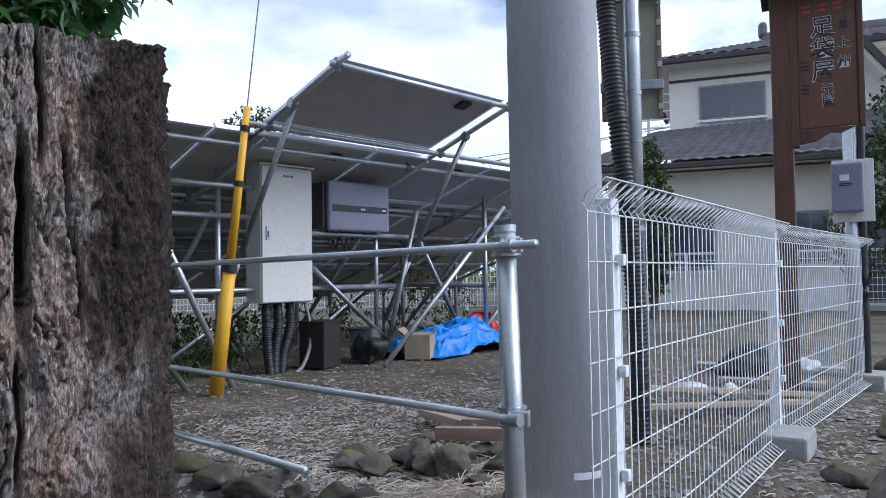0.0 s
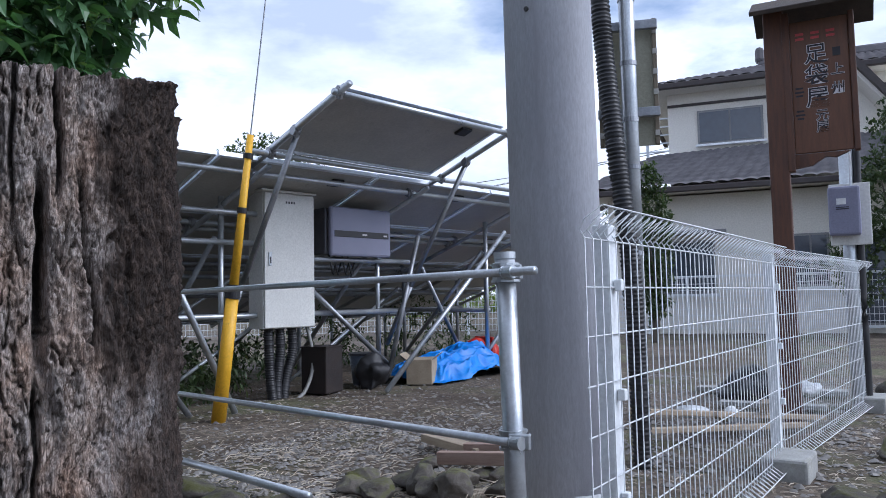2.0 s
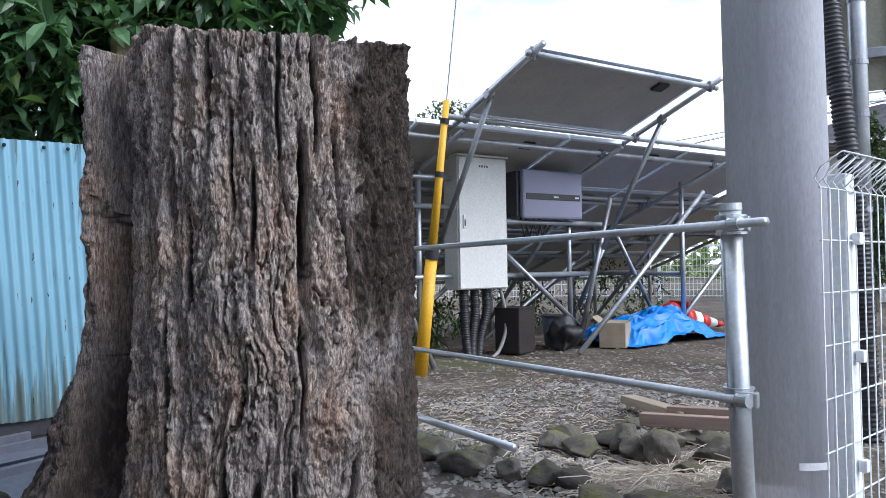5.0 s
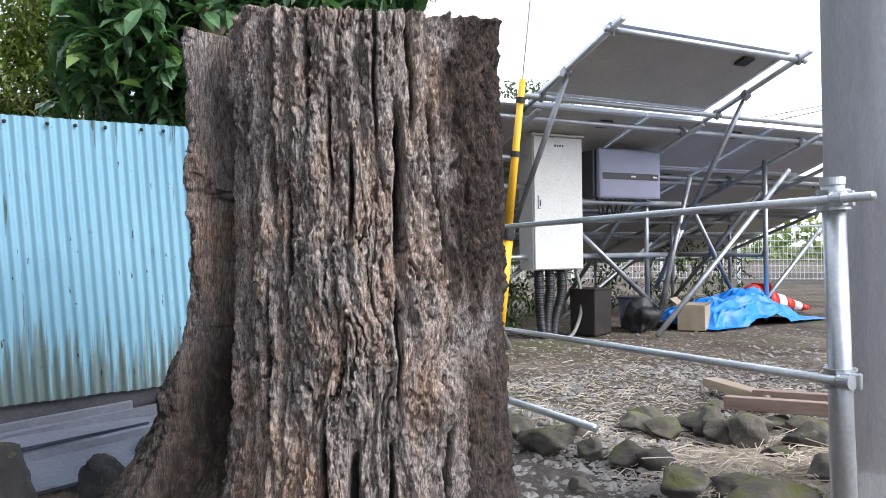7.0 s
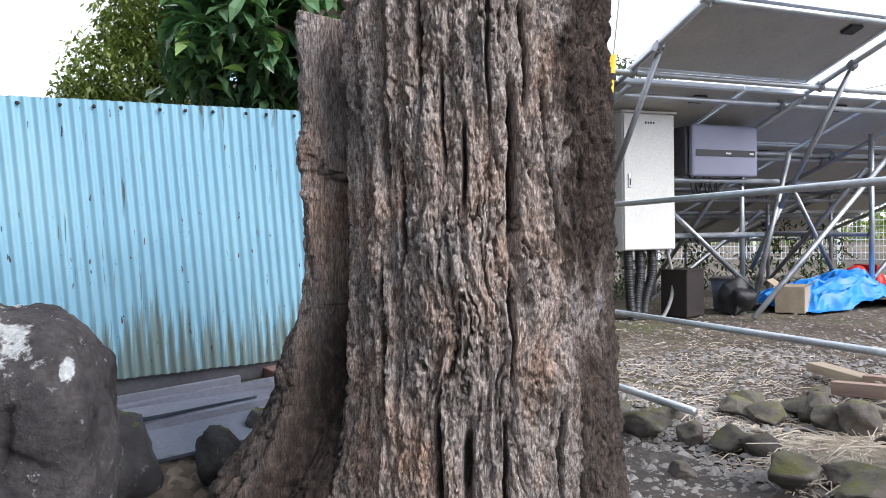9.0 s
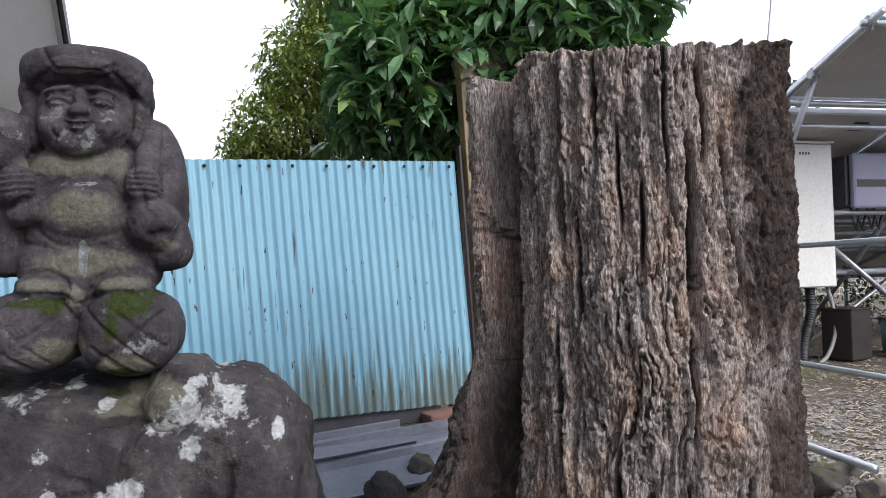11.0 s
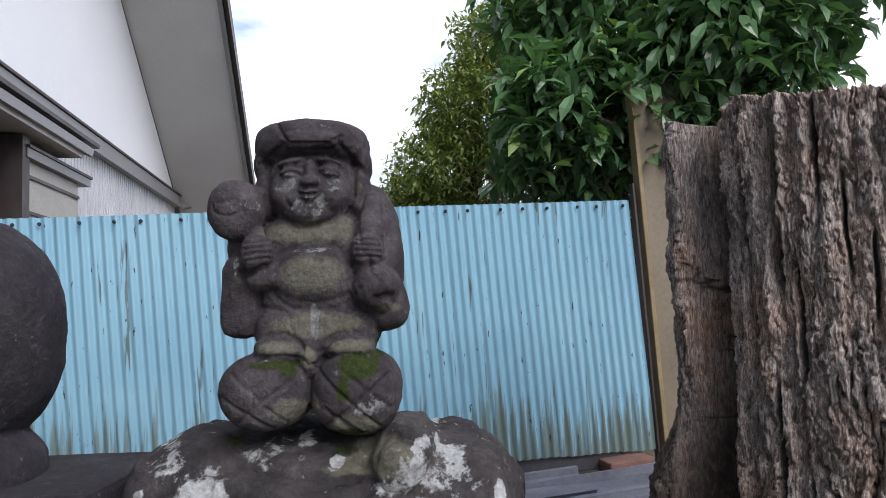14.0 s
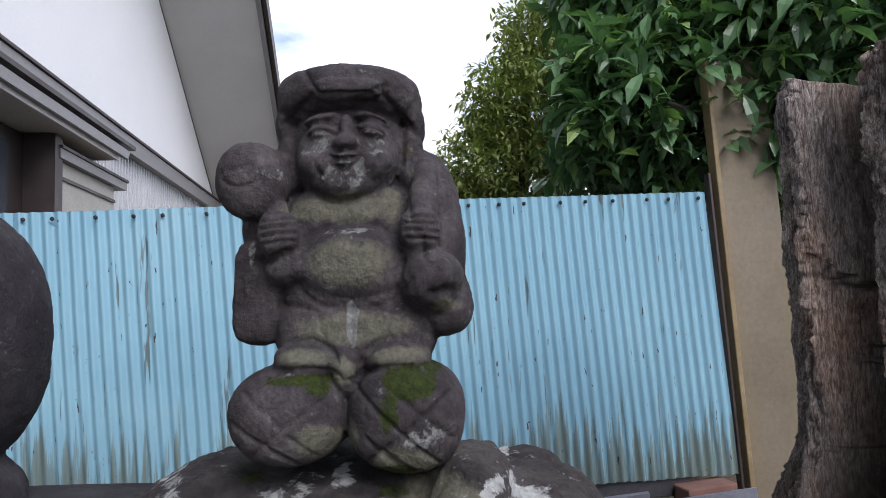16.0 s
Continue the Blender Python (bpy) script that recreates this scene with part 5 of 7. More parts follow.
def mesh_fence(p0, p1, posts, height):
    """Welded wire fence panels with folded top and foot on square posts, each set in a concrete block."""
    f = thing("mesh_fence", "white welded wire mesh fence with folded top edge", "fence", at=(*p0, 0), rz=math.degrees(math.atan2(p1[1] - p0[1], p1[0] - p0[0])))
    length = math.hypot(p1[0] - p0[0], p1[1] - p0[1])
    lo = 0.02
    # the upright wire, folded out at top and foot (x along the fence, y across)
    pts = [(0, 0.004, lo + 0.045), (0, -0.045, lo + 0.012), (0, -0.035, lo), (0, 0.0, lo + 0.028), (0, 0.0, lo + 0.05), (0, 0.0, height - 0.075), (0, 0.012, height - 0.055), (0, 0.0, height - 0.03), (0, -0.048, height), (0, -0.058, height - 0.012), (0, 0.004, height - 0.066)]
    bm = bmesh.new()
    wire_loop(bm, pts, 0.0018)
    first = part("wire", bm, WHITE_COAT, f, "", True)
    n = int(length / 0.05)
    for i in range(1, n + 1):
        share("wire", first.data, f, Matrix.Translation((i * length / n, 0, 0)))
    zs = [lo + 0.012, lo + 0.05] + [height - 0.075 - 0.12 * k for k in range(0, 8)] + [height]
    for z in zs:
        bm = bmesh.new()
        y = -0.05 if z == height or z == lo + 0.012 else 0.004
        rod(bm, (0, y, z), (length, y, z), 0.0024, 6)
        part("cross_wire", bm, WHITE_COAT, f, "", True)
    for x in posts:
        bm = bmesh.new()
        box(bm, (0.055, 0.045, height - 0.03), (x, 0.032, (height - 0.03) / 2), None, 0.004)
        part("post", bm, WHITE_COAT, f)
        for z in (height * 0.3, height * 0.55, height * 0.82):
            bm = bmesh.new()
            box(bm, (0.022, 0.02, 0.03), (x, -0.004, z), None, 0.003)
            part("wire_clip", bm, WHITE_COAT, f)
    return f


mesh_fence((-0.423, 1.75), (-0.74, 3.98), (0.20, 2.24), 1.05)
mesh_fence((-0.741, 3.985), (-0.93, 6.36), (2.23,), 1.04)
for x, y in ((-0.70, 3.82), (-0.92, 6.2)):
    bm = bmesh.new()
    box(bm, (0.2, 0.26, 0.15), (0, 0, 0), None, 0.014)
    ob = part("concrete_footing", bm, CONCRETE)
    ob.matrix_basis = pose(x + 0.02, y + 0.03, 0.02, 2, 0, 8)
    tagged(ob, "rough concrete footing block at a fence post", "block", "fence footings")


def far_fence(pts, height):
    """The same white fence along the yard's far edge."""
    for (x0, y0), (x1, y1) in zip(pts, pts[1:]):
        length = math.hypot(x1 - x0, y1 - y0)
        f = thing("mesh_fence", "white welded wire mesh fence along the yard's far edge", "fence", "far fence", at=(x0, y0, 0), rz=math.degrees(math.atan2(y1 - y0, x1 - x0)))
        verts, faces = [], []

        def bar(lo, hi):
            n = len(verts)
            for z in (lo[2], hi[2]):
                verts.extend([(lo[0], lo[1], z), (hi[0], lo[1], z), (hi[0], hi[1], z), (lo[0], hi[1], z)])
            faces.extend([(n, n + 1, n + 5, n + 4), (n + 1, n + 2, n + 6, n + 5), (n + 2, n + 3, n + 7, n + 6), (n + 3, n, n + 4, n + 7), (n + 4, n + 5, n + 6, n + 7)])
        for i in range(int(length / 0.08)):
            bar((i * 0.08, -0.003, 0.1), (i * 0.08 + 0.008, 0.003, height))
        for k in range(9):
            z = 0.12 + k * (height - 0.14) / 8
            bar((0, -0.007, z), (length, -0.004, z + 0.012))
        bar((0, -0.03, height), (length, 0.01, height + 0.03))
        tagged(raw("wire_panel", verts, faces, WHITE_COAT, f), "welded wire panel")
        for i in range(int(length / 2.0) + 1):
            bm = bmesh.new()
            span(bm, (i * 2.0 - 0.03, 0.012, 0), (i * 2.0 + 0.03, 0.06, height))
            part("post", bm, WHITE_COAT, f)


far_fence([(3.0, 18.6), (-7.3, 15.3), (-12.3, 12.6), (-16.0, 8.0)], 1.2)


# ---- solar array ----
SLOPE = math.atan(0.345)


def on_slope(x, y, drop=0.0):
    """A point on the array's plane, or that much below it."""
    return Vector((x, y, 1.985 + 0.345 * (x + 4.62) - drop))


def solar_panel(top, y0, y1, depth, label):
    """Framed panel, its back towards the street; top is the place of its upper edge."""
    e = thing("solar_panel", label, "solar panel", "solar panels", at=(top[0], (y0 + y1) / 2, top[1]))
    e.rotation_euler = (0, -SLOPE, 0)
    w = y1 - y0
    bm = bmesh.new()
    span(bm, (-depth + 0.03, -w / 2 + 0.03, 0.012), (-0.03, w / 2 - 0.03, 0.03))
    part("backsheet", bm, BACKSHEET, e, "dull pale backsheet")
    bm = bmesh.new()
    span(bm, (-depth + 0.03, -w / 2 + 0.03, 0.0305), (-0.03, w / 2 - 0.03, 0.035))
    part("cells", bm, PANEL_GLASS, e, "dark blue glass cells")
    for lo, hi in (((-0.032, -w / 2, 0), (0, w / 2, 0.042)), ((-depth, -w / 2, 0), (-depth + 0.032, w / 2, 0.042)),
                   ((-depth + 0.032, -w / 2, 0), (-0.032, -w / 2 + 0.032, 0.042)), ((-depth + 0.032, w / 2 - 0.032, 0), (-0.032, w / 2, 0.042))):
        bm = bmesh.new()
        span(bm, lo, hi, 0.002)
        part("frame_bar", bm, ALU, e, "bright aluminium frame bar")
    bm = bmesh.new()
    box(bm, (0.11, 0.13, 0.025), (-0.2, w / 2 - 0.35, -0.001), None, 0.005)
    part("junction_box", bm, BLACK, e, "black junction box")
    return e


first = solar_panel((-3.63, 2.395), 3.72, 5.60, 1.0, "tilted solar panel seen from its pale underside, top row")
proto = None
for row in range(4):
    for col in range(4 if row == 0 else 5):
        x = -4.62 - row * 0.955
        y0 = 1.62 + col * 1.67
        if proto is None:
            proto = solar_panel((x, on_slope(x, 0).z), y0, y0 + 1.65, 1.0, "tilted solar panel seen from its shaded underside")
        else:
            copy_thing(proto, Matrix.Translation((x, y0 + 0.825, on_slope(x, 0).z)) @ Matrix.Rotation(-SLOPE, 4, "Y"))


def rack():
    f = thing("panel_rack", "galvanised scaffold pipe rack that carries the solar panels", "rack")

    # pipes further back and most braces take the darker steel
    def pipe(a, b, r=0.0243, mat=GALV, ends=()):
        bm = bmesh.new()
        rod(bm, a, b, r, 10)
        part("pipe", bm, mat, f, "", True)

    def joint(at, way=(0, 1, 0)):
        bm = bmesh.new()
        clamp_band(bm, at, way, 0.0243, 0.05)
        box(bm, (0.06, 0.03, 0.09), at, pose(0, 0, 0, 20, 30, 15), 0.006)
        part("coupler", bm, GALV_DARK, f)
    # beams along the rows, below the panels
    pipe((-3.62, 3.60, 2.34), (-3.62, 5.75, 2.34))
    pipe((-4.48, 3.45, 2.02), (-4.48, 7.2, 2.02))
    for row in range(5):
        x = -4.72 - row * 0.93
        for dx in (0.0, -0.12) if row in (1, 2) else (0.0,):
            p = on_slope(x + dx, 0, 0.055)
            pipe((p.x, 1.6, p.z), (p.x, 8.35 if row < 1 else 10.0, p.z), mat=GALV if row < 2 else GALV_DARK)
            for y in (3.62, 5.45, 7.15):
                joint((p.x, y, p.z))
    # rafters down the slope
    for y in (2.0, 3.66, 5.5, 7.2, 8.2, 9.8):
        pipe(on_slope(-4.5 if y < 9 else -5.6, y, 0.1), on_slope(-8.5, y, 0.1), mat=GALV_DARK)
    for y in (3.66, 5.66):
        a, b = Vector((-3.5, y, 2.39)), Vector((-4.75, y, 1.955))
        pipe(a, b)
        joint((-3.62, y, 2.345)), joint((-4.48, y, 2.03)), joint((-4.15, y, 2.15))
        pipe((-4.17, y + 0.05, 2.18), (-4.98, y + 0.05, 0.98), mat=GALV_DARK)
        pipe((-4.98, y + 0.05, 0.98), (-5.35, y + 0.05, 0.38), mat=GALV_DARK)
    # uprights and their ties
    for x, ys in ((-5.2, (1.9, 3.65, 5.45, 7.2, 8.25)), (-6.6, (1.9, 3.65, 5.5, 7.2, 8.25)), (-8.1, (2.0, 3.65, 5.5, 7.2, 8.25, 9.8)), (-5.7, (9.8,))):
        for y in ys:
            pipe((x, y, -0.02), on_slope(x, y, 0.03), mat=GALV if x == -5.2 else GALV_DARK)
            joint((x, y, 0.72), (0, 0, 1))
    for x, z, y0, y1 in ((-5.14, 0.73, 1.7, 5.65), (-5.14, 1.24, 4.5, 5.85), (-5.14, 1.36, 2.0, 4.0), (-5.14, 1.62, 3.0, 4.3), (-6.55, 0.72, 1.7, 8.3), (-6.55, 1.12, 1.7, 8.3), (-8.05, 0.62, 1.7, 8.3), (-7.0, 0.95, 1.7, 8.3)):
        pipe((x, y0, z), (x, y1, z), mat=GALV if x > -5.5 else GALV_DARK)
    for x, y in ((-5.2, 3.65), (-5.2, 5.45), (-5.2, 7.2)):
        pipe((x, y + 0.06, 0.7), (-8.1, y + 0.06, 0.72), mat=GALV_DARK)
        pipe((-5.2, y - 0.06, 1.4), (-6.6, y - 0.06, 0.1), mat=GALV_DARK)
        pipe((-6.6, y - 0.1, 1.0), (-8.1, y - 0.1, 0.1), mat=GALV_DARK)
    # braces
    pipe((-4.5, 4.90, 0.02), (-4.55, 6.75, 1.56))
    pipe((-5.08, 4.45, 1.0), (-5.08, 5.5, 0.17), mat=GALV_DARK)
    pipe((-4.62, 2.72, 1.42), (-4.62, 3.42, 0.0))
    pipe((-4.72, 2.2, 1.2), (-4.72, 3.1, 0.0), mat=GALV_DARK)
    pipe((-5.0, 5.85, 1.5), (-5.0, 5.4, 0.1), mat=GALV_DARK)
    pipe((-5.3, 7.1, 0.02), (-5.3, 8.3, 1.0))
    pipe((-5.3, 6.2, 1.2), (-5.6, 7.3, 0.02), mat=GALV_DARK)
    pipe((-5.15, 7.15, 0.02), (-5.15, 7.15, 1.75))
    pipe((-5.25, 3.0, 0.05), (-5.25, 4.2, 0.75), r=0.016)
    pipe((-5.6, 4.6, 0.05), (-5.6, 5.9, 0.85), r=0.016)
    return f


rack()


def control_cabinet():
    c = thing("control_cabinet", "tall cream steel control cabinet mounted on the pipe rack", "cabinet", at=(-5.04, 4.235, 0.610))
    bm = bmesh.new()
    span(bm, (-0.22, -0.275, 0), (0, 0.275, 1.205), 0.006)
    part("body", bm, CABINET_PAINT, c)
    bm = bmesh.new()
    span(bm, (-0.235, -0.295, 1.205), (0.03, 0.295, 1.225), 0.005)
    part("rain_hood", bm, CABINET_PAINT, c)
    bm = bmesh.new()
    span(bm, (0.003, -0.268, 0.008), (0.022, 0.268, 1.196), 0.006)
    d = part("door", bm, CABINET_PAINT, c)
    bm = bmesh.new()
    span(bm, (0.0225, -0.232, 0.55), (0.034, -0.2, 0.67), 0.004)
    part("handle", bm, GALV, d, "chrome flush handle")
    bm = bmesh.new()
    span(bm, (0.0345, -0.222, 0.572), (0.038, -0.21, 0.63), 0.001)
    part("keyhole_plate", bm, BLACK, d)
    for k in range(4):
        bm = bmesh.new()
        span(bm, (0.0225, -0.045 + k * 0.028, 1.11), (0.0235, -0.028 + k * 0.028, 1.13))
        part("label_bar", bm, DARK_GREY, d)


control_cabinet()


def conduit(pts, r, label):
    bm = bmesh.new()
    hose(bm, pts, r, 12, 0.09, 0.022)
    return tagged(part("conduit", bm, BLACK, None, "", True), label, "conduit", "conduits")


for dy, bend in ((-0.16, 0.0), (-0.04, 0.05), (0.09, 0.09)):
    conduit([(-5.13, 4.235 + dy, 0.63), (-5.12, 4.235 + dy, 0.4), (-5.10, 4.235 + dy - bend, 0.15), (-5.06, 4.235 + dy - bend * 1.6, -0.04)], 0.042, "black ribbed conduit from the cabinet into the ground")
bm = bmesh.new()
hose(bm, [(-5.1, 4.47, 0.62), (-5.06, 4.5, 0.4), (-5.04, 4.48, 0.2), (-5.0, 4.36, 0.03), (-4.98, 4.25, -0.02)], 0.017, 8)
tagged(part("cable", bm, CABLE, None, "", True), "grey cable hanging under the cabinet", "cable")


def inverter():
    c = thing("inverter", "grey power inverter box with black display strip on the rack", "inverter", at=(-5.08, 5.09, 1.268))
    bm = bmesh.new()
    span(bm, (-0.2, -0.41, 0.02), (0.0, 0.375, 0.46), 0.012)
    part("heat_sink", bm, DARK_GREY, c, "dark rear housing")
    bm = bmesh.new()
    span(bm, (0.002, -0.385, 0.0), (0.06, 0.39, 0.475), 0.024)
    part("cover", bm, INVERTER_PAINT, c)
    bm = bmesh.new()
    span(bm, (0.0605, -0.345, 0.185), (0.066, 0.35, 0.245), 0.002)
    s = part("display_strip", bm, BLACK, c, "black display strip")
    for y, w in ((0.0, 0.06), (0.28, 0.05)):
        bm = bmesh.new()
        span(bm, (0.0665, y, 0.206), (0.068, y + w, 0.222))
        part("label_bar", bm, PALE_INK, s)
    for y in (-0.3, -0.24, -0.14, -0.07):
        bm = bmesh.new()
        hose(bm, [(-0.08, y, 0.02), (-0.06, y + 0.01, -0.1), (-0.08, y + 0.05, -0.17), (-0.13, y + 0.11, -0.1), (-0.15, y + 0.16, -0.02)], 0.009, 6)
        part("cable", bm, BLACK, c, "", True)


inverter()


def guy_guard():
    """A stay wire that rises to a pole, its foot in a yellow guard."""
    a, b = Vector((-4.36, 3.12, -0.02)), Vector((-4.15, 3.26, 2.06))
    way = (b - a).normalized()
    g = thing("guy_wire", "steel stay wire with yellow plastic guard at its foot", "stay wire")
    bm = bmesh.new()
    rod(bm, a, a + way * 0.93, 0.052, 18, 0.046)
    part("lower_guard", bm, YELLOW, g, "", True)
    bm = bmesh.new()
    rod(bm, a + way * 0.9, a + way * 1.0, 0.054, 18, 0.05)
    part("band", bm, BLACK, g, "black band")
    bm = bmesh.new()
    rod(bm, a + way * 0.93, b, 0.034, 16, 0.024)
    part("upper_guard", bm, YELLOW, g, "", True)
    for d in (1.52, 1.92):
        bm = bmesh.new()
        rod(bm, a + way * d, a + way * (d + 0.04), 0.036, 16)
        part("tie", bm, BLACK, g)
    bm = bmesh.new()
    rod(bm, b - way * 0.2, b + way * 9, 0.006, 6)
    part("strand", bm, GALV_DARK, g)


guy_guard()


# ---- things on the yard ----
def oil_can(at):
    c = thing("metal_can", "rusty dark brown square metal can on the gravel", "can", at=at, rz=20)
    bm = bmesh.new()
    box(bm, (0.27, 0.3, 0.43), (0, 0, 0.215), None, 0.015)
    part("body", bm, RUST_CAN, c)
    bm = bmesh.new()
    box(bm, (0.283, 0.313, 0.014), (0, 0, 0.424), None, 0.004)
    part("rim", bm, RUST_CAN, c)


oil_can((-5.08, 4.63, 0))
bm = bmesh.new()
stone_mesh(bm, (0.16, 0.2, 0.19), 210, sub=4, rough=0.35, facets=8)
ob = part("rubbish_bag", bm, BLACK, None, "", True)
ob.location = (-5.0, 5.2, 0.13)
tagged(ob, "slumped black plastic rubbish bag on the gravel", "bag")


def bucket(at):
    b = thing("bucket", "translucent grey plastic bucket beside the bag", "bucket", at=at)
    bm = bmesh.new()
    bmesh.ops.create_cone(bm, cap_ends=True, segments=20, radius1=0.12, radius2=0.155, depth=0.3, matrix=Matrix.Translation((0, 0, 0.15)))
    part("pail", bm, material("grey plastic", [(0.3, (0.10, 0.12, 0.17)), (0.7, (0.16, 0.19, 0.25))], 6, 0.35), b, "", True)
    bm = bmesh.new()
    bmesh.ops.create_cone(bm, cap_ends=True, segments=20, radius1=0.163, radius2=0.163, depth=0.02, matrix=Matrix.Translation((0, 0, 0.305)))
    part("rim", bm, DARK_GREY, b)


bucket((-5.28, 5.33, 0.0))
bm = bmesh.new()
box(bm, (0.26, 0.36, 0.25), (0, 0, 0.125), None, 0.008)
for s in (-1, 1):
    box(bm, (0.005, 0.34, 0.1), (s * 0.16, 0, 0.27), pose(0, 0, 0, 0, s * 50, 0))
ob = part("cardboard_box", bm, CARDBOARD)
ob.matrix_basis = pose(-4.85, 5.72, 0.0, 0, 0, 35)
tagged(ob, "small damp cardboard box with open flaps", "box")


def tarp():
    n = 90
    verts, faces = [], []
    for j in range(n + 1):
        for i in range(n + 1):
            u, v = i / n * 2 - 1, j / n * 2 - 1
            h = 0.52 * max(0, 1 - abs(u + 0.1) ** 1.6 - 0.8 * v * v) ** 0.8 + 0.3 * math.exp(-((u - 0.3) / 0.3) ** 2 - (v / 0.5) ** 2)
            p = Vector((v * 0.5, u * 1.0, 0))
            fold = 0.07 * (1 - abs(noise.noise(Vector((u * 3 + 2, v * 3, 1)))) * 2.2) + 0.035 * (1 - abs(noise.noise(Vector((u * 7, v * 7 + 4, 2)))) * 2.2)
            z = max(h * 0.4 + 0.8 * fold * min(1, h * 4 + 0.25), 0.012)
            p.x += 0.05 * noise.noise(Vector((u * 4, v * 4, 9)))
            p.y += 0.05 * noise.noise(Vector((u * 4, v * 4, 19)))
            verts.append((p.x, p.y, z))
    faces = [(j * (n + 1) + i, j * (n + 1) + i + 1, (j + 1) * (n + 1) + i + 1, (j + 1) * (n + 1) + i) for j in range(n) for i in range(n)]
    ob = raw("tarpaulin", verts, faces, TARP_BLUE)
    ob.matrix_basis = pose(-5.15, 6.62, 0.0, 0, 0, 6)
    tagged(ob, "crumpled bright blue tarpaulin heaped over goods on gravel", "tarpaulin")


tarp()


def traffic_cone(at, rz):
    c = thing("traffic_cone", "red and white traffic cone lying on its side", "traffic cone", at=at, rz=rz)
    n = 5
    for k in range(n):
        bm = bmesh.new()
        r0, r1 = 0.15 - 0.025 * k, 0.15 - 0.025 * (k + 1)
        rod(bm, (0, 0.13 * k, r0 * 0.9 + 0.02), (0, 0.13 * (k + 1), r1 * 0.9 + 0.03), r0, 18, r1)
        part("sleeve", bm, RED if k % 2 == 0 else WHITE_PLASTIC, c, "red sleeve" if k % 2 == 0 else "white reflective sleeve", True)
    bm = bmesh.new()
    box(bm, (0.36, 0.03, 0.36), (0, -0.02, 0.18), None, 0.01)
    part("base_plate", bm, RED, c)


traffic_cone((-5.6, 7.65, 0.0), -12)
bm = bmesh.new()
stone_mesh(bm, (0.17, 0.2, 0.19), 310, sub=3, rough=0.2, facets=4)
ob = part("red_sack", bm, RED, None, "", True)
ob.location = (-5.62, 7.5, 0.16)
tagged(ob, "bulging red plastic sack behind the tarpaulin", "sack")

def timber(a, b, w, h, mat, label, turn=0):
    a, b = Vector(a), Vector(b)
    bm = bmesh.new()
    m = Matrix.Translation((a + b) / 2) @ (b - a).to_track_quat("Y", "Z").to_matrix().to_4x4()
    box(bm, (w, (b - a).length, h), (0, 0, 0), pose(0, 0, 0, 0, turn, 0), 0.004)
    ob = part("timber", bm, mat)
    ob.matrix_basis = m
    return tagged(ob, label, "timber", "loose timbers")


timber((-2.0, 2.9, 0.07), (-1.35, 3.15, 0.1), 0.05, 0.06, TIMBER_RED, "reddish sawn timber lying on the stones")
timber((-2.0, 3.1, 0.08), (-1.3, 3.3, 0.12), 0.05, 0.06, TIMBER_RED, "reddish sawn timber leaning on another timber")
timber((-2.5, 3.35, 0.05), (-1.9, 3.12, 0.07), 0.09, 0.045, TIMBER, "pale sawn timber lying on the gravel")
for k, (a, b) in enumerate((((-1.55, 4.05, 0.19), (-0.95, 5.3, 0.05)), ((-1.5, 3.95, 0.1), (-0.98, 5.1, 0.03)), ((-1.62, 4.2, 0.06), (-1.5, 3.9, 0.22)), ((-1.1, 4.75, 0.2), (-1.2, 4.95, 0.05)), ((-1.3, 4.5, 0.14), (-1.35, 4.9, 0.02)))):
    timber(a, b, 0.05, 0.03, TIMBER, "pale wooden batten of a loose frame behind the fence")
bm = bmesh.new()
stone_mesh(bm, (0.3, 0.24, 0.16), 401, sub=4, rough=0.35, facets=8)
ob = part("rubbish_bag", bm, BLACK, None, "", True)
ob.location = (-1.75, 6.2, 0.1)
tagged(ob, "flat black plastic rubbish bag behind the mesh fence", "bag")
bm = bmesh.new()
stone_mesh(bm, (0.05, 0.06, 0.06), 402, sub=3, rough=0.2)
ob = part("white_bag", bm, WHITE_PLASTIC, None, "", True)
ob.location = (-1.3, 4.72, 0.1)
tagged(ob, "small white plastic bag on the wooden battens", "bag")
bm = bmesh.new()
bmesh.ops.create_cone(bm, cap_ends=True, segments=24, radius1=0.08, radius2=0.1, depth=0.03)
ob = part("white_basin", bm, WHITE_PLASTIC, None, "", True)
ob.matrix_basis = pose(-1.55, 4.75, 0.1, 8, 6, 0)
tagged(ob, "shallow white plastic basin on the ground", "basin")
bm = bmesh.new()
stone_mesh(bm, (0.09, 0.11, 0.06), 403, sub=4, rough=0.4, facets=7)
ob = part("white_bag", bm, material("clear plastic sack", [(0.3, (0.45, 0.47, 0.5)), (0.7, (0.7, 0.72, 0.75))], 12, 0.35), None, "", True)
ob.location = (-1.35, 6.3, 0.1)
tagged(ob, "crumpled pale plastic sack behind the mesh fence", "bag")
timber((-2.3, 6.5, 0.03), (-1.2, 6.8, 0.03), 0.16, 0.04, CONCRETE, "pale concrete plank lying on the ground")
timber((-1.8, 5.75, 0.03), (-1.1, 5.9, 0.03), 0.12, 0.03, CONCRETE, "pale concrete plank lying behind the fence")


# ---- steel pole with conduit and sign back ----
def steel_pole():
    p = thing("steel_pole", "galvanised steel pole with clamps behind the fence", "pole", at=(-1.36, 3.74, 0))
    bm = bmesh.new()
    rod(bm, (0, 0, -0.1), (0, 0, 4.2), 0.041, 24)
    part("shaft", bm, GALV, p, "", True)
    for z in (1.05, 1.5, 1.75, 2.05, 2.4):
        bm = bmesh.new()
        rod(bm, (0, 0, z - 0.012), (0, 0, z + 0.012), 0.045, 20)
        part("strap", bm, GALV_DARK, p)


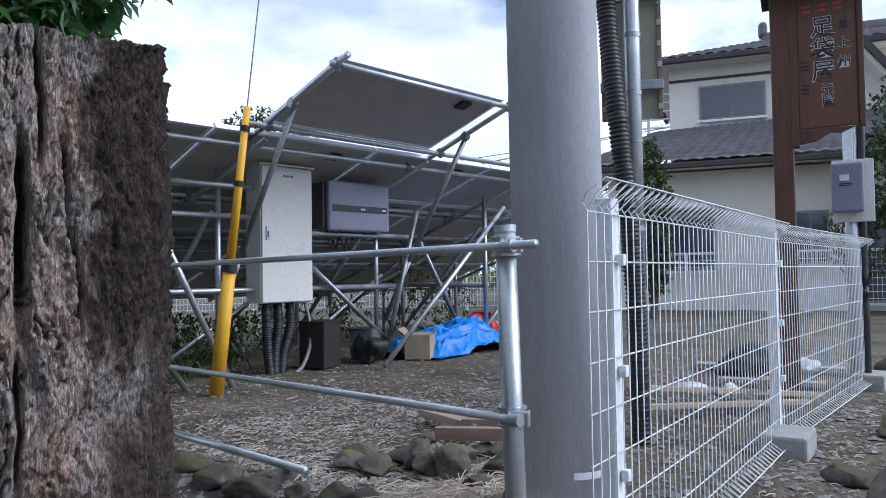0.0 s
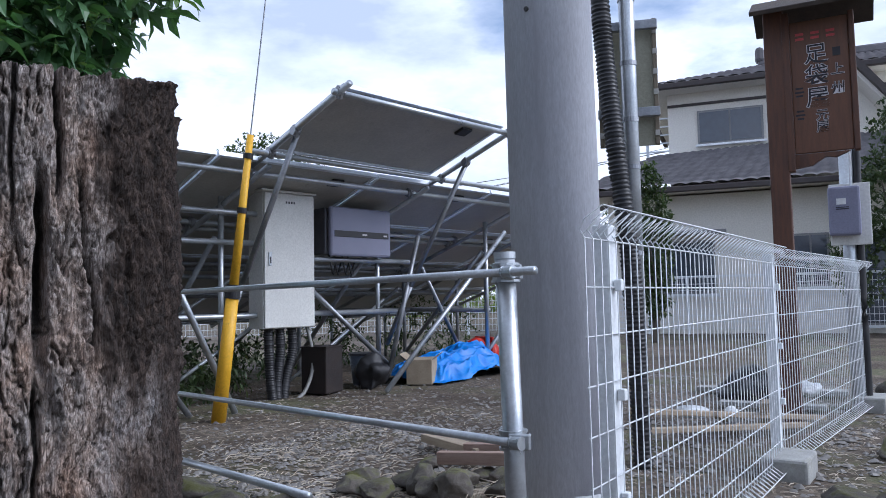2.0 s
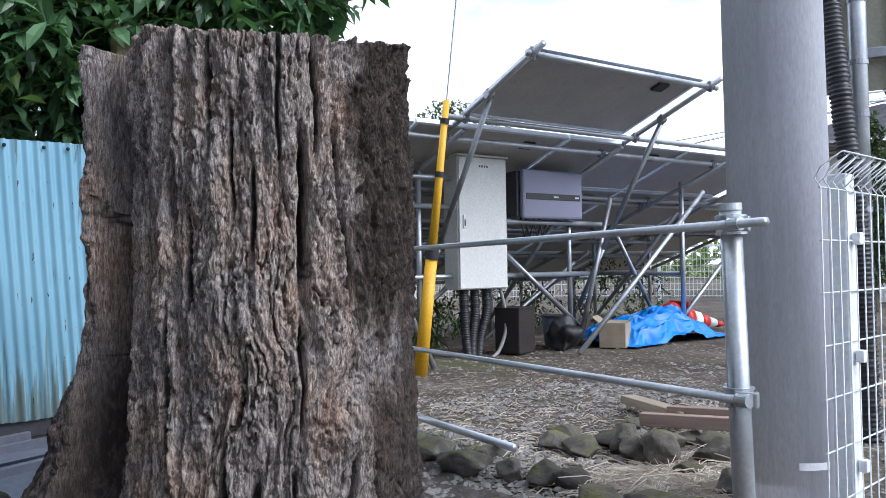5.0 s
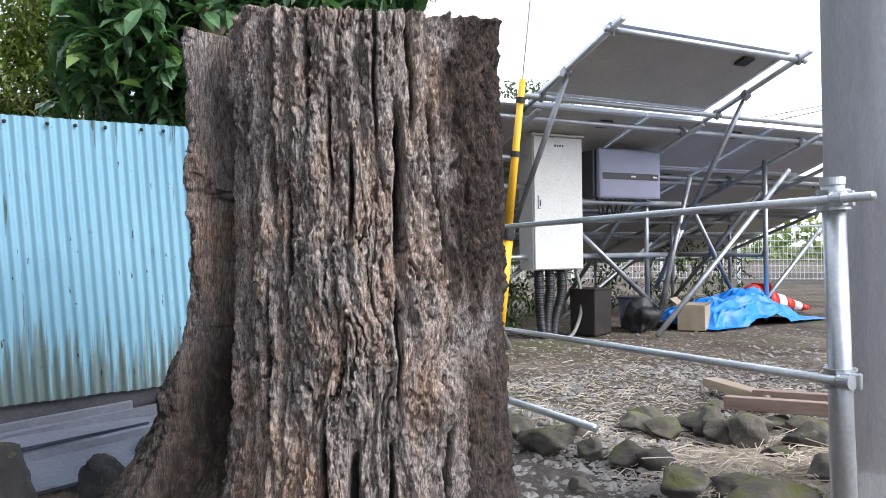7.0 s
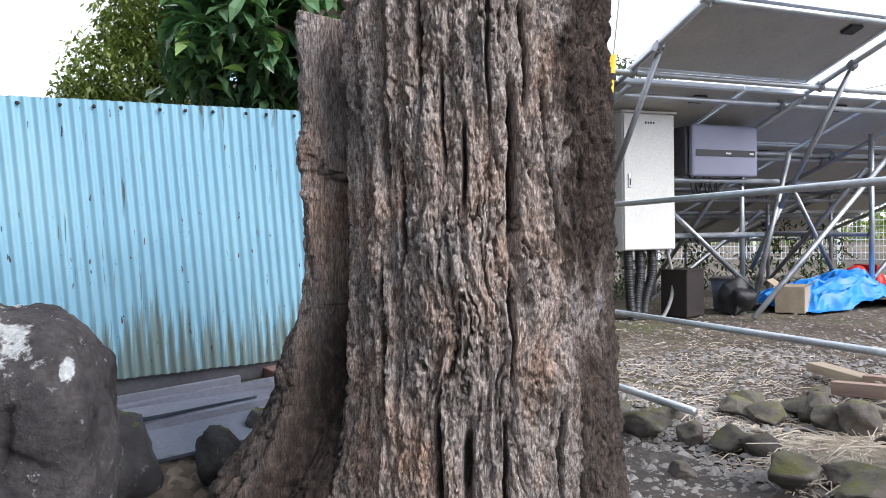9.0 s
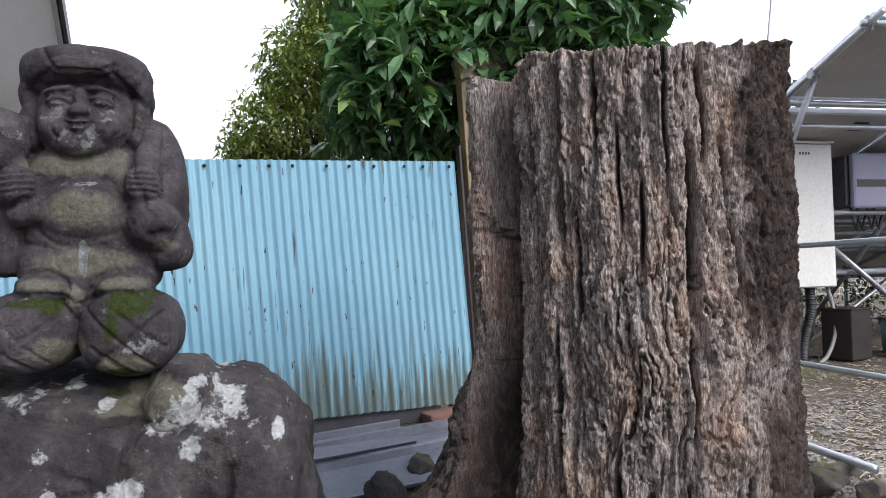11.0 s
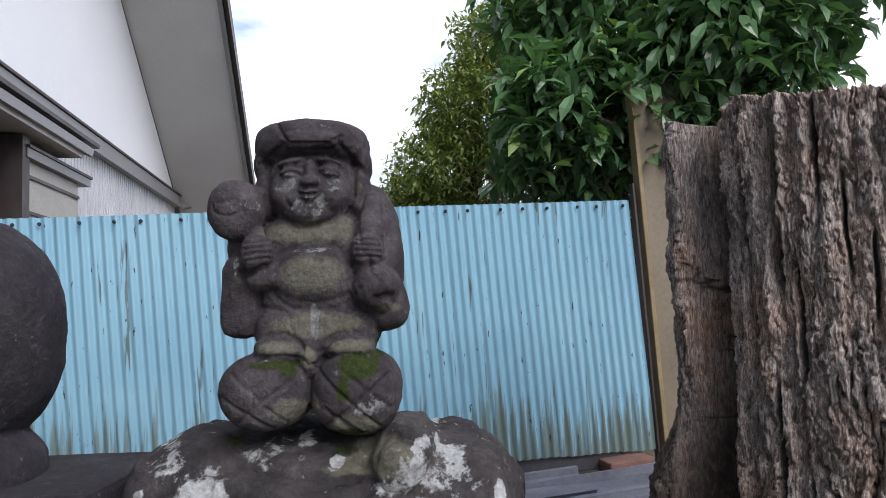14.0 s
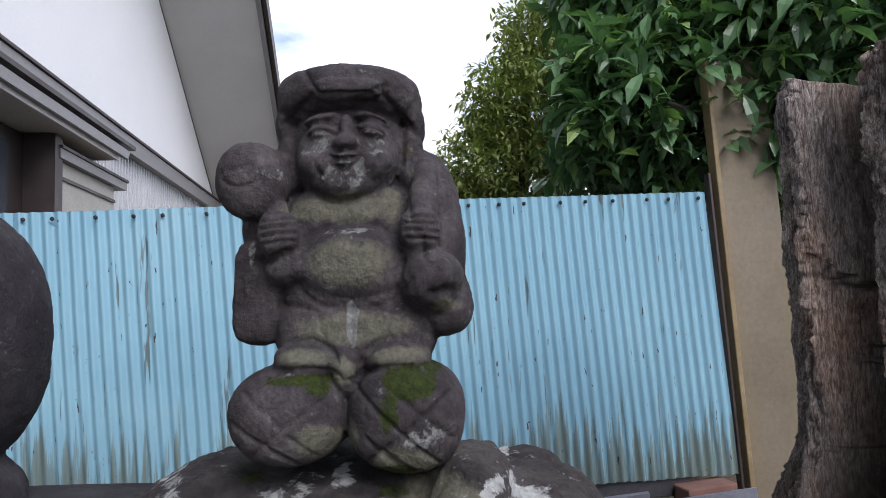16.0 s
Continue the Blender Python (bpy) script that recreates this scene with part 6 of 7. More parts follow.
steel_pole()
conduit([(-1.30, 3.63, -0.05), (-1.31, 3.63, 0.5), (-1.33, 3.63, 1.0), (-1.385, 3.62, 1.6), (-1.43, 3.62, 2.1), (-1.45, 3.62, 2.6), (-1.46, 3.63, 4.1)], 0.047, "thick black ribbed conduit running up the steel pole")


def sign_back():
    s = thing("road_sign", "back of a square sign panel clamped to the pole", "sign", at=(-1.413, 3.826, 1.97), rz=29)
    bm = bmesh.new()
    box(bm, (0.31, 0.006, 0.68), (0, 0, 0), None, 0.002)
    part("plate", bm, material("sign back steel", [(0.3, (0.30, 0.29, 0.22)), (0.7, (0.38, 0.37, 0.29))], 6, 0.6, 0.2), s)
    for x in (-1, 1):
        bm = bmesh.new()
        box(bm, (0.022, 0.03, 0.68), (x * 0.144, -0.019, 0), None, 0.003)
        part("edge_rib", bm, BEIGE, s)
        for k in range(6):
            bm = bmesh.new()
            box(bm, (0.024, 0.006, 0.03), (x * 0.144, -0.038, -0.28 + k * 0.11), None, 0.002)
            part("rib_notch", bm, SHUTTER, s)
    for z in (-0.17, 0.3):
        bm = bmesh.new()
        box(bm, (0.32, 0.03, 0.05), (0, -0.054, z), None, 0.004)
        part("crossbar", bm, GALV_DARK, s)


sign_back()


# ---- wooden name sign ----
def glyphs(body, size, at, mat, parent, offset=0.0, name="lettering"):
    """Built-in lettering, laid flat on the board (board's x to the right, z up, facing -y)."""
    c = bpy.data.curves.new(name, "FONT")
    c.body, c.size, c.extrude, c.offset = body, size, 0.001, offset
    c.align_x, c.align_y = "CENTER", "CENTER"
    tmp = bpy.data.objects.new(name, c)
    scene.collection.objects.link(tmp)
    bpy.context.view_layer.update()
    me = bpy.data.meshes.new_from_object(tmp.evaluated_get(bpy.context.evaluated_depsgraph_get()))
    bpy.data.objects.remove(tmp)
    me.materials.clear()
    me.materials.append(mat)
    ob = new(name, me)
    ob.parent = parent
    ob.matrix_basis = pose(*at, 90, 0, 0)
    return ob


def wooden_sign():
    s = thing("wooden_sign", "brown stained wooden signboard with little roof and black lettering", "sign", at=(-0.94, 5.40, 0.0), rz=15)
    bm = bmesh.new()
    box(bm, (0.12, 0.11, 2.75), (-0.215, 0.0, 1.37), None, 0.008)
    part("post", bm, SIGN_WOOD, s, "thick round-edged post")
    bm = bmesh.new()
    box(bm, (0.045, 0.08, 1.05), (-0.142, -0.02, 2.14), None, 0.006)
    part("side_rail", bm, SIGN_WOOD, s)
    bm = bmesh.new()
    box(bm, (0.34, 0.03, 0.87), (0.052, -0.02, 2.165), None, 0.006)
    b = part("board", bm, SIGN_BOARD, s, "reddish brown lettered board")
    bm = bmesh.new()
    box(bm, (0.035, 0.06, 0.9), (0.24, -0.02, 2.17), None, 0.006)
    part("edge_rail", bm, SIGN_WOOD, s)
    bm = bmesh.new()
    prof = [(-0.12, 1.725), (0.2, 1.725), (0.12, 1.69), (0.06, 1.7), (-0.02, 1.65), (-0.12, 1.635)]
    a = [bm.verts.new((x, -0.03, z)) for x, z in prof]
    c = [bm.verts.new((x, 0.01, z)) for x, z in prof]
    bm.faces.new(a), bm.faces.new(c[::-1])
    for i in range(len(prof)):
        bm.faces.new((a[i], a[(i + 1) % 6], c[(i + 1) % 6], c[i]))
    part("carved_bracket", bm, SIGN_WOOD, s)
    for k in (-1, 1):
        bm = bmesh.new()
        box(bm, (0.72, 0.3, 0.03), (0.02, k * 0.125, 2.70), pose(0, 0, 0, k * -28, 0, 0), 0.004)
        part("roof_board", bm, SIGN_ROOF, s, "dark weathered roof board")
    y, mid = -0.0365, 0.05
    for ch, size, x, z in (("足", 0.14, -0.02, 2.364), ("袋", 0.14, -0.02, 2.225), ("屋", 0.14, -0.02, 2.08), ("元", 0.078, 0.0, 1.965), ("屋", 0.078, 0.0, 1.888), ("上", 0.082, 0.1, 2.25), ("州", 0.082, 0.1, 2.13)):
        glyphs(ch, size, (mid + x, y, z), PALE_INK, b, 0.032 * size, "outline")
        glyphs(ch, size, (mid + x, y - 0.0015, z), INK, b, 0.004 * size)
    bm = bmesh.new()
    box(bm, (0.045, 0.002, 0.055), (mid + 0.1, y, 2.37))
    part("lettering_bar", bm, INK, b)
    for z in (2.13, 1.98):
        for dz, w in ((0.026, 0.045), (0.0, 0.055), (-0.024, 0.04)):
            bm = bmesh.new()
            box(bm, (w, 0.002, 0.012), (mid - 0.125, y, z + dz))
            part("lettering_bar", bm, INK, b)
    for x in (-0.11, -0.02, 0.07):
        for dz in (0.018, -0.014):
            bm = bmesh.new()
            box(bm, (0.05, 0.002, 0.016), (mid + x, y, 2.495 + dz))
            part("lettering_bar", bm, RED_INK, b)


wooden_sign()


def meter_post():
    p = thing("meter_post", "galvanised post with grey electricity meter box", "meter", at=(-0.965, 6.17, -0.145), rz=15)
    p.scale = (1.2, 1.2, 1.2)
    bm = bmesh.new()
    rod(bm, (0, 0.03, 0.05), (0, 0.03, 1.72), 0.038, 20)
    part("post", bm, GALV, p, "", True)
    bm = bmesh.new()
    hose(bm, [(0.055, 0.02, 0.1), (0.055, 0.02, 1.0), (0.06, 0.02, 1.68)], 0.022, 8)
    part("black_pipe", bm, BLACK, p, "", True)
    bm = bmesh.new()
    hose(bm, [(0.02, -0.03, 1.44), (0.025, -0.03, 1.6), (0.02, -0.025, 1.72)], 0.008, 6)
    part("white_cable", bm, WHITE_PLASTIC, p)
    bm = bmesh.new()
    box(bm, (0.22, 0.02, 0.37), (0.01, -0.02, 1.275), None, 0.004)
    part("back_board", bm, CABINET_PAINT, p, "cream backing board")
    bm = bmesh.new()
    box(bm, (0.17, 0.09, 0.29), (-0.02, -0.077, 1.29), None, 0.014)
    b = part("meter_box", bm, INVERTER_PAINT, p, "grey meter housing")
    bm = bmesh.new()
    box(bm, (0.05, 0.003, 0.036), (-0.035, -0.124, 1.345))
    part("display", bm, WHITE_PLASTIC, b)
    for dz in (1.31, 1.3):
        bm = bmesh.new()
        box(bm, (0.07, 0.002, 0.005), (-0.03, -0.1235, dz))
        part("label_bar", bm, BLACK, b)


meter_post()


# ---- gabled house behind the blue fence ----
def gable_house():
    h = thing("gabled_house", "white gabled house with broad grey soffit and dark fascia", "house")
    # the long gable wall runs along x; the eave corner lies far, the ridge towards the street
    tilt = math.degrees(math.atan(0.118))
    corner = Vector((-9.6, -3.40, 0))
    way = Vector((1, 0.118, 0)).normalized()
    out = Vector((-way.y, way.x, 0))

    def p(u, v, z):
        q = corner + way * u + out * v
        return (q.x, q.y, z)

    def solid(name, pts, v0, v1, mat, label="", parent=h):
        bm = bmesh.new()
        a = [bm.verts.new(p(u, v0, z)) for u, z in pts]
        b = [bm.verts.new(p(u, v1, z)) for u, z in pts]
        bm.faces.new(a), bm.faces.new(b[::-1])
        n = len(pts)
        for i in range(n):
            bm.faces.new((a[i], a[(i + 1) % n], b[(i + 1) % n], b[i]))
        return part(name, bm, mat, parent, label)
    ridge = 7.2
    solid("gable_wall", [(0, 2.42), (2 * ridge, 2.42), (ridge, 2.45 + 0.61 * ridge)], -0.14, 0, HOUSE_WALL, "white stucco gable")
    solid("lower_wall", [(0, 0), (2 * ridge, 0), (2 * ridge, 2.27), (0, 2.27)], -0.14, -0.02, SIDING)
    for i in range(int(9.5 / 0.075)):
        solid("rib", [(i * 0.075, 0.6), (i * 0.075 + 0.035, 0.6), (i * 0.075 + 0.035, 2.27), (i * 0.075, 2.27)], -0.02, 0.0, SIDING) if i < 120 else None
    solid("belt_beam", [(-0.05, 2.27), (2 * ridge, 2.27), (2 * ridge, 2.405), (-0.05, 2.405)], 0.0, 0.07, TRIM_GREY, "grey horizontal trim beam")
    solid("belt_cap", [(-0.05, 2.41), (2 * ridge, 2.41), (2 * ridge, 2.43), (-0.05, 2.43)], 0.003, 0.085, FASCIA)
    # roof: soffit, tiles, fascia on both slopes
    for s in (0, 1):
        def r(u):
            return u if s == 0 else 2 * ridge - u
        lo, hi = -0.55, ridge
        z = lambda u: 2.45 + 0.61 * u
        solid("soffit", [(r(lo), z(lo)), (r(hi), z(hi)), (r(hi), z(hi) + 0.03), (r(lo), z(lo) + 0.03)], 0.003, 0.93, SOFFIT, "flat grey soffit")
        solid("roof_slope", [(r(lo - 0.1), z(lo) + 0.0), (r(hi), z(hi) + 0.05), (r(hi), z(hi) + 0.22), (r(lo - 0.1), z(lo) + 0.15)], -6.0, 1.0, ROOF_TILE, "dark tiled roof slope")
        solid("fascia_board", [(r(lo - 0.1), z(lo) - 0.06), (r(hi), z(hi) - 0.01), (r(hi), z(hi) + 0.2), (r(lo - 0.1), z(lo) + 0.14)], 1.003, 1.04, FASCIA, "dark brown fascia")
        solid("fascia_lip", [(r(lo), z(lo) - 0.03), (r(hi), z(hi) - 0.03), (r(hi), z(hi) + 0.03), (r(lo), z(lo) + 0.03)], 0.935, 0.985, TRIM_GREY)
    solid("end_wall", [(0, 0), (0.14, 0), (0.14, 2.6), (0, 2.6)], -6, -0.15, HOUSE_WALL)
    # hood over the window, shutter box
    solid("window_hood", [(4.85, 1.97), (9.5, 1.97), (9.5, 2.08), (4.8, 2.08)], 0.003, 0.34, SOFFIT, "boxed window hood")
    solid("hood_edge", [(4.75, 2.0), (9.5, 2.0), (9.5, 2.06), (4.7, 2.06)], 0.343, 0.37, TRIM_GREY)
    solid("hood_cap", [(4.62, 2.083), (9.5, 2.083), (9.5, 2.11), (4.62, 2.11)], 0.003, 0.385, FASCIA)
    solid("shutter_box", [(4.58, 0.9), (5.55, 0.9), (5.55, 1.83), (4.58, 1.83)], 0.003, 0.22, SHUTTER, "shutter box")
    solid("shutter_lid", [(4.42, 1.833), (5.6, 1.833), (5.6, 1.89), (4.42, 1.89)], 0.003, 0.26, TRIM_GREY)
    solid("lid_edge", [(4.40, 1.892), (5.6, 1.892), (5.6, 1.91), (4.40, 1.91)], 0.003, 0.27, FASCIA)
    for z in (1.72, 1.5):
        solid("shutter_rail", [(4.58, z), (5.55, z), (5.55, z + 0.02), (4.58, z + 0.02)], 0.223, 0.232, FASCIA)
    solid("window_post", [(5.553, 0.7), (5.66, 0.7), (5.66, 1.955), (5.553, 1.955)], 0.073, 0.25, FASCIA, "dark brown post beside the shutter box")
    w = solid("window", [(5.56, 0.7), (9.4, 0.7), (9.4, 1.96), (5.56, 1.96)], 0.003, 0.07, FASCIA, "dark framed window")
    solid("pane", [(5.85, 0.8), (9.0, 0.8), (9.0, 1.88), (5.85, 1.88)], 0.0705, 0.078, WINDOW_GLASS, "dark glass pane", w)
    # gutter elbow at the eave corner
    bm = bmesh.new()
    hose(bm, [p(-0.05, 0.05, 2.28), p(-0.2, 0.1, 2.30), p(-0.4, 0.25, 2.36), p(-0.52, 0.4, 2.5)], 0.04, 8)
    part("gutter_elbow", bm, TRIM_GREY, h, "", True)


gable_house()


# ---- two-storey house beyond the yard ----
def tile_roof(parent, a, b, c, d, pitch=0.27):
    """A slope from eave a-b up to ridge d-c, clad in rounded tile courses."""
    a, b, c, d = (Vector(v) for v in (a, b, c, d))
    n = (b - a).cross(d - a).normalized()
    if n.z < 0:
        n = -n
    across = max((b - a).length, (c - d).length)
    cols = int(across / pitch)
    rows = max(3, int(((d - a).length + (c - b).length) / 2 / 0.28))
    verts, faces = [], []
    sub = 4
    for j in range(rows * 2):
        v = (j // 2 + (j % 2)) / rows
        lift = 0.0 if j % 2 else 0.045
        for i in range(cols * sub + 1):
            u = i / (cols * sub)
            q = a.lerp(b, u).lerp(d.lerp(c, u), v)
            w = 0.035 * abs(math.sin(math.pi * i / sub)) ** 0.7
            verts.append(q + n * (w + lift))
    m = cols * sub + 1
    faces = [(j * m + i, j * m + i + 1, (j + 1) * m + i + 1, (j + 1) * m + i) for j in range(rows * 2 - 1) for i in range(m - 1)]
    return raw("roof_tiles", verts, faces, ROOF_TILE, parent, True)


def two_storey_house():
    h = thing("two_storey_house", "cream two-storey house with grey tiled roofs", "house", at=(-6.0, 17.6, -0.2), rz=21)
    # local x along the front (to the right), y to the back
    bm = bmesh.new()
    span(bm, (-1.62, 0.0, 0), (3.0, 6.0, 5.9))
    part("upper_wall", bm, CREAM_WALL, h)
    bm = bmesh.new()
    span(bm, (-2.9, -1.3, 0), (3.9, -0.003, 3.2))
    part("lower_wall", bm, CREAM_WALL, h)
    # main roof, hipped at one end
    e, top = 5.88, 7.05
    tile_roof(h, (-2.2, -0.6, e), (3.6, -0.6, e), (3.6, 3.0, top), (0.6, 3.0, top))
    tile_roof(h, (-2.2, 6.6, e), (-2.2, -0.6, e), (0.6, 3.0, top), (0.6, 3.001, top))
    tile_roof(h, (-2.2, 6.6, e), (3.6, 6.6, e), (3.6, 3.0, top), (0.6, 3.0, top))
    part("soffit", span(bmesh.new(), (-2.15, -0.55, e - 0.09), (3.2, -0.003, e - 0.05)), CREAM_WALL, h)
    part("soffit", span(bmesh.new(), (-2.15, 0.0, e - 0.09), (-1.623, 6.5, e - 0.05)), CREAM_WALL, h)
    part("gutter", span(bmesh.new(), (-2.25, -0.7, e - 0.1), (3.6, -0.58, e + 0.03), 0.02), FASCIA, h)
    part("gutter", span(bmesh.new(), (-2.3, -0.58, e - 0.1), (-2.18, 6.6, e + 0.03), 0.02), FASCIA, h)
    part("band", span(bmesh.new(), (-1.62, -0.03, e - 0.4), (3.0, -0.003, e - 0.34)), FASCIA, h)
    part("ridge", span(bmesh.new(), (0.5, 2.85, top), (3.7, 3.15, top + 0.22), 0.05), ROOF_TILE, h)
    bm = bmesh.new()
    box(bm, (0.22, 0.4, 0.42), (0.55, 3.0, top + 0.3), None, 0.1)
    part("ridge_ornament", bm, ROOF_TILE, h)
    # the gabled end: barge board and soffit that fall towards the garden
    for name, mat, y0, y1, dz in (("barge_board", FASCIA, -0.9, -0.75, 0.0), ("gable_soffit", CREAM_WALL, -0.74, 0.6, -0.12)):
        bm = bmesh.new()
        pts = [(1.7, 6.75 + dz), (3.35, 4.55 + dz), (3.35, 4.35 + dz), (1.7, 6.5 + dz)]
        a = [bm.verts.new((x, y0, z)) for x, z in pts]
        c = [bm.verts.new((x, y1, z)) for x, z in pts]
        bm.faces.new(a), bm.faces.new(c[::-1])
        for i in range(4):
            bm.faces.new((a[i], a[(i + 1) % 4], c[(i + 1) % 4], c[i]))
        part(name, bm, mat, h)
    # hipped lower roof
    z0, z1 = 3.3, 4.35
    tile_roof(h, (-3.6, -2.1, z0), (4.6, -2.1, z0), (3.6, -0.02, z1 + 0.15), (-1.9, -0.02, z1))
    tile_roof(h, (-3.6, 2.0, z0), (-3.6, -2.1, z0), (-1.9, -0.02, z1), (-1.9, 2.0, z1))
    bm = bmesh.new()
    span(bm, (-3.65, -2.2, z0 - 0.12), (4.65, -2.08, z0 + 0.0), 0.02)
    part("gutter", bm, FASCIA, h)
    bm = bmesh.new()
    span(bm, (-3.5, -2.05, z0 - 0.06), (4.5, -0.01, z0 - 0.03))
    part("soffit", bm, CREAM_WALL, h)
    # windows
    for x0, x1, za, zb, yf in ((-0.91, 0.42, 4.58, 5.28, -0.003), (-2.6, -0.7, 1.1, 2.15, -1.303), (0.9, 1.5, 1.2, 2.2, -1.303), (2.0, 3.4, 0.4, 2.2, -1.303)):
        w = part("window", span(bmesh.new(), (x0 - 0.05, yf - 0.06, za - 0.05), (x1 + 0.05, yf, zb + 0.05), 0.01), TRIM_GREY, h)
        for u in (0, 1):
            m = (x0 + x1) / 2
            lo, hi = (x0, m - 0.02) if u == 0 else (m + 0.02, x1)
            part("pane", span(bmesh.new(), (lo, yf - 0.075, za), (hi, yf - 0.0605, zb)), WINDOW_GLASS, w, "bluish reflecting pane")
        part("sill", span(bmesh.new(), (x0 - 0.1, yf - 0.12, za - 0.1), (x1 + 0.1, yf - 0.0605, za - 0.052)), HOUSE_WALL, w)
    # hood over the ground floor window and the balcony ladder at the side
    part("window_awning", span(bmesh.new(), (-2.8, -1.75, 2.32), (-0.4, -1.304, 2.4), 0.02), TRIM_GREY, h)
    for k in range(6):
        part("balcony_rail", span(bmesh.new(), (-2.6, 0.3, 4.3 + k * 0.2), (-1.64, 0.34, 4.33 + k * 0.2)), GALV, h)
    for x in (-2.6, -2.15):
        part("balcony_post", span(bmesh.new(), (x - 0.03, 0.28, 3.6), (x + 0.03, 0.36, 5.5)), GALV, h)


two_storey_house()


def side_building():
    b = thing("low_outbuilding", "low grey outbuilding with tiled roof beside the house", "outbuilding", at=(0.4, 18.5, 0), rz=18)
    part("wall", span(bmesh.new(), (-2.0, 0, 0), (4.0, 3, 2.6)), CREAM_WALL, b)
    part("door", span(bmesh.new(), (-0.9, -0.04, 0), (0.1, -0.003, 2.0)), FASCIA, b, "dark doorway")
    part("window", span(bmesh.new(), (0.7, -0.04, 0.9), (1.5, -0.003, 1.9)), WINDOW_GLASS, b)
    tile_roof(b, (-2.5, -0.7, 2.6), (4.5, -0.7, 2.6), (4.5, 1.5, 3.5), (-2.5, 1.5, 3.5))
    tile_roof(b, (-2.5, 3.7, 2.6), (4.5, 3.7, 2.6), (4.5, 1.5, 3.5), (-2.5, 1.5, 3.5))
    part("gutter", span(bmesh.new(), (-2.5, -0.8, 2.48), (4.5, -0.7, 2.6)), FASCIA, b)


side_building()


# ---- trees and shrubs ----
def leaf(verts, faces, at, way, up, length, width, fold=0.25):
    """One leaf: two halves folded along the midrib, the tip drooping."""
    side = way.cross(up)
    if side.length < 1e-4:
        side = Vector((1, 0, 0))
    side.normalize()
    n = len(verts)
    nrm = side.cross(way).normalized()
    for s, w, h in ((0.0, 0.0, 0.0), (0.3, 0.8, 0.04), (0.6, 1.0, 0.03), (1.0, 0.0, -0.12)):
        c = at + way * (s * length) + nrm * (h * length)
        if w:
            verts.extend([c - side * (w * width / 2) + nrm * (fold * w * width / 2), c, c + side * (w * width / 2) + nrm * (fold * w * width / 2)])
        else:
            verts.append(c)
    faces.extend([(n, n + 2, n + 1), (n, n + 3, n + 2), (n + 1, n + 2, n + 5, n + 4), (n + 2, n + 3, n + 6, n + 5), (n + 4, n + 5, n + 7), (n + 5, n + 6, n + 7)])


def crown(seed, clumps, leaves, length, width, mat, parent, twig=0.16, droop=-0.25):
    """Clumps of twigs, each with a whorl of leaves; clumps are (centre, radii)."""
    rnd = random.Random(seed)
    verts, faces, tw = [], [], bmesh.new()
    for c, radii, share_ in clumps:
        c = Vector(c)
        for _ in range(int(leaves * share_ / 7)):
            d = Vector((rnd.gauss(0, 1), rnd.gauss(0, 1), rnd.gauss(0, 1))).normalized()
            r = rnd.uniform(0.35, 1.0) ** 0.6
            p = c + Vector((d.x * radii[0], d.y * radii[1], d.z * radii[2])) * r
            out = (d + Vector((rnd.gauss(0, 0.5), rnd.gauss(0, 0.5), rnd.gauss(0, 0.4) + 0.1))).normalized()
            for k in range(rnd.randint(5, 9)):
                a = rnd.uniform(0, 6.283)
                t1 = out.orthogonal().normalized()
                t2 = out.cross(t1)
                w = (out * rnd.uniform(0.1, 1.0) + (t1 * math.cos(a) + t2 * math.sin(a)) * 0.9 + Vector((0, 0, droop))).normalized()
                s = rnd.uniform(0.6, 1.15)
                leaf(verts, faces, p + out * rnd.uniform(-0.5, 0.5) * twig, w, Vector((rnd.gauss(0, 0.3), rnd.gauss(0, 0.3), 1)), length * s, width * s)
    return raw("crown", verts, faces, mat, parent, False)


def limbs(parent, base, ends, r0):
    for i, e in enumerate(ends):
        b, e = Vector(base), Vector(e)
        mid = b.lerp(e, 0.5) + Vector((0.06 * math.sin(i * 2.1), 0.06 * math.cos(i * 1.7), 0.05))
        bm = bmesh.new()
        pts = [b, mid, e]
        rod(bm, b, mid, r0, 8, r0 * 0.7)
        rod(bm, mid, e, r0 * 0.7, 8, r0 * 0.25)
        part("limb", bm, BARK, parent, "", True)


def tree(name, label, base, trunk_top, r0, ends, clumps, leaves, length, width, mat, seed, droop=-0.25):
    t = thing(name, label, "tree" if name != "shrub" else "shrub")
    bm = bmesh.new()
    hose(bm, [base, Vector(base).lerp(Vector(trunk_top), 0.5) + Vector((0.03, 0.02, 0)), trunk_top], r0, 10)
    part("trunk", bm, BARK, t, "", True)
    limbs(t, trunk_top, ends, r0 * 0.7)
    crown(seed, clumps, leaves, length, width, mat, t, droop=droop)
    return t


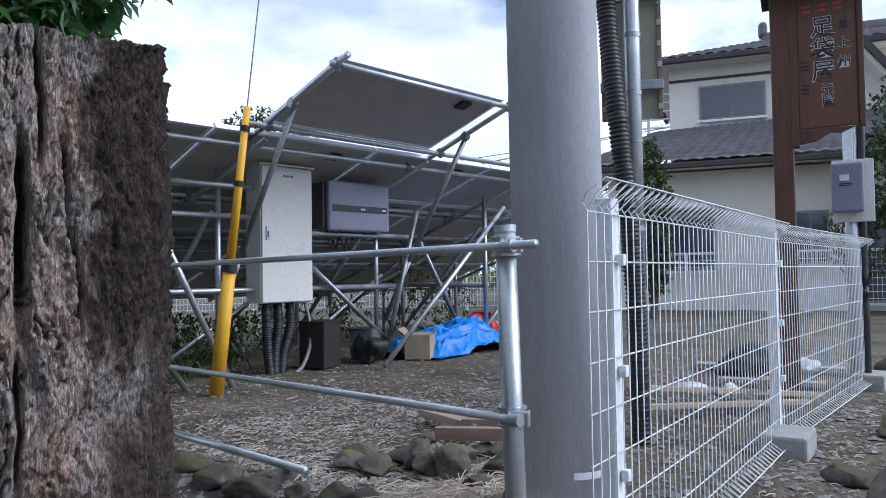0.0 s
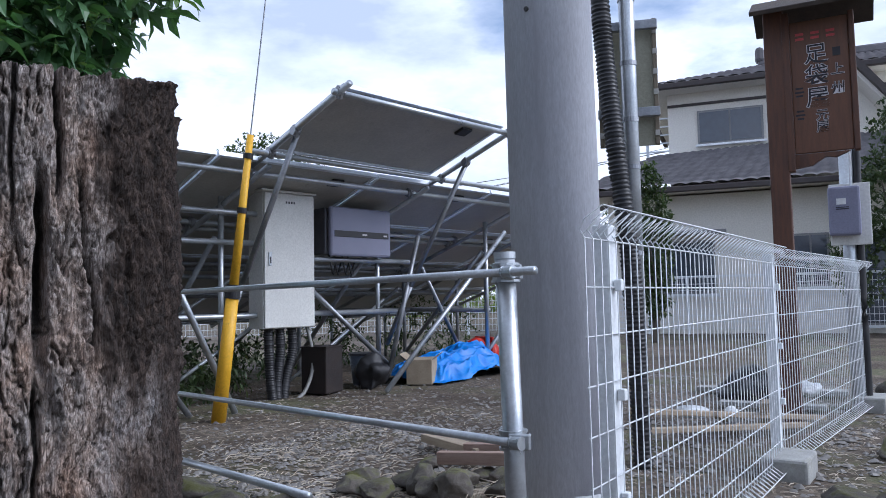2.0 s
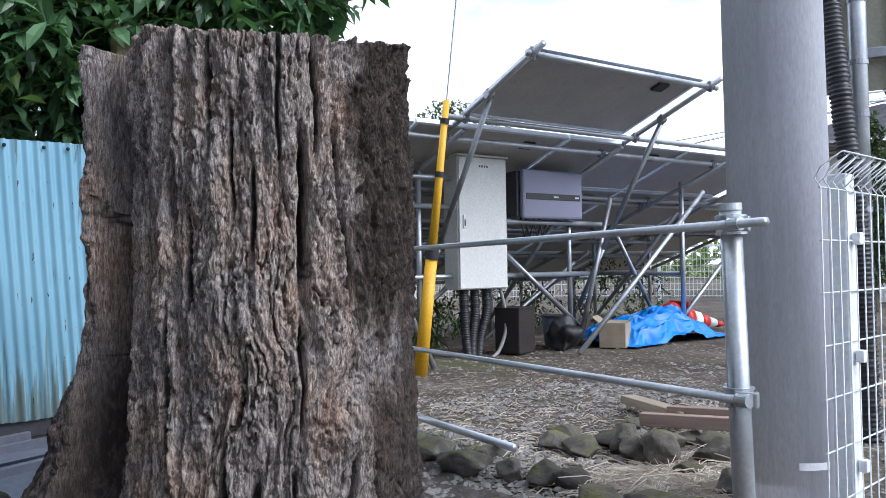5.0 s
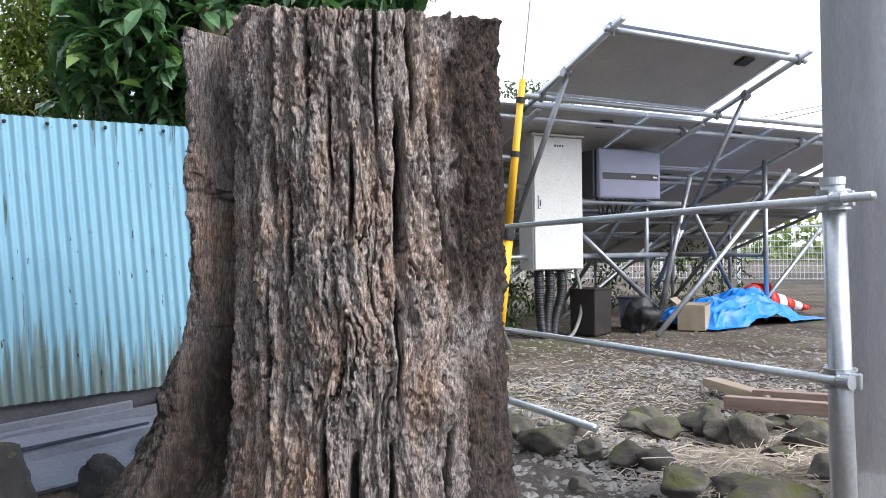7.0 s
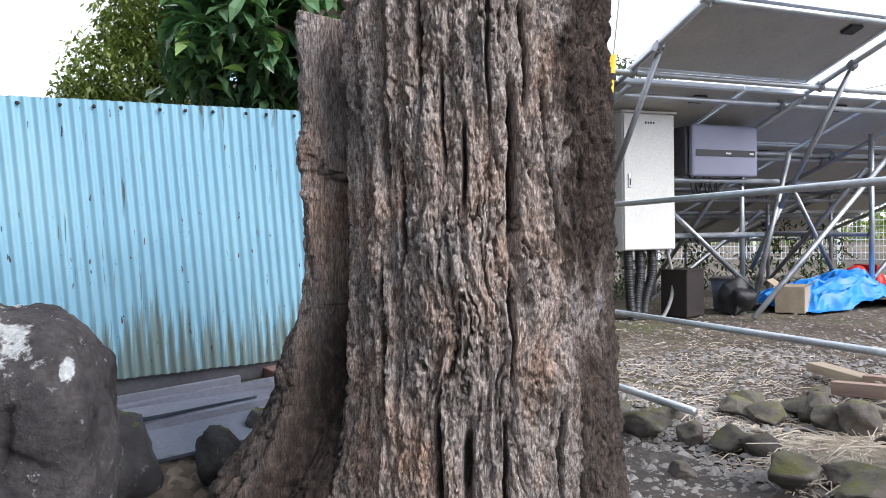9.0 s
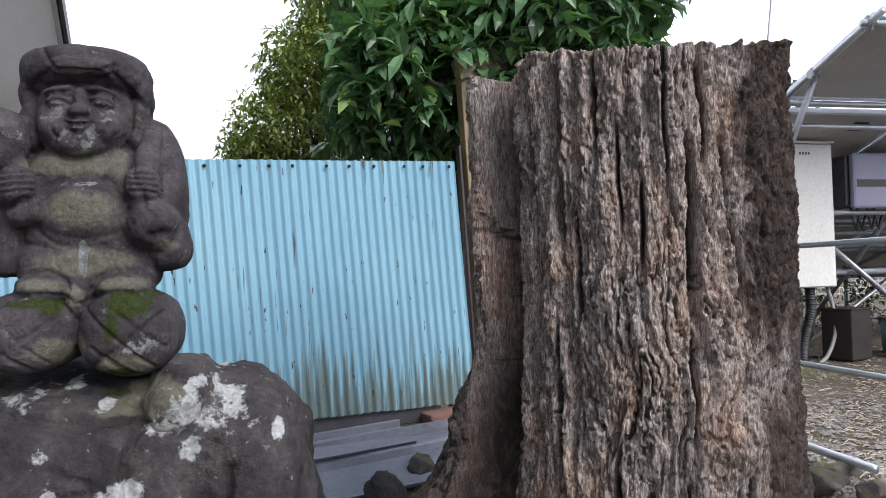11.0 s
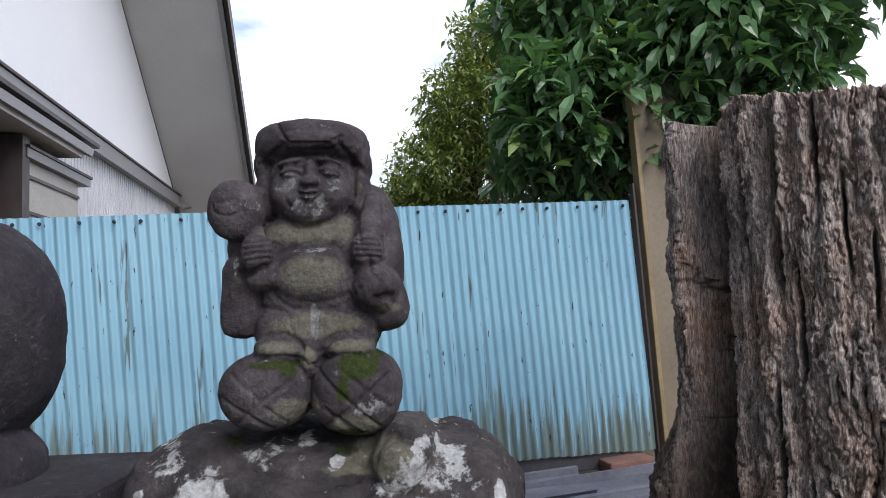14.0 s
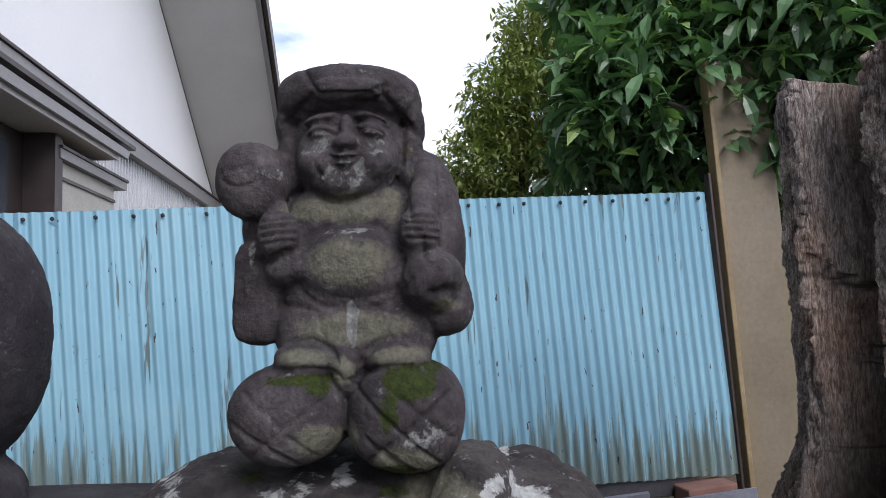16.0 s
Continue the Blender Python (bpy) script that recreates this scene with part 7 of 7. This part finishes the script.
tree("laurel_tree", "glossy dark green laurel tree hanging over the fence end", (-2.55, 1.15, 0), (-2.5, 1.1, 1.2), 0.05,
     [(-2.2, 1.3, 1.7), (-2.6, 0.6, 1.7), (-2.4, 0.9, 2.2), (-2.9, 0.9, 2.1), (-2.3, 0.5, 1.55)],
     [((-2.25, 1.05, 1.85), (0.28, 0.42, 0.35), 1.0), ((-2.4, 0.55, 1.62), (0.26, 0.4, 0.27), 0.9), ((-2.6, 0.75, 2.05), (0.4, 0.55, 0.4), 1.2), ((-2.3, 0.85, 1.5), (0.16, 0.22, 0.17), 0.35),
      ((-2.2, 1.25, 2.2), (0.3, 0.45, 0.35), 0.8), ((-2.7, 0.45, 2.2), (0.35, 0.33, 0.35), 0.6), ((-2.6, 0.42, 1.5), (0.25, 0.26, 0.25), 0.5)],
     1750, 0.115, 0.042, LAUREL_LEAF, 11)
tree("broadleaf_tree", "dense dark broadleaf tree behind the laurel", (-3.6, 0.9, 0), (-3.55, 0.9, 1.3), 0.07,
     [(-3.4, 0.3, 2.2), (-3.7, 0.9, 2.4), (-3.3, 0.8, 2.2)],
     [((-3.5, 0.72, 1.95), (0.4, 0.45, 0.65), 1.0), ((-3.5, 1.2, 2.3), (0.45, 0.6, 0.6), 1.0), ((-3.4, 1.5, 1.8), (0.4, 0.4, 0.6), 0.7), ((-3.6, 0.9, 1.3), (0.4, 0.6, 0.4), 0.7)],
     5200, 0.07, 0.026, DARK_LEAF, 12)
tree("light_tree", "yellow-green small-leaved tree behind the fence", (-4.7, 0.2, 0), (-4.65, 0.2, 1.4), 0.06,
     [(-4.6, -0.1, 2.2), (-4.7, 0.3, 2.6), (-4.5, 0.2, 2.2)],
     [((-4.6, 0.1, 1.7), (0.45, 0.5, 0.4), 1.0), ((-4.6, 0.25, 2.15), (0.4, 0.42, 0.4), 1.0), ((-4.6, 0.5, 2.6), (0.35, 0.42, 0.35), 0.7), ((-4.55, -0.1, 1.5), (0.3, 0.3, 0.25), 0.5)],
     9000, 0.06, 0.019, LIGHT_LEAF, 13, -0.1)
# weeds under the panels, shrubs by the far fence and the houses
for k, (x, y, sx, sy, sz, n) in enumerate(((-5.6, 3.3, 0.5, 0.8, 0.35, 1500), (-6.6, 4.3, 0.6, 0.8, 0.3, 1200), (-7.6, 6.5, 0.5, 1.2, 0.45, 1400), (-7.5, 8.6, 0.5, 1.0, 0.55, 1500), (-5.3, 2.4, 0.5, 0.6, 0.4, 1200))):
    s = thing("shrub", "low dark green weeds growing under the solar panels", "weeds", "weeds")
    crown(30 + k, [((x, y, sz * 0.6), (sx, sy, sz), 1.0)], n, 0.09, 0.03, HEDGE_LEAF, s, droop=0.0)
for k, (base, top, clumps, n, lab) in enumerate((
        ((-5.9, 12.8, 0), (-5.9, 12.8, 1.2), [((-5.9, 12.8, 1.75), (0.36, 0.36, 1.5), 1.0)], 5000, "tall clipped dark green conifer by the house"),
        ((-2.6, 15.6, 0), (-2.6, 15.6, 1.5), [((-2.6, 15.6, 2.5), (0.8, 0.8, 1.0), 0.7), ((-2.2, 15.5, 3.6), (0.7, 0.7, 0.9), 0.5), ((-3.0, 15.4, 1.4), (0.7, 0.7, 0.8), 0.4)], 6000, "loose green garden tree before the house"),
        ((-1.3, 16.5, 0), (-1.3, 16.5, 1.5), [((-1.3, 16.5, 1.9), (0.55, 0.5, 0.8), 1.0), ((-1.5, 16.4, 2.6), (0.35, 0.35, 0.4), 0.3)], 1500, "loose green garden tree by the outbuilding"),
        ((-12.5, 9.3, 0), (-12.5, 9.3, 2.5), [((-12.5, 9.3, 3.7), (0.9, 1.2, 0.6), 1.0), ((-12.3, 8.4, 3.5), (0.6, 0.7, 0.4), 0.5)], 2600, "thin distant tree behind the solar panels"),
        ((-11.5, 22.0, 0), (-11.5, 22.0, 2.0), [((-11.5, 22.0, 3.2), (0.8, 0.9, 0.9), 1.0)], 2500, "distant green tree behind the array"))):
    t = thing("garden_tree", lab, "tree", "garden trees")
    bm = bmesh.new()
    hose(bm, [base, Vector(base).lerp(Vector(top), 0.5) + Vector((0.03, 0, 0)), top], 0.07, 8)
    part("trunk", bm, BARK, t, "", True)
    limbs(t, top, [Vector(c[0]) + Vector((0.2 * (i - 1), 0.1, 0.3)) for i, c in enumerate(clumps)], 0.04)
    crown(50 + k, clumps, n, 0.1, 0.045, HEDGE_LEAF, t, droop=0.0)

# overhead wires
for a, b in (((-12, 14, 3.4), (2, 30, 8.2)), ((-30, 30, 6.2), (30, 26, 9.0)), ((-14, 11, 3.0), (-6, 40, 9.5)), ((-2.0, 14, 5.3), (14, 20, 7.0))):
    bm = bmesh.new()
    m = (Vector(a) + Vector(b)) / 2 - Vector((0, 0, 0.25))
    hose(bm, [a, m, b], 0.009, 5)
    tagged(part("overhead_wire", bm, BLACK), "thin black overhead wire against the sky", "wire", "overhead wires")

# distant hedge and woods beyond the far fence
wood = thing("far_hedge", "pale green hedge and woods in the distance", "hedge", kind="stuff")
rnd = random.Random(77)
spots = []
for k in range(70):
    a = radians(95 + 80 * k / 69)
    d = rnd.uniform(38, 52)
    s = rnd.uniform(0.7, 1.5)
    spots.append(((d * math.cos(a), d * math.sin(a), s * 0.8), (2.2, 2.2, s), 1.0))
crown(78, spots, 150, 0.5, 0.3, LIGHT_LEAF, wood, twig=0.5, droop=0.0)
